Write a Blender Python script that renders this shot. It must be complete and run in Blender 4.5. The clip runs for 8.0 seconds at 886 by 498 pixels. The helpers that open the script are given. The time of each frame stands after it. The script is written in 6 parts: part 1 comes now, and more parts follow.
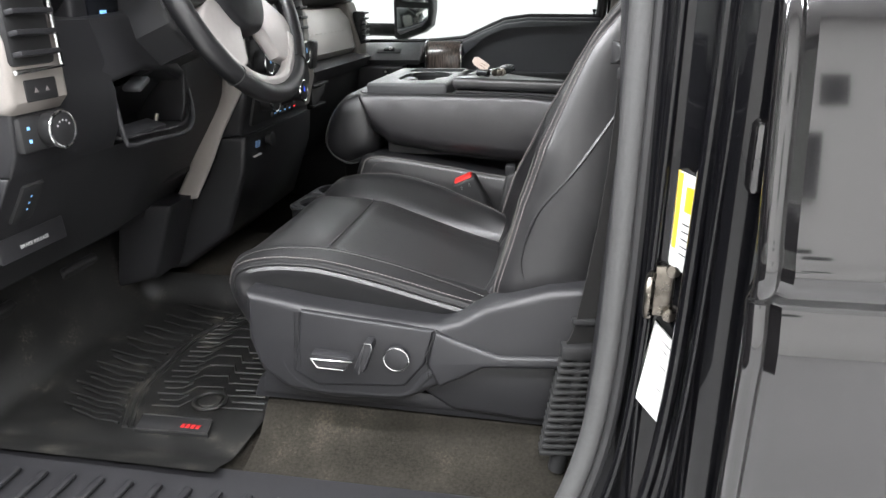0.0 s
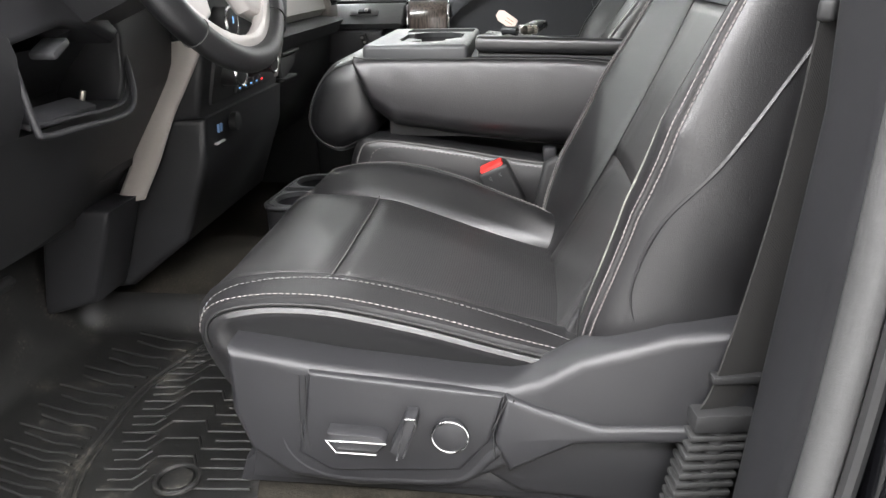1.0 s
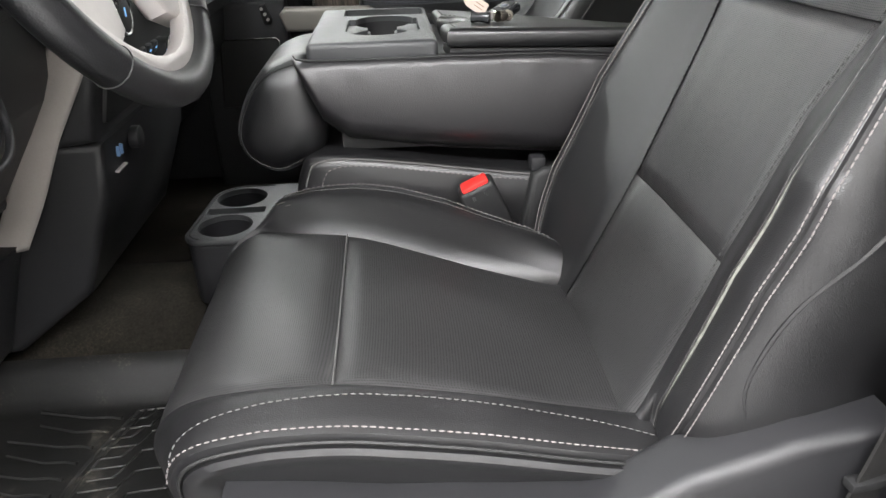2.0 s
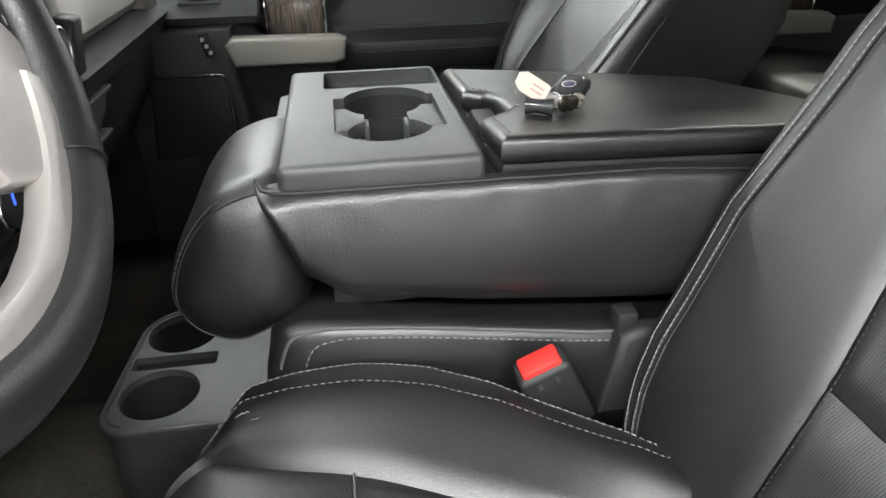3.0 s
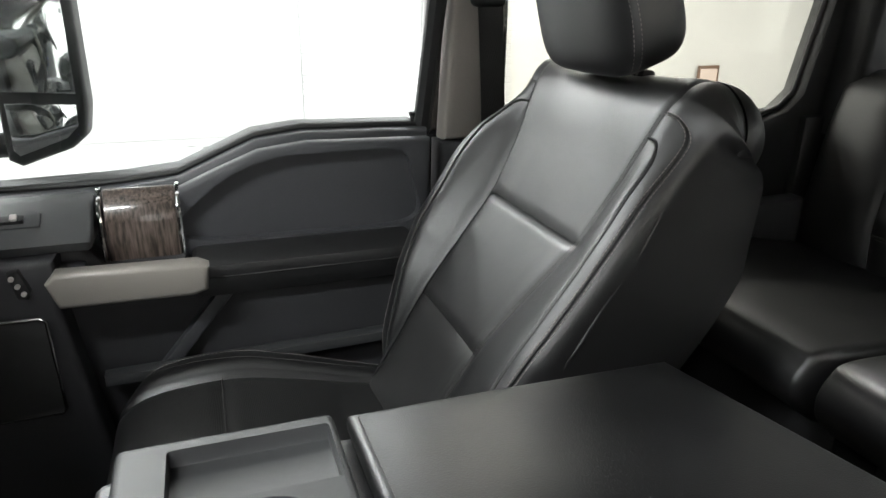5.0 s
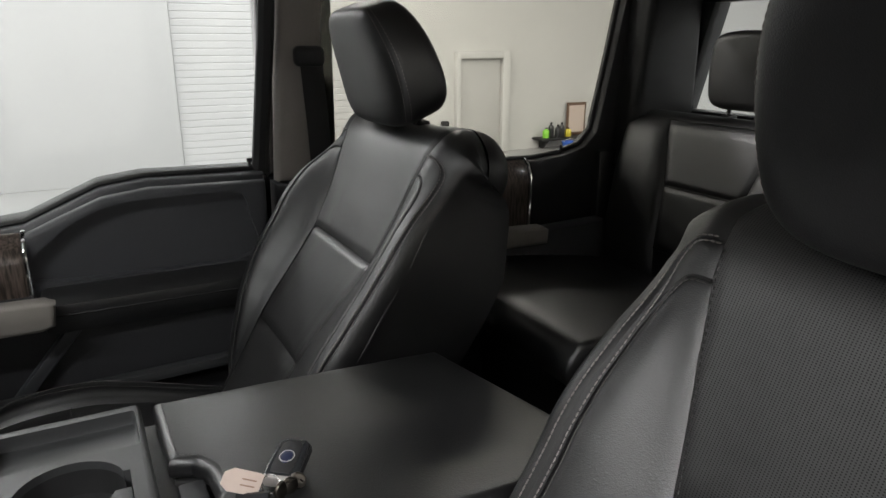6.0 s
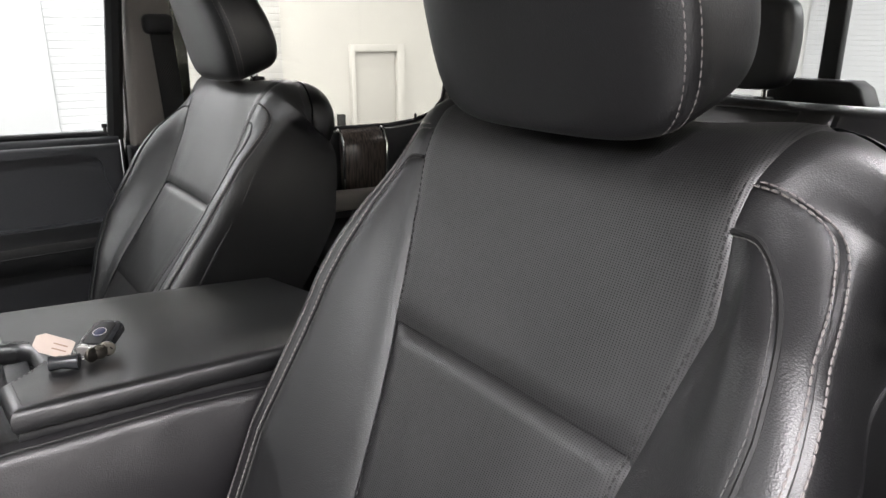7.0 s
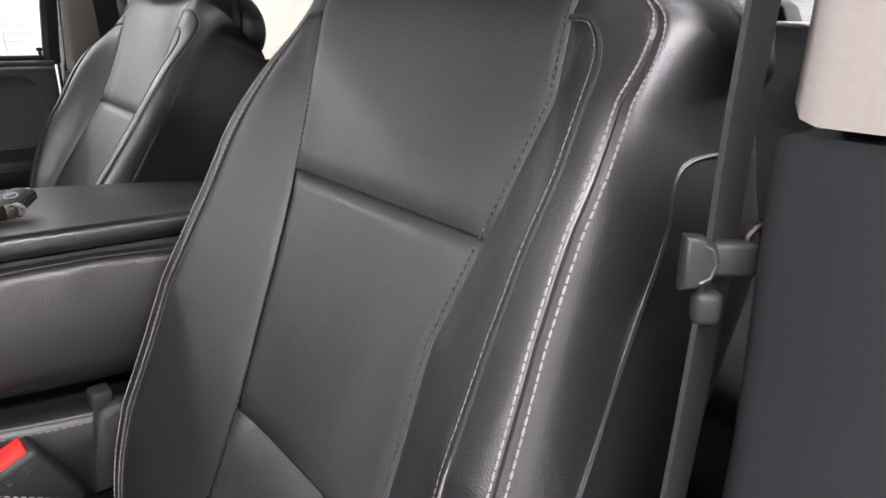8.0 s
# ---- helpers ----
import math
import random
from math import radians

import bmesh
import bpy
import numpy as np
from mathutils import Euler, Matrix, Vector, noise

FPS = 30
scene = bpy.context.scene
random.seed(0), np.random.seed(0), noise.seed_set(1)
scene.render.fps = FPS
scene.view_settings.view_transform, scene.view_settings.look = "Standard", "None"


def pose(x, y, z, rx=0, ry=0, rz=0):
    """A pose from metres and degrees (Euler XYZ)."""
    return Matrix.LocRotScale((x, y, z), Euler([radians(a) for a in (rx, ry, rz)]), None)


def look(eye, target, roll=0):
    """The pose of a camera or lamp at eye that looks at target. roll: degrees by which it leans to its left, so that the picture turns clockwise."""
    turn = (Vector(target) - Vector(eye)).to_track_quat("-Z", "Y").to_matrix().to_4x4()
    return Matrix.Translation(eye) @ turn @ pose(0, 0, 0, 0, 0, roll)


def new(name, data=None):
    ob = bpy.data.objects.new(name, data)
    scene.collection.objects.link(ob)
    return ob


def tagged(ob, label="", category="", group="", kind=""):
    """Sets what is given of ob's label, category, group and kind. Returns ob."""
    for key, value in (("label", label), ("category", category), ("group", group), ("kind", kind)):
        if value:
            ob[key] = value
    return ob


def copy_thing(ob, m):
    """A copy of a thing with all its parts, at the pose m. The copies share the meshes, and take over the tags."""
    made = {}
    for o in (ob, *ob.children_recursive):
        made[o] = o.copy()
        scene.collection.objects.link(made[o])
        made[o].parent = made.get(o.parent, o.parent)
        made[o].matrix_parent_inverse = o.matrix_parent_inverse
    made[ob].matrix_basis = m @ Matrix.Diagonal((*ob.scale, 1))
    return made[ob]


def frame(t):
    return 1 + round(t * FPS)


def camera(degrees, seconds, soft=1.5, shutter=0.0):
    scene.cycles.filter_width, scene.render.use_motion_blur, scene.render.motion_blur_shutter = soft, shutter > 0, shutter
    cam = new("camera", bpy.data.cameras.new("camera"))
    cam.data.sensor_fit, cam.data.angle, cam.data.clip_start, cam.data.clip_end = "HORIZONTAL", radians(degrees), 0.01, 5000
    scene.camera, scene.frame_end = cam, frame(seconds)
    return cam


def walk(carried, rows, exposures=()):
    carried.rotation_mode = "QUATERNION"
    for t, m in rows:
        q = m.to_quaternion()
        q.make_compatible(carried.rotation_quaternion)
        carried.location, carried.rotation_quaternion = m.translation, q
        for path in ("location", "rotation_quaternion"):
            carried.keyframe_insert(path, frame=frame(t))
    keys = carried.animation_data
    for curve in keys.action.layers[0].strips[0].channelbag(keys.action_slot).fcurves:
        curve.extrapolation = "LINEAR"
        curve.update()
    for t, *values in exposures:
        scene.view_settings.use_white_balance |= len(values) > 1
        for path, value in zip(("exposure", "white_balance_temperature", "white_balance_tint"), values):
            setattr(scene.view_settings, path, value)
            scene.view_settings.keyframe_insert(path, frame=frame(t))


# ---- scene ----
cam = camera(65.4, 8.0)
PATH = [
    (0, (0.0477, -1.5229, 0.6427), (-0.1250, -0.5994, 0.3001), -0.78),
    (0.5, (-0.0467, -1.3826, 0.6122), (-0.2003, -0.4644, 0.2470), -0.98),
    (1, (-0.1094, -1.2576, 0.5946), (-0.2153, -0.3377, 0.2170), -1.28),
    (1.2, (-0.1376, -1.2168, 0.5899), (-0.2132, -0.2971, 0.2048), -1.41),
    (2.3, (-0.2679, -0.9609, 0.6484), (-0.1741, -0.0801, 0.1844), -1.40),
    (2.5, (-0.2721, -0.8755, 0.6442), (-0.1675, 0.0035, 0.1789), -1.24),
    (3, (-0.2937, -0.6952, 0.6754), (-0.1676, 0.1771, 0.2030), -1.21),
    (3.5, (-0.3233, -0.5431, 0.7260), (-0.1647, 0.3218, 0.2496), -1.06),
    (4, (-0.3200, -0.4458, 0.7513), (-0.1131, 0.4135, 0.2835), -0.30),
    (4.5, (-0.2988, -0.3708, 0.7682), (-0.0455, 0.5068, 0.3612), 0.44),
    (4.7, (-0.2840, -0.3580, 0.7789), (-0.0090, 0.5264, 0.4017), 0.59),
    (5.8, (-0.2160, -0.5580, 0.8430), (0.6240, 1.1570, 0.2480), 0.10),
    (6, (-0.2090, -0.5950, 0.8370), (0.6910, 1.0930, 0.2560), 0.10),
    (6.5, (-0.1810, -0.7100, 0.8170), (0.8360, 0.9140, 0.2440), -0.20),
    (7, (-0.1810, -0.7880, 0.7820), (0.9400, 0.7600, 0.1930), 0.10),
    (7.5, (-0.1630, -0.8200, 0.7320), (0.9970, 0.6960, 0.1350), 0.30),
    (8, (-0.1640, -0.8750, 0.6870), (1.0070, 0.6050, 0.0250), 0.30),
]
walk(cam, [(t, look(eye, target, roll)) for t, eye, target, roll in PATH], [(0, 0.22, 6300, 11), (0.5, 0.72, 6350, 12), (1.2, 0.64, 6450, 11), (2.6, 0.40, 6430, 10), (3.2, 0.72, 6400, 8), (4.0, 0.78, 6400, 8), (4.7, 0.84, 6400, 9), (5.8, -0.55, 6550, 12), (6.4, -0.08, 6500, 13), (7.1, 0.28, 6450, 15), (8, 0.42, 6400, 18)])

# ---- world and lights ----
GROUND = -0.92
world = bpy.data.worlds.new("hall_world")
scene.world = world
world.use_nodes = True
world.node_tree.nodes["Background"].inputs[0].default_value = (0.9, 0.95, 1.0, 1)
world.node_tree.nodes["Background"].inputs[1].default_value = 0.05


def hall_lamp(x, y, watts):
    """A long bright ceiling lamp of the hall."""
    data = bpy.data.lights.new("hall_lamp", "AREA")
    data.shape, data.size, data.size_y, data.energy = "RECTANGLE", 3.0, 0.3, watts
    data.color = (1.0, 0.99, 0.985)
    ob = new("hall_lamp", data)
    ob.matrix_basis = pose(x, y, 3.86)


# Unseen additions: the -6.8 pair lights seat fronts, (9.4, 3.4) the roller door.
LAMPS = [(-6.8, -4.3, 410), (-6.8, -2.1, 410)] + [(-2.8, -4.3, 470), (-2.8, -2.1, 300), (1.2, -4.3, 430), (1.2, -2.1, 150), (5.2, -4.3, 430), (5.2, -2.1, 240)] + [(x, y, 205) for x in (-6.4, -2.6, 2.9) for y in (3.4, 5.8, 8.0)] + [(x, y, 470) for x, y in ((9.4, -2.1), (9.4, 3.4))]
for lx, ly, watts in LAMPS:
    hall_lamp(lx, ly, watts)


# ---- materials ----
def mat(name, color, rough=0.5, metal=0.0, grain=0.0, scale=300.0, var=0.15, coat=0.0, spec=0.5, blotch=6.0, pattern="noise", sheen=0.0, wrinkle=0.0, dust=None, dirt=0.4):
    """A surface with tone variation at two scales and a fine relief."""
    m = bpy.data.materials.new(name)
    m.use_nodes = True
    nt = m.node_tree
    b = nt.nodes["Principled BSDF"]
    b.inputs["Roughness"].default_value = rough
    b.inputs["Metallic"].default_value = metal
    b.inputs["Coat Weight"].default_value = coat
    b.inputs["Coat Roughness"].default_value = 0.04
    b.inputs["Specular IOR Level"].default_value = spec
    b.inputs["Sheen Weight"].default_value = sheen
    co = nt.nodes.new("ShaderNodeTexCoord")
    big = nt.nodes.new("ShaderNodeTexNoise")
    big.inputs["Scale"].default_value = blotch
    big.inputs["Detail"].default_value = 6
    small = nt.nodes.new("ShaderNodeTexNoise")
    small.inputs["Scale"].default_value = scale * 0.35
    small.inputs["Detail"].default_value = 4
    nt.links.new(co.outputs["Object"], big.inputs["Vector"])
    nt.links.new(co.outputs["Object"], small.inputs["Vector"])
    add = nt.nodes.new("ShaderNodeMath")
    add.operation = "ADD"
    nt.links.new(big.outputs["Fac"], add.inputs[0])
    nt.links.new(small.outputs["Fac"], add.inputs[1])
    rng = nt.nodes.new("ShaderNodeMapRange")
    rng.inputs["From Min"].default_value = 0.6
    rng.inputs["From Max"].default_value = 1.4
    rng.inputs["To Min"].default_value = 1 - var
    rng.inputs["To Max"].default_value = 1 + var
    nt.links.new(add.outputs[0], rng.inputs["Value"])
    mul = nt.nodes.new("ShaderNodeMix")
    mul.data_type = "RGBA"
    mul.blend_type = "MULTIPLY"
    mul.inputs["Factor"].default_value = 1
    mul.inputs["A"].default_value = (*color, 1)
    nt.links.new(rng.outputs["Result"], mul.inputs["B"])
    nt.links.new(mul.outputs["Result"], b.inputs["Base Color"])
    rr = nt.nodes.new("ShaderNodeMapRange")
    rr.inputs["From Min"].default_value = 0.3
    rr.inputs["From Max"].default_value = 0.7
    rr.inputs["To Min"].default_value = max(rough - 0.03, 0.02)
    rr.inputs["To Max"].default_value = min(rough + 0.03, 1)
    nt.links.new(big.outputs["Fac"], rr.inputs["Value"])
    nt.links.new(rr.outputs["Result"], b.inputs["Roughness"])
    if grain:
        bump = nt.nodes.new("ShaderNodeBump")
        bump.inputs["Strength"].default_value = grain
        bump.inputs["Distance"].default_value = 0.001
        if pattern == "cell":
            tex = nt.nodes.new("ShaderNodeTexVoronoi")
            tex.inputs["Scale"].default_value = scale
            nt.links.new(tex.outputs["Distance"], bump.inputs["Height"])
        elif pattern == "rib":
            tex = nt.nodes.new("ShaderNodeTexWave")
            tex.wave_type = "BANDS"
            tex.bands_direction = "Y"
            tex.inputs["Scale"].default_value = scale
            tex.inputs["Distortion"].default_value = 0.6
            tex.inputs["Detail Scale"].default_value = 3
            nt.links.new(tex.outputs["Fac"], bump.inputs["Height"])
        elif pattern == "wood":
            tex = nt.nodes.new("ShaderNodeTexNoise")
            tex.inputs["Scale"].default_value = scale
            nt.links.new(tex.outputs["Fac"], bump.inputs["Height"])
        else:
            tex = nt.nodes.new("ShaderNodeTexNoise")
            tex.inputs["Scale"].default_value = scale
            tex.inputs["Detail"].default_value = 3
            nt.links.new(tex.outputs["Fac"], bump.inputs["Height"])
        nt.links.new(co.outputs["Object"], tex.inputs["Vector"])
        nt.links.new(bump.outputs["Normal"], b.inputs["Normal"])
        if wrinkle:
            fold = nt.nodes.new("ShaderNodeTexNoise")
            fold.inputs["Scale"].default_value = 38
            fold.inputs["Detail"].default_value = 5
            fold.inputs["Distortion"].default_value = 0.8
            nt.links.new(co.outputs["Object"], fold.inputs["Vector"])
            low = nt.nodes.new("ShaderNodeBump")
            low.inputs["Strength"].default_value = wrinkle
            low.inputs["Distance"].default_value = 0.004
            nt.links.new(fold.outputs["Fac"], low.inputs["Height"])
            nt.links.new(low.outputs["Normal"], bump.inputs["Normal"])
    if dust:
        spot = nt.nodes.new("ShaderNodeTexNoise")
        spot.inputs["Scale"].default_value = 240
        spot.inputs["Detail"].default_value = 8
        spot.inputs["Roughness"].default_value = 0.7
        nt.links.new(co.outputs["Object"], spot.inputs["Vector"])
        lots = nt.nodes.new("ShaderNodeMath")
        lots.operation = "MULTIPLY"
        nt.links.new(spot.outputs["Fac"], lots.inputs[0])
        nt.links.new(big.outputs["Fac"], lots.inputs[1])
        fac = nt.nodes.new("ShaderNodeMapRange")
        fac.inputs["From Min"].default_value = 0.31
        fac.inputs["From Max"].default_value = 0.40
        fac.inputs["To Max"].default_value = dirt
        nt.links.new(lots.outputs[0], fac.inputs["Value"])
        mix = nt.nodes.new("ShaderNodeMix")
        mix.data_type = "RGBA"
        mix.inputs["B"].default_value = (*dust, 1)
        nt.links.new(fac.outputs["Result"], mix.inputs["Factor"])
        nt.links.new(mul.outputs["Result"], mix.inputs["A"])
        nt.links.new(mix.outputs["Result"], b.inputs["Base Color"])
    return m


def glow(name, color, strength):
    m = bpy.data.materials.new(name)
    m.use_nodes = True
    b = m.node_tree.nodes["Principled BSDF"]
    b.inputs["Base Color"].default_value = (*color, 1)
    b.inputs["Emission Color"].default_value = (*color, 1)
    b.inputs["Emission Strength"].default_value = strength
    return m


LEATHER = mat("black_leather", (0.0085, 0.0083, 0.0090), 0.41, grain=0.17, scale=1000, pattern="cell", var=0.30, spec=0.9, wrinkle=0.045)
LEATHER_SOFT = mat("coarse_black_leather", (0.006, 0.006, 0.0066), 0.36, grain=0.14, scale=620, pattern="cell", var=0.3, spec=0.8)
LEATHER_BODY = mat("grained_black_leather", (0.0105, 0.0097, 0.0108), 0.38, grain=0.20, scale=760, pattern="cell", var=0.25, spec=0.8, wrinkle=0.03)
SHELL = mat("black_seat_shell", (0.02, 0.02, 0.021), 0.5, grain=0.3, scale=1500)
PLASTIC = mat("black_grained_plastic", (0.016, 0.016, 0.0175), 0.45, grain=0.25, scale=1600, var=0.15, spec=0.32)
# the door plastic again, darkened for the shade low on the passenger door
DOOR_SHADED = mat("shaded_door_plastic", (0.030, 0.030, 0.033), 0.48, grain=0.3, scale=1300, var=0.12, spec=0.4)
DOOR_PLASTIC = mat("charcoal_door_plastic", (0.048, 0.049, 0.054), 0.5, grain=0.3, scale=1300, var=0.12, spec=0.4)
GREY_PLASTIC = mat("dark_grey_plastic", (0.04, 0.041, 0.043), 0.38, grain=0.3, scale=1600, var=0.1)
SHIELD = mat("seat_shield_plastic", (0.016, 0.016, 0.0175), 0.42, grain=0.3, scale=1500, var=0.12)
DASH_DARK = mat("dash_plastic", (0.0135, 0.0135, 0.0148), 0.46, grain=0.25, scale=900, spec=0.45)
BEIGE = mat("warm_grey_trim", (0.265, 0.244, 0.224), 0.42, metal=0.2, grain=0.1, scale=1500, var=0.06)
STRIP = mat("satin_taupe_strip", (0.36, 0.33, 0.305), 0.40, metal=0.2, grain=0.1, scale=1500, var=0.06)
PILLAR = mat("taupe_pillar_trim", (0.21, 0.19, 0.172), 0.75, grain=0.08, scale=1200, var=0.08)
HEADLINER = mat("pale_grey_headliner_cloth", (0.50, 0.485, 0.46), 0.95, grain=0.3, scale=900, var=0.06, spec=0.1)
SILVER = mat("satin_silver", (0.52, 0.492, 0.476), 0.40, metal=0.45, var=0.05)
CHROME = mat("chrome", (0.8, 0.8, 0.8), 0.12, metal=1.0, var=0.03)
STEEL = mat("bare_steel", (0.45, 0.43, 0.38), 0.3, metal=1.0, var=0.25, blotch=60)
PAINT = mat("black_car_paint", (0.005, 0.0047, 0.005), 0.08, coat=0.95, var=0.1, spec=0.6)
PIPING = mat("dull_leather_piping", (0.012, 0.012, 0.012), 0.6, var=0.2, spec=0.4)
RUBBER = mat("black_rubber", (0.018, 0.018, 0.018), 0.55, grain=0.5, scale=700, var=0.3, blotch=25)
SEAL = mat("grey_door_seal", (0.05, 0.05, 0.05), 0.5, var=0.15, grain=0.2, scale=600)
CARPET = mat("dark_carpet", (0.021, 0.019, 0.0155), 0.95, grain=1.0, scale=700, var=0.55, blotch=12, spec=0.1, dust=(0.07, 0.06, 0.045))
LINER = mat("floor_liner", (0.011, 0.011, 0.0105), 0.40, grain=0.5, scale=1000, var=0.5, blotch=16, spec=0.6, dust=(0.085, 0.078, 0.064), dirt=0.85)
BELT = mat("charcoal_belt_webbing", (0.011, 0.0104, 0.0099), 0.75, grain=0.35, scale=900, pattern="rib", var=0.2)
STITCH = mat("pale_grey_thread", (0.17, 0.155, 0.150), 0.8, var=0.25)
STITCH_DIM = mat("grey_thread", (0.085, 0.083, 0.081), 0.8, var=0.2)
DARK_THREAD = mat("black_thread", (0.02, 0.02, 0.02), 0.7, var=0.2)
WORN = mat("worn_leather_edge", (0.13, 0.13, 0.115), 0.7, var=0.5, blotch=90)
RED = mat("red_buckle_button", (0.62, 0.03, 0.025), 0.4, var=0.1)
WHITE_TAG = mat("cream_tag", (0.58, 0.48, 0.42), 0.6, var=0.06)
LABEL_WHITE = mat("white_label", (0.7, 0.7, 0.68), 0.5, var=0.1, blotch=30)
LABEL_YELLOW = mat("yellow_label", (0.85, 0.62, 0.02), 0.5, var=0.05)
LETTER = mat("pale_lettering", (0.4, 0.4, 0.4), 0.6)
WALL = mat("white_hall_wall", (0.54, 0.535, 0.515), 0.8, var=0.04, blotch=0.6, grain=0.1, scale=60)
# wall white made greyer, for the shade on the recessed door leaf
LEAF_SHADED = mat("shaded_door_leaf", (0.47, 0.465, 0.445), 0.6, var=0.03, blotch=0.8)
WHITE_WALL = mat("bright_white_wall", (0.45, 0.45, 0.447), 0.8, var=0.02, blotch=0.4)
CEIL = mat("white_ceiling", (0.75, 0.75, 0.75), 0.8, var=0.04, blotch=1)
CONCRETE = mat("polished_grey_floor", (0.27, 0.27, 0.265), 0.3, var=0.15, blotch=1.2, grain=0.1, scale=80)
JAMB = mat("jamb_paint", (0.003, 0.003, 0.0036), 0.2, coat=0.55, var=0.1, spec=0.1)
DARK_STEEL = mat("greasy_steel", (0.16, 0.145, 0.125), 0.28, metal=1.0, var=0.5, blotch=70)
BLACK = mat("matte_black", (0.012, 0.012, 0.0125), 0.6, var=0.1)
BLUE_GLOW = glow("blue_backlight", (0.05, 0.12, 1.0), 0.9)
USB_BLUE = mat("blue_socket", (0.10, 0.18, 0.32), 0.4)
CYAN_GLOW = glow("pale_blue_backlight", (0.25, 0.55, 1.0), 0.5)
RED_GLOW = glow("red_backlight", (1.0, 0.03, 0.03), 1.5)
LAMP = glow("lit_tube", (1.0, 0.99, 0.985), 6.0)


def wood_material():
    m = mat("dark_brown_wood", (0.06, 0.045, 0.038), 0.3, coat=0.4, var=0.1)
    nt = m.node_tree
    b = nt.nodes["Principled BSDF"]
    co = nt.nodes.new("ShaderNodeTexCoord")
    mp = nt.nodes.new("ShaderNodeMapping")
    mp.inputs["Scale"].default_value = (45, 45, 5)
    nz = nt.nodes.new("ShaderNodeTexNoise")
    nz.inputs["Scale"].default_value = 5
    nz.inputs["Detail"].default_value = 8
    rp = nt.nodes.new("ShaderNodeValToRGB")
    rp.color_ramp.elements[0].position, rp.color_ramp.elements[0].color = 0.35, (0.022, 0.016, 0.013, 1)
    rp.color_ramp.elements[1].position, rp.color_ramp.elements[1].color = 0.65, (0.13, 0.10, 0.085, 1)
    nt.links.new(co.outputs["Object"], mp.inputs["Vector"])
    nt.links.new(mp.outputs["Vector"], nz.inputs["Vector"])
    nt.links.new(nz.outputs["Fac"], rp.inputs["Fac"])
    nt.links.new(rp.outputs["Color"], b.inputs["Base Color"])
    return m


WOOD = wood_material()


def pane_material(name, tint, gloss=1.0):
    """Thin glass: it lets light straight through, tinted, and mirrors a little by Fresnel."""
    m = bpy.data.materials.new(name)
    m.use_nodes = True
    nt = m.node_tree
    nt.nodes.remove(nt.nodes["Principled BSDF"])
    clear = nt.nodes.new("ShaderNodeBsdfTransparent")
    clear.inputs["Color"].default_value = (*tint, 1)
    shine = nt.nodes.new("ShaderNodeBsdfGlossy")
    shine.inputs["Roughness"].default_value = 0.02
    fres = nt.nodes.new("ShaderNodeFresnel")
    fres.inputs["IOR"].default_value = 1.35
    mix = nt.nodes.new("ShaderNodeMixShader")
    nt.links.new(fres.outputs[0], mix.inputs[0])
    nt.links.new(clear.outputs[0], mix.inputs[1])
    nt.links.new(shine.outputs[0], mix.inputs[2])
    nt.links.new(mix.outputs[0], nt.nodes["Material Output"].inputs["Surface"])
    return m


GLASS = pane_material("clear_glass", (0.86, 0.88, 0.87))
TINTED = pane_material("tinted_glass", (0.74, 0.74, 0.70))
MIRROR = mat("mirror_glass", (0.85, 0.86, 0.87), 0.03, metal=1.0, var=0.02)


# ---- building helpers ----
def part(name, bm, material, parent=None, label="", smooth=True):
    me = bpy.data.meshes.new(name)
    bmesh.ops.recalc_face_normals(bm, faces=bm.faces)
    bm.to_mesh(me)
    bm.free()
    me.materials.append(material)
    if smooth:
        me.polygons.foreach_set("use_smooth", [True] * len(me.polygons))
        me.set_sharp_from_angle(angle=radians(38))
    ob = new(name, me)
    if parent:
        ob.parent = parent
    if label:
        ob["label"] = label
    return ob


def thing(name, label, category, at=(0, 0, 0), group="", kind=""):
    ob = new(name)
    ob.location = at
    ob.empty_display_size = 0.05
    tagged(ob, label, category, group, kind)
    return ob


def under(ob, parent):
    """Hang a part that was built in world places under a thing that has its own place."""
    ob.parent = parent
    ob.matrix_parent_inverse = Matrix.Translation(parent.location).inverted()
    return ob


def sub(ob, host):
    """Hang a piece under a part of its thing."""
    ob.parent = host
    ob.matrix_parent_inverse = Matrix()
    return ob


def smoothstep(a, b, x):
    t = min(max((x - a) / (b - a), 0), 1)
    return t * t * (3 - 2 * t)


def ramp(x, pts):
    """Straight lines through (x, y) pairs."""
    if x <= pts[0][0]:
        return pts[0][1]
    for (a, p), (b, q) in zip(pts, pts[1:]):
        if x <= b:
            return p + (q - p) * (x - a) / (b - a)
    return pts[-1][1]


def catmull(pts, t, closed=False):
    """A smooth curve through pts, t from 0 to 1."""
    n = len(pts)
    k = t * (n if closed else n - 1)
    i = min(int(k), n - 1 if closed else n - 2)
    f = k - i

    def g(j):
        if closed:
            return Vector(pts[j % n])
        if j < 0:
            return 2 * Vector(pts[0]) - Vector(pts[1])
        if j >= n:
            return 2 * Vector(pts[-1]) - Vector(pts[-2])
        return Vector(pts[j])

    a, b, c, d = g(i - 1), g(i), g(i + 1), g(i + 2)
    return 0.5 * (2 * b + (c - a) * f + (2 * a - 5 * b + 4 * c - d) * f * f + (3 * b - a - 3 * c + d) * f ** 3)


def curve(pts, n, closed=False):
    return [catmull(pts, i / (n if closed else n - 1), closed) for i in range(n)]


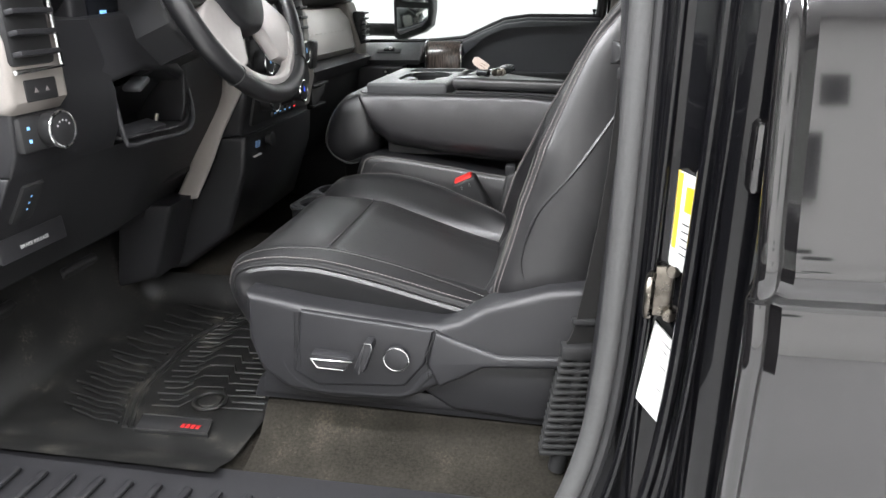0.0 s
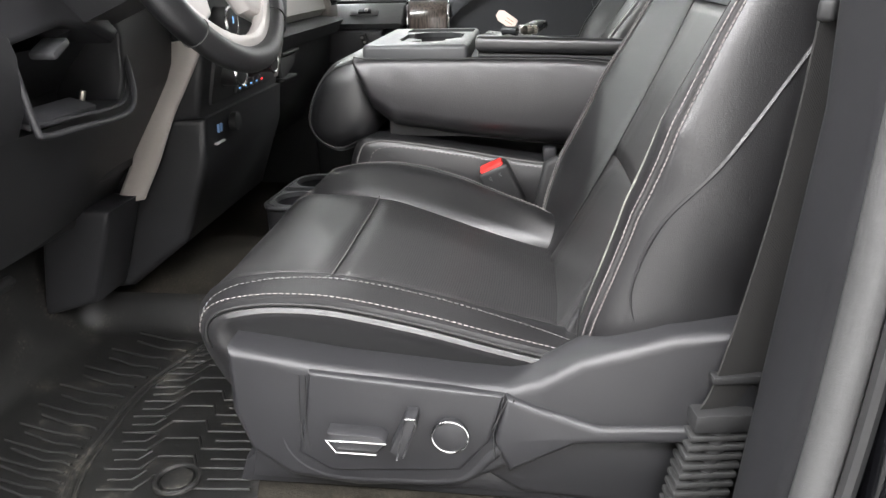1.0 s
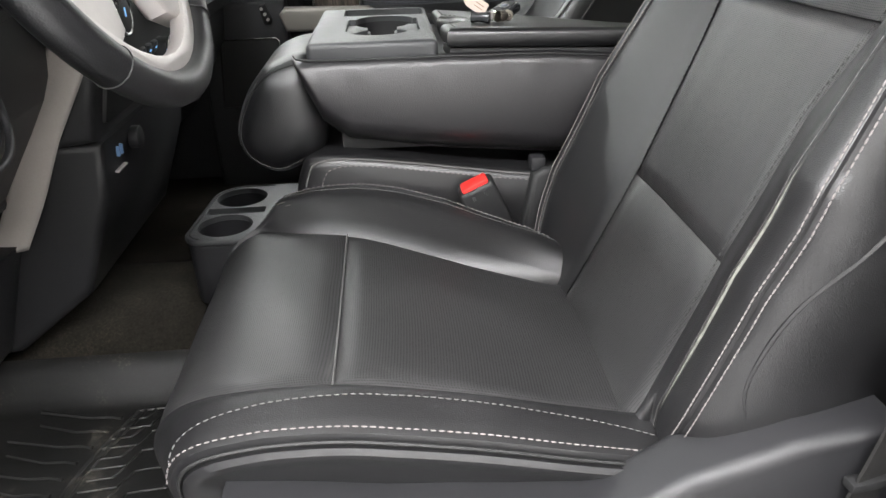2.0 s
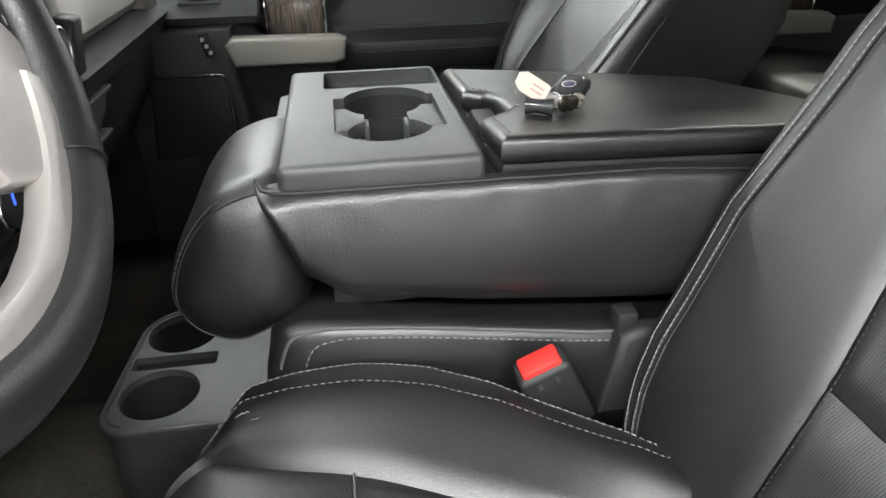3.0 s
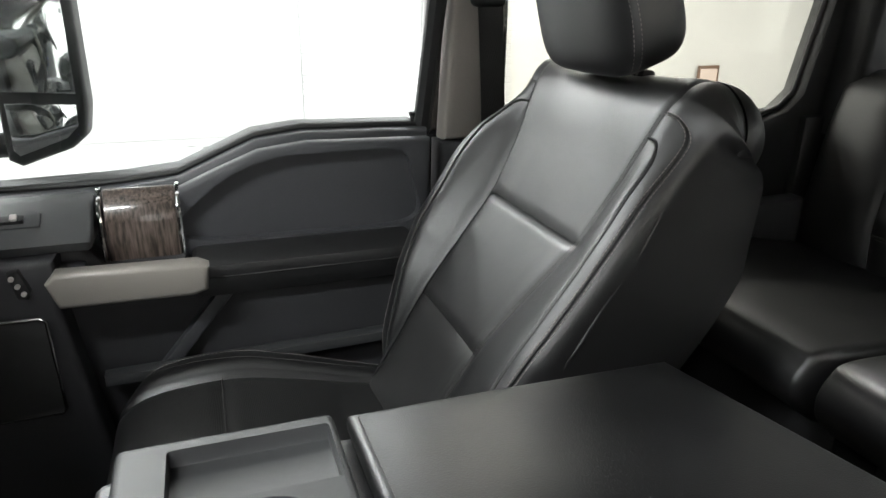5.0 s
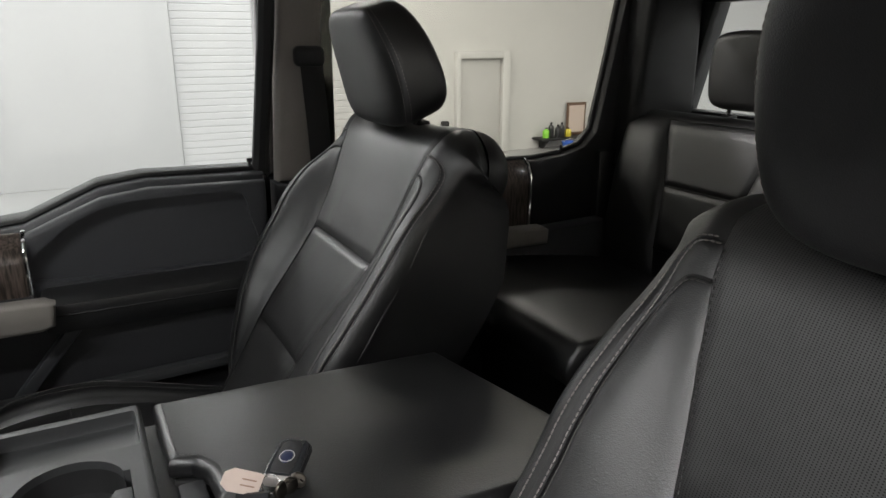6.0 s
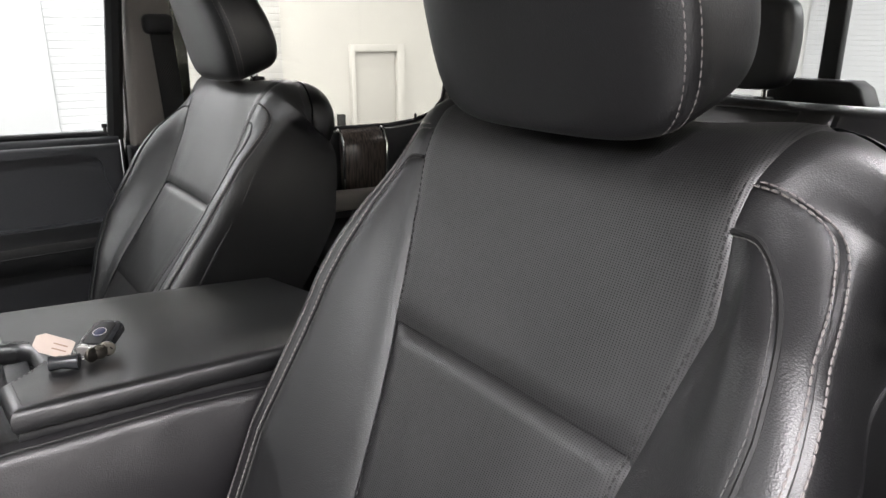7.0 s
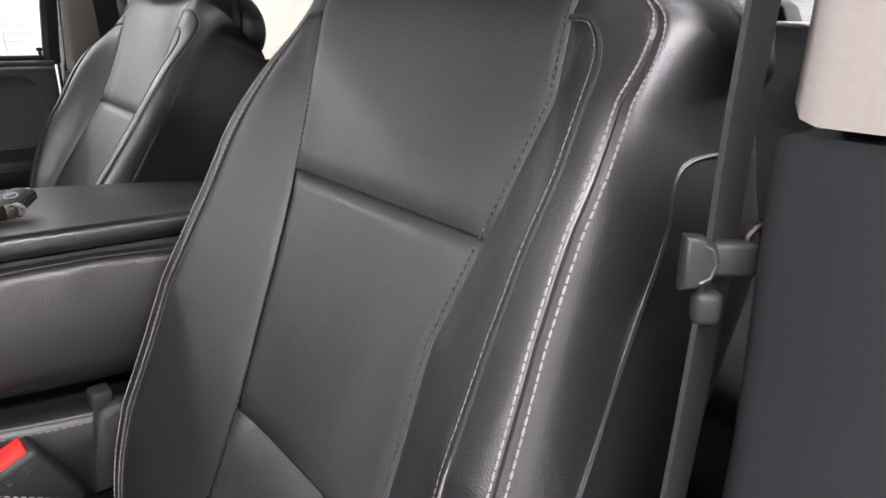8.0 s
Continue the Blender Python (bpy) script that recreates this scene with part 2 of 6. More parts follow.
def grid(fn, nu, nv, bm=None):
    """A sheet from fn(s, t), s and t from 0 to 1."""
    bm = bm or bmesh.new()
    rows = [[bm.verts.new(fn(i / nu, j / nv)) for i in range(nu + 1)] for j in range(nv + 1)]
    for j in range(nv):
        for i in range(nu):
            bm.faces.new((rows[j][i], rows[j][i + 1], rows[j + 1][i + 1], rows[j + 1][i]))
    return bm


def box(x0, x1, y0, y1, z0, z1, r=0.004, seg=2, bm=None):
    own = bmesh.new()
    bmesh.ops.create_cube(own, size=1)
    for v in own.verts:
        v.co = Vector(((x0 + x1) / 2 + v.co.x * (x1 - x0), (y0 + y1) / 2 + v.co.y * (y1 - y0), (z0 + z1) / 2 + v.co.z * (z1 - z0)))
    if r:
        bmesh.ops.bevel(own, geom=own.edges[:], offset=min(r, 0.45 * min(x1 - x0, y1 - y0, z1 - z0)), segments=seg, affect="EDGES", profile=0.5)
    return own if bm is None else merge(bm, own)


def merge(bm, other):
    me = bpy.data.meshes.new("tmp")
    other.to_mesh(me)
    other.free()
    bm.from_mesh(me)
    bpy.data.meshes.remove(me)
    return bm


def slab(outline, axis, a, b, r=0.004, seg=2):
    """A flat outline, pushed along an axis from a to b, with rounded edges. Outlines: (x, z) for y, (x, y) for z, (y, z) for x."""
    bm = bmesh.new()

    def place(p, d):
        return {"y": (p[0], d, p[1]), "z": (p[0], p[1], d), "x": (d, p[0], p[1])}[axis]

    low = [bm.verts.new(place(p, a)) for p in outline]
    high = [bm.verts.new(place(p, b)) for p in outline]
    n = len(outline)
    bm.faces.new(low)
    bm.faces.new(high[::-1])
    for i in range(n):
        bm.faces.new((low[i], high[i], high[(i + 1) % n], low[(i + 1) % n]))
    bmesh.ops.recalc_face_normals(bm, faces=bm.faces)
    if r:
        rim = [e for e in bm.edges if len({v in low for v in e.verts}) == 1]
        bmesh.ops.bevel(bm, geom=rim, offset=r, segments=seg, affect="EDGES", profile=0.5, clamp_overlap=True)
    return bm


def pillow(outline, axis, a, b, n=64, edge=0.03, puff=0.01, crown=6):
    """A padded block: a smooth closed outline, pushed along an axis, with soft edges and swollen faces."""
    pts = curve([(*p, 0) for p in outline], n, True)
    mid = sum(pts, Vector()) / n
    size = min(max(p.x for p in pts) - min(p.x for p in pts), max(p.y for p in pts) - min(p.y for p in pts)) / 2
    bm = bmesh.new()

    def place(p, d):
        return {"y": (p.x, d, p.y), "z": (p.x, p.y, d), "x": (d, p.x, p.y)}[axis]

    steps = []
    for k in range(crown):
        f = (k + 0.6) / crown * (1 - edge / size)
        steps.append((f, -puff * (1 - (f / (1 - edge / size)) ** 2)))
    for k in range(7):
        g = math.pi / 2 * k / 6
        steps.append((1 - edge / size + edge / size * math.sin(g), edge * (1 - math.cos(g))))
    left = [(f, a + d) for f, d in steps]
    right = [(f, b - d) for f, d in steps][::-1]
    rings = [[bm.verts.new(place(mid + (p - mid) * f, d)) for p in pts] for f, d in left + right]
    for r0, r1 in zip(rings, rings[1:]):
        for i in range(n):
            bm.faces.new((r0[i], r0[(i + 1) % n], r1[(i + 1) % n], r1[i]))
    bm.faces.new(rings[0])
    bm.faces.new(rings[-1][::-1])
    return bm


def tube(pts, r, seg=8, closed=False, bm=None, flat=1.0):
    """A round bar along points."""
    bm = bm or bmesh.new()
    pts = [Vector(p) for p in pts]
    n = len(pts)
    rings, last = [], None
    for i, p in enumerate(pts):
        d = (pts[(i + 1) % n] - pts[i - 1]) if closed else (pts[min(i + 1, n - 1)] - pts[max(i - 1, 0)])
        d = d.normalized() if d.length > 1e-9 else Vector((0, 0, 1))
        s = last - d * last.dot(d) if last else d.cross(Vector((0, 0, 1)))
        if s.length < 0.05:
            s = d.cross(Vector((0, 1, 0)))
        s.normalize()
        last = s
        u = s.cross(d)
        rr = r(i / max(n - 1, 1)) if callable(r) else r
        rings.append([bm.verts.new(p + rr * (math.cos(g) * s + flat * math.sin(g) * u)) for g in (2 * math.pi * k / seg for k in range(seg))])
    pairs = list(zip(rings, rings[1:])) + ([(rings[-1], rings[0])] if closed else [])
    for r0, r1 in pairs:
        for k in range(seg):
            bm.faces.new((r0[k], r0[(k + 1) % seg], r1[(k + 1) % seg], r1[k]))
    if not closed:
        bm.faces.new(rings[0][::-1])
        bm.faces.new(rings[-1])
    return bm


def dashes(pts, r=0.0009, length=0.005, gap=0.003):
    """Stitches along points."""
    bm = bmesh.new()
    pts = [Vector(p) for p in pts]
    cum = [0.0]
    for a, b in zip(pts, pts[1:]):
        cum.append(cum[-1] + (b - a).length)

    def at(d):
        for i in range(len(pts) - 1):
            if d <= cum[i + 1]:
                return pts[i].lerp(pts[i + 1], (d - cum[i]) / max(cum[i + 1] - cum[i], 1e-9))
        return pts[-1]

    d = 0.0
    while d + length < cum[-1]:
        tube([at(d), at(d + length / 2), at(d + length)], lambda f: r * (1.0 if 0.1 < f < 0.9 else 0.6), 5, bm=bm)
        d += length + gap
    return bm


def disc(c, r, depth, axis="z", seg=40, bevel=0.002, r2=None):
    """A short cylinder with a rounded rim, centred on c."""
    bm = bmesh.new()
    bmesh.ops.create_cone(bm, cap_ends=True, segments=seg, radius1=r, radius2=r if r2 is None else r2, depth=depth)
    if bevel:
        rim = [e for e in bm.edges if abs(e.verts[0].co.z - e.verts[1].co.z) < 1e-6]
        bmesh.ops.bevel(bm, geom=rim, offset=bevel, segments=2, affect="EDGES", profile=0.5)
    turn = {"z": Matrix(), "x": Matrix.Rotation(math.pi / 2, 4, "Y"), "y": Matrix.Rotation(math.pi / 2, 4, "X")}[axis]
    bmesh.ops.transform(bm, matrix=Matrix.Translation(c) @ turn, verts=bm.verts)
    return bm


def ring(c, r, thick, axis="z", seg=48):
    pts = []
    for k in range(seg):
        g = 2 * math.pi * k / seg
        a, b = r * math.cos(g), r * math.sin(g)
        pts.append(Vector(c) + Vector({"z": (a, b, 0), "y": (a, 0, b), "x": (0, a, b)}[axis]))
    return tube(pts, thick, 8, closed=True)


def carve(ob, cutters):
    """Take the cutter meshes away from ob for good."""
    made = []
    for bm in cutters:
        me = bpy.data.meshes.new("cut")
        bmesh.ops.recalc_face_normals(bm, faces=bm.faces)
        bm.to_mesh(me)
        bm.free()
        c = new("cut", me)
        md = ob.modifiers.new("cut", "BOOLEAN")
        md.operation, md.object, md.solver = "DIFFERENCE", c, "EXACT"
        made.append(c)
    bpy.context.view_layer.update()
    got = bpy.data.meshes.new_from_object(ob.evaluated_get(bpy.context.evaluated_depsgraph_get()))
    ob.modifiers.clear()
    ob.data = got
    got.polygons.foreach_set("use_smooth", [True] * len(got.polygons))
    got.set_sharp_from_angle(angle=radians(38))
    for c in made:
        bpy.data.objects.remove(c)
    return ob


def turned(bm, m):
    bmesh.ops.transform(bm, matrix=m, verts=bm.verts)
    return bm


def perforated(name):
    """Leather with fine rows of pin holes."""
    m = mat(name, (0.020, 0.0196, 0.020), 0.40, var=0.30, spec=0.6)
    nt = m.node_tree
    b = nt.nodes["Principled BSDF"]
    co = nt.nodes.new("ShaderNodeTexCoord")
    sep = nt.nodes.new("ShaderNodeSeparateXYZ")
    nt.links.new(co.outputs["Object"], sep.inputs[0])
    along = nt.nodes.new("ShaderNodeMath")
    nt.links.new(sep.outputs["X"], along.inputs[0])
    nt.links.new(sep.outputs["Z"], along.inputs[1])
    waves = []
    for src, per in ((along.outputs[0], 0.0021), (sep.outputs["Y"], 0.0022)):
        k = nt.nodes.new("ShaderNodeMath")
        k.operation = "MULTIPLY"
        k.inputs[1].default_value = 2 * math.pi / per
        nt.links.new(src, k.inputs[0])
        s = nt.nodes.new("ShaderNodeMath")
        s.operation = "SINE"
        nt.links.new(k.outputs[0], s.inputs[0])
        waves.append(s)
    both = nt.nodes.new("ShaderNodeMath")
    nt.links.new(waves[0].outputs[0], both.inputs[0])
    nt.links.new(waves[1].outputs[0], both.inputs[1])
    hole = nt.nodes.new("ShaderNodeMapRange")
    hole.inputs["From Min"].default_value = 0.5
    hole.inputs["From Max"].default_value = 1.6
    hole.inputs["To Min"].default_value = 1
    hole.inputs["To Max"].default_value = 0
    nt.links.new(both.outputs[0], hole.inputs["Value"])
    bump = nt.nodes.new("ShaderNodeBump")
    bump.inputs["Strength"].default_value = 0.2
    bump.inputs["Distance"].default_value = 0.0005
    nt.links.new(hole.outputs["Result"], bump.inputs["Height"])
    nt.links.new(bump.outputs["Normal"], b.inputs["Normal"])
    # the pin holes are dark and dull
    dark = nt.nodes.new("ShaderNodeMix")
    dark.data_type, dark.blend_type = "RGBA", "MULTIPLY"
    dark.inputs["Factor"].default_value = 0.40
    old = b.inputs["Base Color"].links[0].from_socket
    nt.links.new(old, dark.inputs["A"])
    nt.links.new(hole.outputs["Result"], dark.inputs["B"])
    nt.links.new(dark.outputs["Result"], b.inputs["Base Color"])
    gloss = nt.nodes.new("ShaderNodeMapRange")
    gloss.inputs["To Min"].default_value = 0.2
    gloss.inputs["To Max"].default_value = 1.0
    nt.links.new(hole.outputs["Result"], gloss.inputs["Value"])
    nt.links.new(gloss.outputs["Result"], b.inputs["Specular IOR Level"])
    return m


INSERT = perforated("perforated_black_leather")

# ---- the hall ----
def hall():
    tagged(part("ground", box(-14, 14, -7, 9.2, GROUND - 0.2, GROUND, 0), CONCRETE), "polished pale grey concrete floor of the hall", "floor", kind="structure")
    tagged(part("wall_north", box(-14, 14, 9.0, 9.2, GROUND, 4, 0), WALL), "plain white painted hall wall with a flush door", "wall", kind="structure")
    tagged(part("wall_south", box(-14, 14, -7.2, -7, GROUND, 4, 0), WALL), "plain white painted hall wall", "wall", kind="structure")
    tagged(part("wall_west", box(-14.2, -14, -7.2, 9.2, GROUND, 4, 0), WALL), "plain white painted hall wall", "wall", kind="structure")
    tagged(part("wall_east", box(14, 14.2, -7.2, 9.2, GROUND, 4, 0), WALL), "plain white painted hall wall", "wall", kind="structure")
    tagged(part("ceiling", box(-14.2, 14.2, -7.2, 9.2, 4, 4.2, 0), CEIL), "white hall ceiling", "ceiling", kind="structure")


hall()


def roller_door(name, x0, x1, y, facing, label):
    """A ribbed white roller door: many shallow slats on a curtain."""
    root = thing(name, label, "roller door", ((x0 + x1) / 2, y, GROUND) if facing == "y" else (y, (x0 + x1) / 2, GROUND), kind="structure")
    h, n = 5.4, 60
    for k in range(n):
        z = GROUND + 0.02 + k * h / n
        if z + h / n > 3.95:
            break
        prof = [(0, z), (0.005, z + 0.010), (0.005, z + h / n - 0.012), (0, z + h / n - 0.002), (-0.02, z + h / n - 0.002), (-0.02, z)]
        if facing == "y":
            bm = slab([(y - d, zz) for d, zz in prof], "x", x0, x1, 0)
        else:
            bm = slab([(y - d, zz) for d, zz in prof], "y", x0, x1, 0)
        under(part("slat", bm, WHITE_WALL, root, smooth=False), root)
    return root


roller_door("door_1", 1.03, 4.0, 8.96, "y", "ribbed white roller door in the hall wall")
roller_door("door_2", -6.0, 6.5, 13.9, "x", "wide ribbed white roller door behind the truck")

panel = tagged(part("trim", box(-13.9, 1.02, 8.9, 8.98, GROUND, 3.98, 0.01), WHITE_WALL), "smooth bright white wall panel", "wall panel", kind="structure")


def hall_door():
    root = thing("door_3", "white flush steel door in the hall wall", "door", (5.54, 8.98, GROUND), kind="structure")
    # the leaf's greyer colour stands for the shade of its recess
    under(part("leaf", box(5.17, 5.93, 8.972, 8.995, GROUND + 0.01, 0.55, 0.003), LEAF_SHADED, root), root)
    for x0, x1, z0, z1 in ((5.10, 5.165, GROUND, 0.66), (5.935, 6.07, GROUND, 0.66), (5.165, 5.935, 0.555, 0.66)):
        under(part("frame", box(x0, x1, 8.90, 8.998, z0, z1, 0.004), WALL, root), root)
    for z in (-0.55, 0.05, 0.40):
        under(part("hinge", box(5.915, 5.934, 8.945, 8.972, z - 0.05, z + 0.05, 0.003), SILVER, root), root)
    return root


hall_door()


def bottle(x, y, z, r, h, color, label):
    """A plastic bottle with a shoulder, a neck and a cap."""
    b = thing("bottle", label + " on the wall shelf", "bottle", (x, y, z), "bottles on the shelf")
    body = bmesh.new()
    rings = []
    for q, f in ((0.01, 0.0), (0.92, 0.0), (1.0, 0.05), (1.0, 0.62), (0.8, 0.76), (0.34, 0.84), (0.34, 0.88), (0.01, 0.88)):
        rings.append([body.verts.new((q * r * math.cos(a * math.pi / 9), q * r * math.sin(a * math.pi / 9), f * h)) for a in range(18)])
    for p, q in zip(rings, rings[1:]):
        for a in range(18):
            body.faces.new((p[a], p[(a + 1) % 18], q[(a + 1) % 18], q[a]))
    part("body", body, mat("bottle_plastic", color, 0.35, var=0.1), b)
    part("cap", disc((0, 0, h * 0.94), r * 0.42, h * 0.13, "z", 16, 0.003), BLACK, b, "black cap")


def shelf():
    top = -0.735
    root = thing("wall_shelf", "dark wall shelf with bottles and a framed picture", "shelf", (7.2, 8.85, top))
    under(part("board", box(6.60, 7.75, 8.68, 8.998, top - 0.035, top, 0.004), BLACK, root), root)
    for x in (6.75, 7.6):
        under(part("bracket", slab([(8.72, top - 0.036), (8.995, top - 0.036), (8.995, top - 0.26), (8.97, top - 0.26)], "x", x - 0.012, x + 0.012, 0.002), BLACK, root), root)
    for x, y, r, h, color, label in ((6.74, 8.80, 0.055, 0.17, (0.25, 0.62, 0.06), "green plastic spray bottle"), (6.87, 8.84, 0.05, 0.25, (0.015, 0.015, 0.016), "black plastic bottle"), (6.97, 8.78, 0.05, 0.21, (0.02, 0.02, 0.022), "black plastic spray bottle"), (7.08, 8.82, 0.05, 0.24, (0.03, 0.03, 0.03), "tall black plastic bottle"), (7.20, 8.80, 0.055, 0.15, (0.6, 0.5, 0.05), "yellow plastic bottle"), (7.68, 8.80, 0.05, 0.12, (0.6, 0.55, 0.1), "small yellow plastic bottle")):
        bottle(x, y, top, r, h, color, label)
    fr = thing("picture_frame", "small framed certificate leaning on the shelf", "picture frame", (7.45, 8.92, top))
    under(part("frame", box(7.26, 7.66, 8.925, 8.955, top, top + 0.55, 0.006), mat("brown_frame", (0.12, 0.07, 0.045), 0.4), fr), fr)
    under(part("sheet", box(7.30, 7.62, 8.917, 8.9245, top + 0.05, top + 0.50, 0), WHITE_TAG, fr), fr)
    pail = thing("bucket", "blue plastic bucket on the hall floor", "bucket", (7.0, 8.62, GROUND))
    blue = mat("blue_plastic", (0.02, 0.09, 0.42), 0.4, var=0.15)
    shell = bmesh.new()
    rings = [[shell.verts.new((7.0 + q * math.cos(a * math.pi / 14), 8.5 + q * math.sin(a * math.pi / 14), GROUND + z)) for a in range(28)] for q, z in ((0.01, 0.0), (0.09, 0.0), (0.12, 0.14), (0.127, 0.14), (0.127, 0.152), (0.115, 0.152), (0.085, 0.012), (0.01, 0.012))]
    for p, q in zip(rings, rings[1:]):
        for a in range(28):
            shell.faces.new((p[a], p[(a + 1) % 28], q[(a + 1) % 28], q[a]))
    under(part("shell", shell, blue, pail), pail)
    under(part("handle", tube([(7.0 + 0.125 * math.cos(k * math.pi / 12), 8.48, GROUND + 0.145 + 0.05 * math.sin(k * math.pi / 12)) for k in range(13)], 0.004, 6), SILVER, pail, "wire handle"), pail)


shelf()
tagged(part("wall_box", box(4.86, 4.98, 8.93, 8.999, -0.62, -0.38, 0.01), BLACK), "small black box mounted on the hall wall", "wall box")


def ceiling_lights():
    first = thing("ceiling_light", "long lit white light fitting under the ceiling", "ceiling light", (0, 0, 0), "ceiling lights")
    part("housing", box(-1.55, 1.55, -0.2, 0.2, 0.02, 0.08, 0.01), CEIL, first)
    part("diffuser", box(-1.5, 1.5, -0.15, 0.15, -0.02, 0.018, 0.008), LAMP, first)
    # every lamp gets a fitting, the added unseen ones too
    spots = [(x, y) for x, y, _ in LAMPS]
    first.matrix_basis = pose(*spots[0], 3.92)
    for x, y in spots[1:]:
        copy_thing(first, pose(x, y, 3.92))


ceiling_lights()


def wall_sign():
    """Dark lettering on the wall behind the driver's side, seen only as a reflection."""
    root = thing("wall_sign", "black lettering on the white hall wall", "wall sign", (1.4, -6.99, 1.6))
    for x, w, z, h in ((0.2, 0.5, 1.9, 0.35), (0.9, 0.6, 1.9, 0.35), (1.7, 0.5, 1.9, 0.35), (0.5, 0.35, 1.35, 0.28), (1.1, 0.7, 1.35, 0.28)):
        under(part("bar", box(x, x + w, -6.995, -6.97, z, z + h, 0), BLACK, root), root)


wall_sign()

# ---- the truck's shell ----
CAB = thing("truck_cab", "black pickup truck cab with taupe and black trim", "truck cab", (0, 0, GROUND + 0.3))


def cab(name, bm, material, label="", smooth=True):
    return under(part(name, bm, material, CAB, label, smooth), CAB)


# floor pan, tunnel and firewall
cab("floor_pan", box(-1.05, 1.30, -0.80, 0.86, -0.14, -0.012, 0), CARPET, "dark carpeted floor")
cab("carpet_ramp", slab([(-0.80, -0.012), (-0.76, 0.006), (-0.70, 0.022), (-0.66, 0.062), (-0.62, 0.074), (-0.30, 0.074), (-0.22, 0.04), (-0.2, -0.012)], "x", -0.395, 0.30, 0.006, 2), CARPET, "worn brown carpet beside the seat rail")
for x in (-1.75, 2.0):
    for s in (-1, 1):
        cab("tyre", disc((x, s * 0.86, GROUND + 0.40), 0.40, 0.27, "y", 48, 0.05), RUBBER)
        cab("wheel_rim", disc((x, s * 0.90, GROUND + 0.40), 0.24, 0.24, "y", 32, 0.02), SILVER)
for s in (-1, 1):
    cab("frame_rail", box(-2.2, 2.4, s * 0.42 - 0.04, s * 0.42 + 0.04, GROUND + 0.42, -0.141, 0.01), BLACK)
for x in (-1.75, 2.0):
    cab("axle", tube([(x, -0.8, GROUND + 0.40), (x, 0.8, GROUND + 0.40)], 0.05, 10), BLACK)
cab("windscreen", slab([(-1.22, 0.69), (-0.45, 1.08), (-0.447, 1.074), (-1.217, 0.684)], "y", -0.80, 0.80, 0), GLASS, "clear windscreen")
cab("hood", slab([(-2.3, 0.42), (-2.2, 0.50), (-1.2, 0.66), (-1.2, 0.62), (-2.2, 0.44)], "y", -0.86, 0.86, 0.02), PAINT, "black hood")
cab("firewall", slab([(-1.35, 0.75), (-1.05, -0.02), (-1.0, -0.02), (-1.02, 0.1), (-1.2, 0.75)], "y", -0.9, 0.9, 0.005), CARPET)
cab("tunnel", slab([(-0.16, -0.02), (-0.12, 0.05), (-0.06, 0.075), (0.06, 0.075), (0.12, 0.05), (0.16, -0.02)], "x", -1.03, -0.2, 0.01), CARPET, "carpeted transmission tunnel")
for s in (-1, 1):
    cab("kick_panel", slab([(-1.30, 0.66), (-0.95, 0.66), (-0.94, -0.1), (-1.30, -0.1)], "y", s * 0.79, s * 0.90, 0.01), PLASTIC)
# roof and pillars
cab("roof", slab([(-0.45, 1.10), (-0.35, 1.16), (1.15, 1.16), (1.32, 1.08), (1.30, 1.05), (1.12, 1.12), (-0.33, 1.12), (-0.45, 1.07)], "y", -0.80, 0.80, 0.01), PAINT)
for s in (-1, 1):
    cab("windscreen_pillar", tube([(-1.15, s * 0.84, 0.56), (-0.80, s * 0.79, 0.85), (-0.42, s * 0.73, 1.10)], 0.045, 10), PILLAR)
    cab("roof_rail", tube([(-0.42, s * 0.73, 1.10), (0.3, s * 0.74, 1.13), (1.1, s * 0.73, 1.10), (1.28, s * 0.74, 1.02)], 0.05, 10), PILLAR)
cab("headliner", slab([(-0.40, 1.064), (-0.32, 1.112), (1.10, 1.112), (1.26, 1.044), (1.26, 1.036), (1.09, 1.100), (-0.31, 1.100), (-0.39, 1.056)], "y", -0.71, 0.71, 0.003), HEADLINER, "pale grey cloth headliner")
# rear wall of the cab with its window opening
for y0, y1, z0, z1 in ((-0.86, 0.86, -0.1, 0.655), (-0.86, 0.86, 0.93, 1.10), (-0.86, -0.66, 0.655, 0.93)):
    cab("back_panel", box(1.27, 1.33, y0, y1, z0, z1, 0.006), DASH_DARK)
cab("back_panel", slab([(0.86, 0.655), (0.79, 0.655), (0.715, 0.93), (0.86, 0.93)], "x", 1.27, 1.33, 0.006), DASH_DARK)
for y in (-0.085, 0.30):
    cab("window_bar", box(1.275, 1.30, y - 0.018, y + 0.018, 0.655, 0.93, 0.004), BLACK)
cab("window_pane", box(1.284, 1.289, -0.66, 0.80, 0.655, 0.93, 0), GLASS, "clear sliding rear window")
cab("shelf_bracket", slab([(-0.20, 0.657), (-0.185, 0.690), (-0.165, 0.703), (-0.03, 0.703), (-0.012, 0.690), (0.0, 0.657)], "x", 1.20, 1.269, 0.008, 3), BLACK, "black rear shelf bracket")

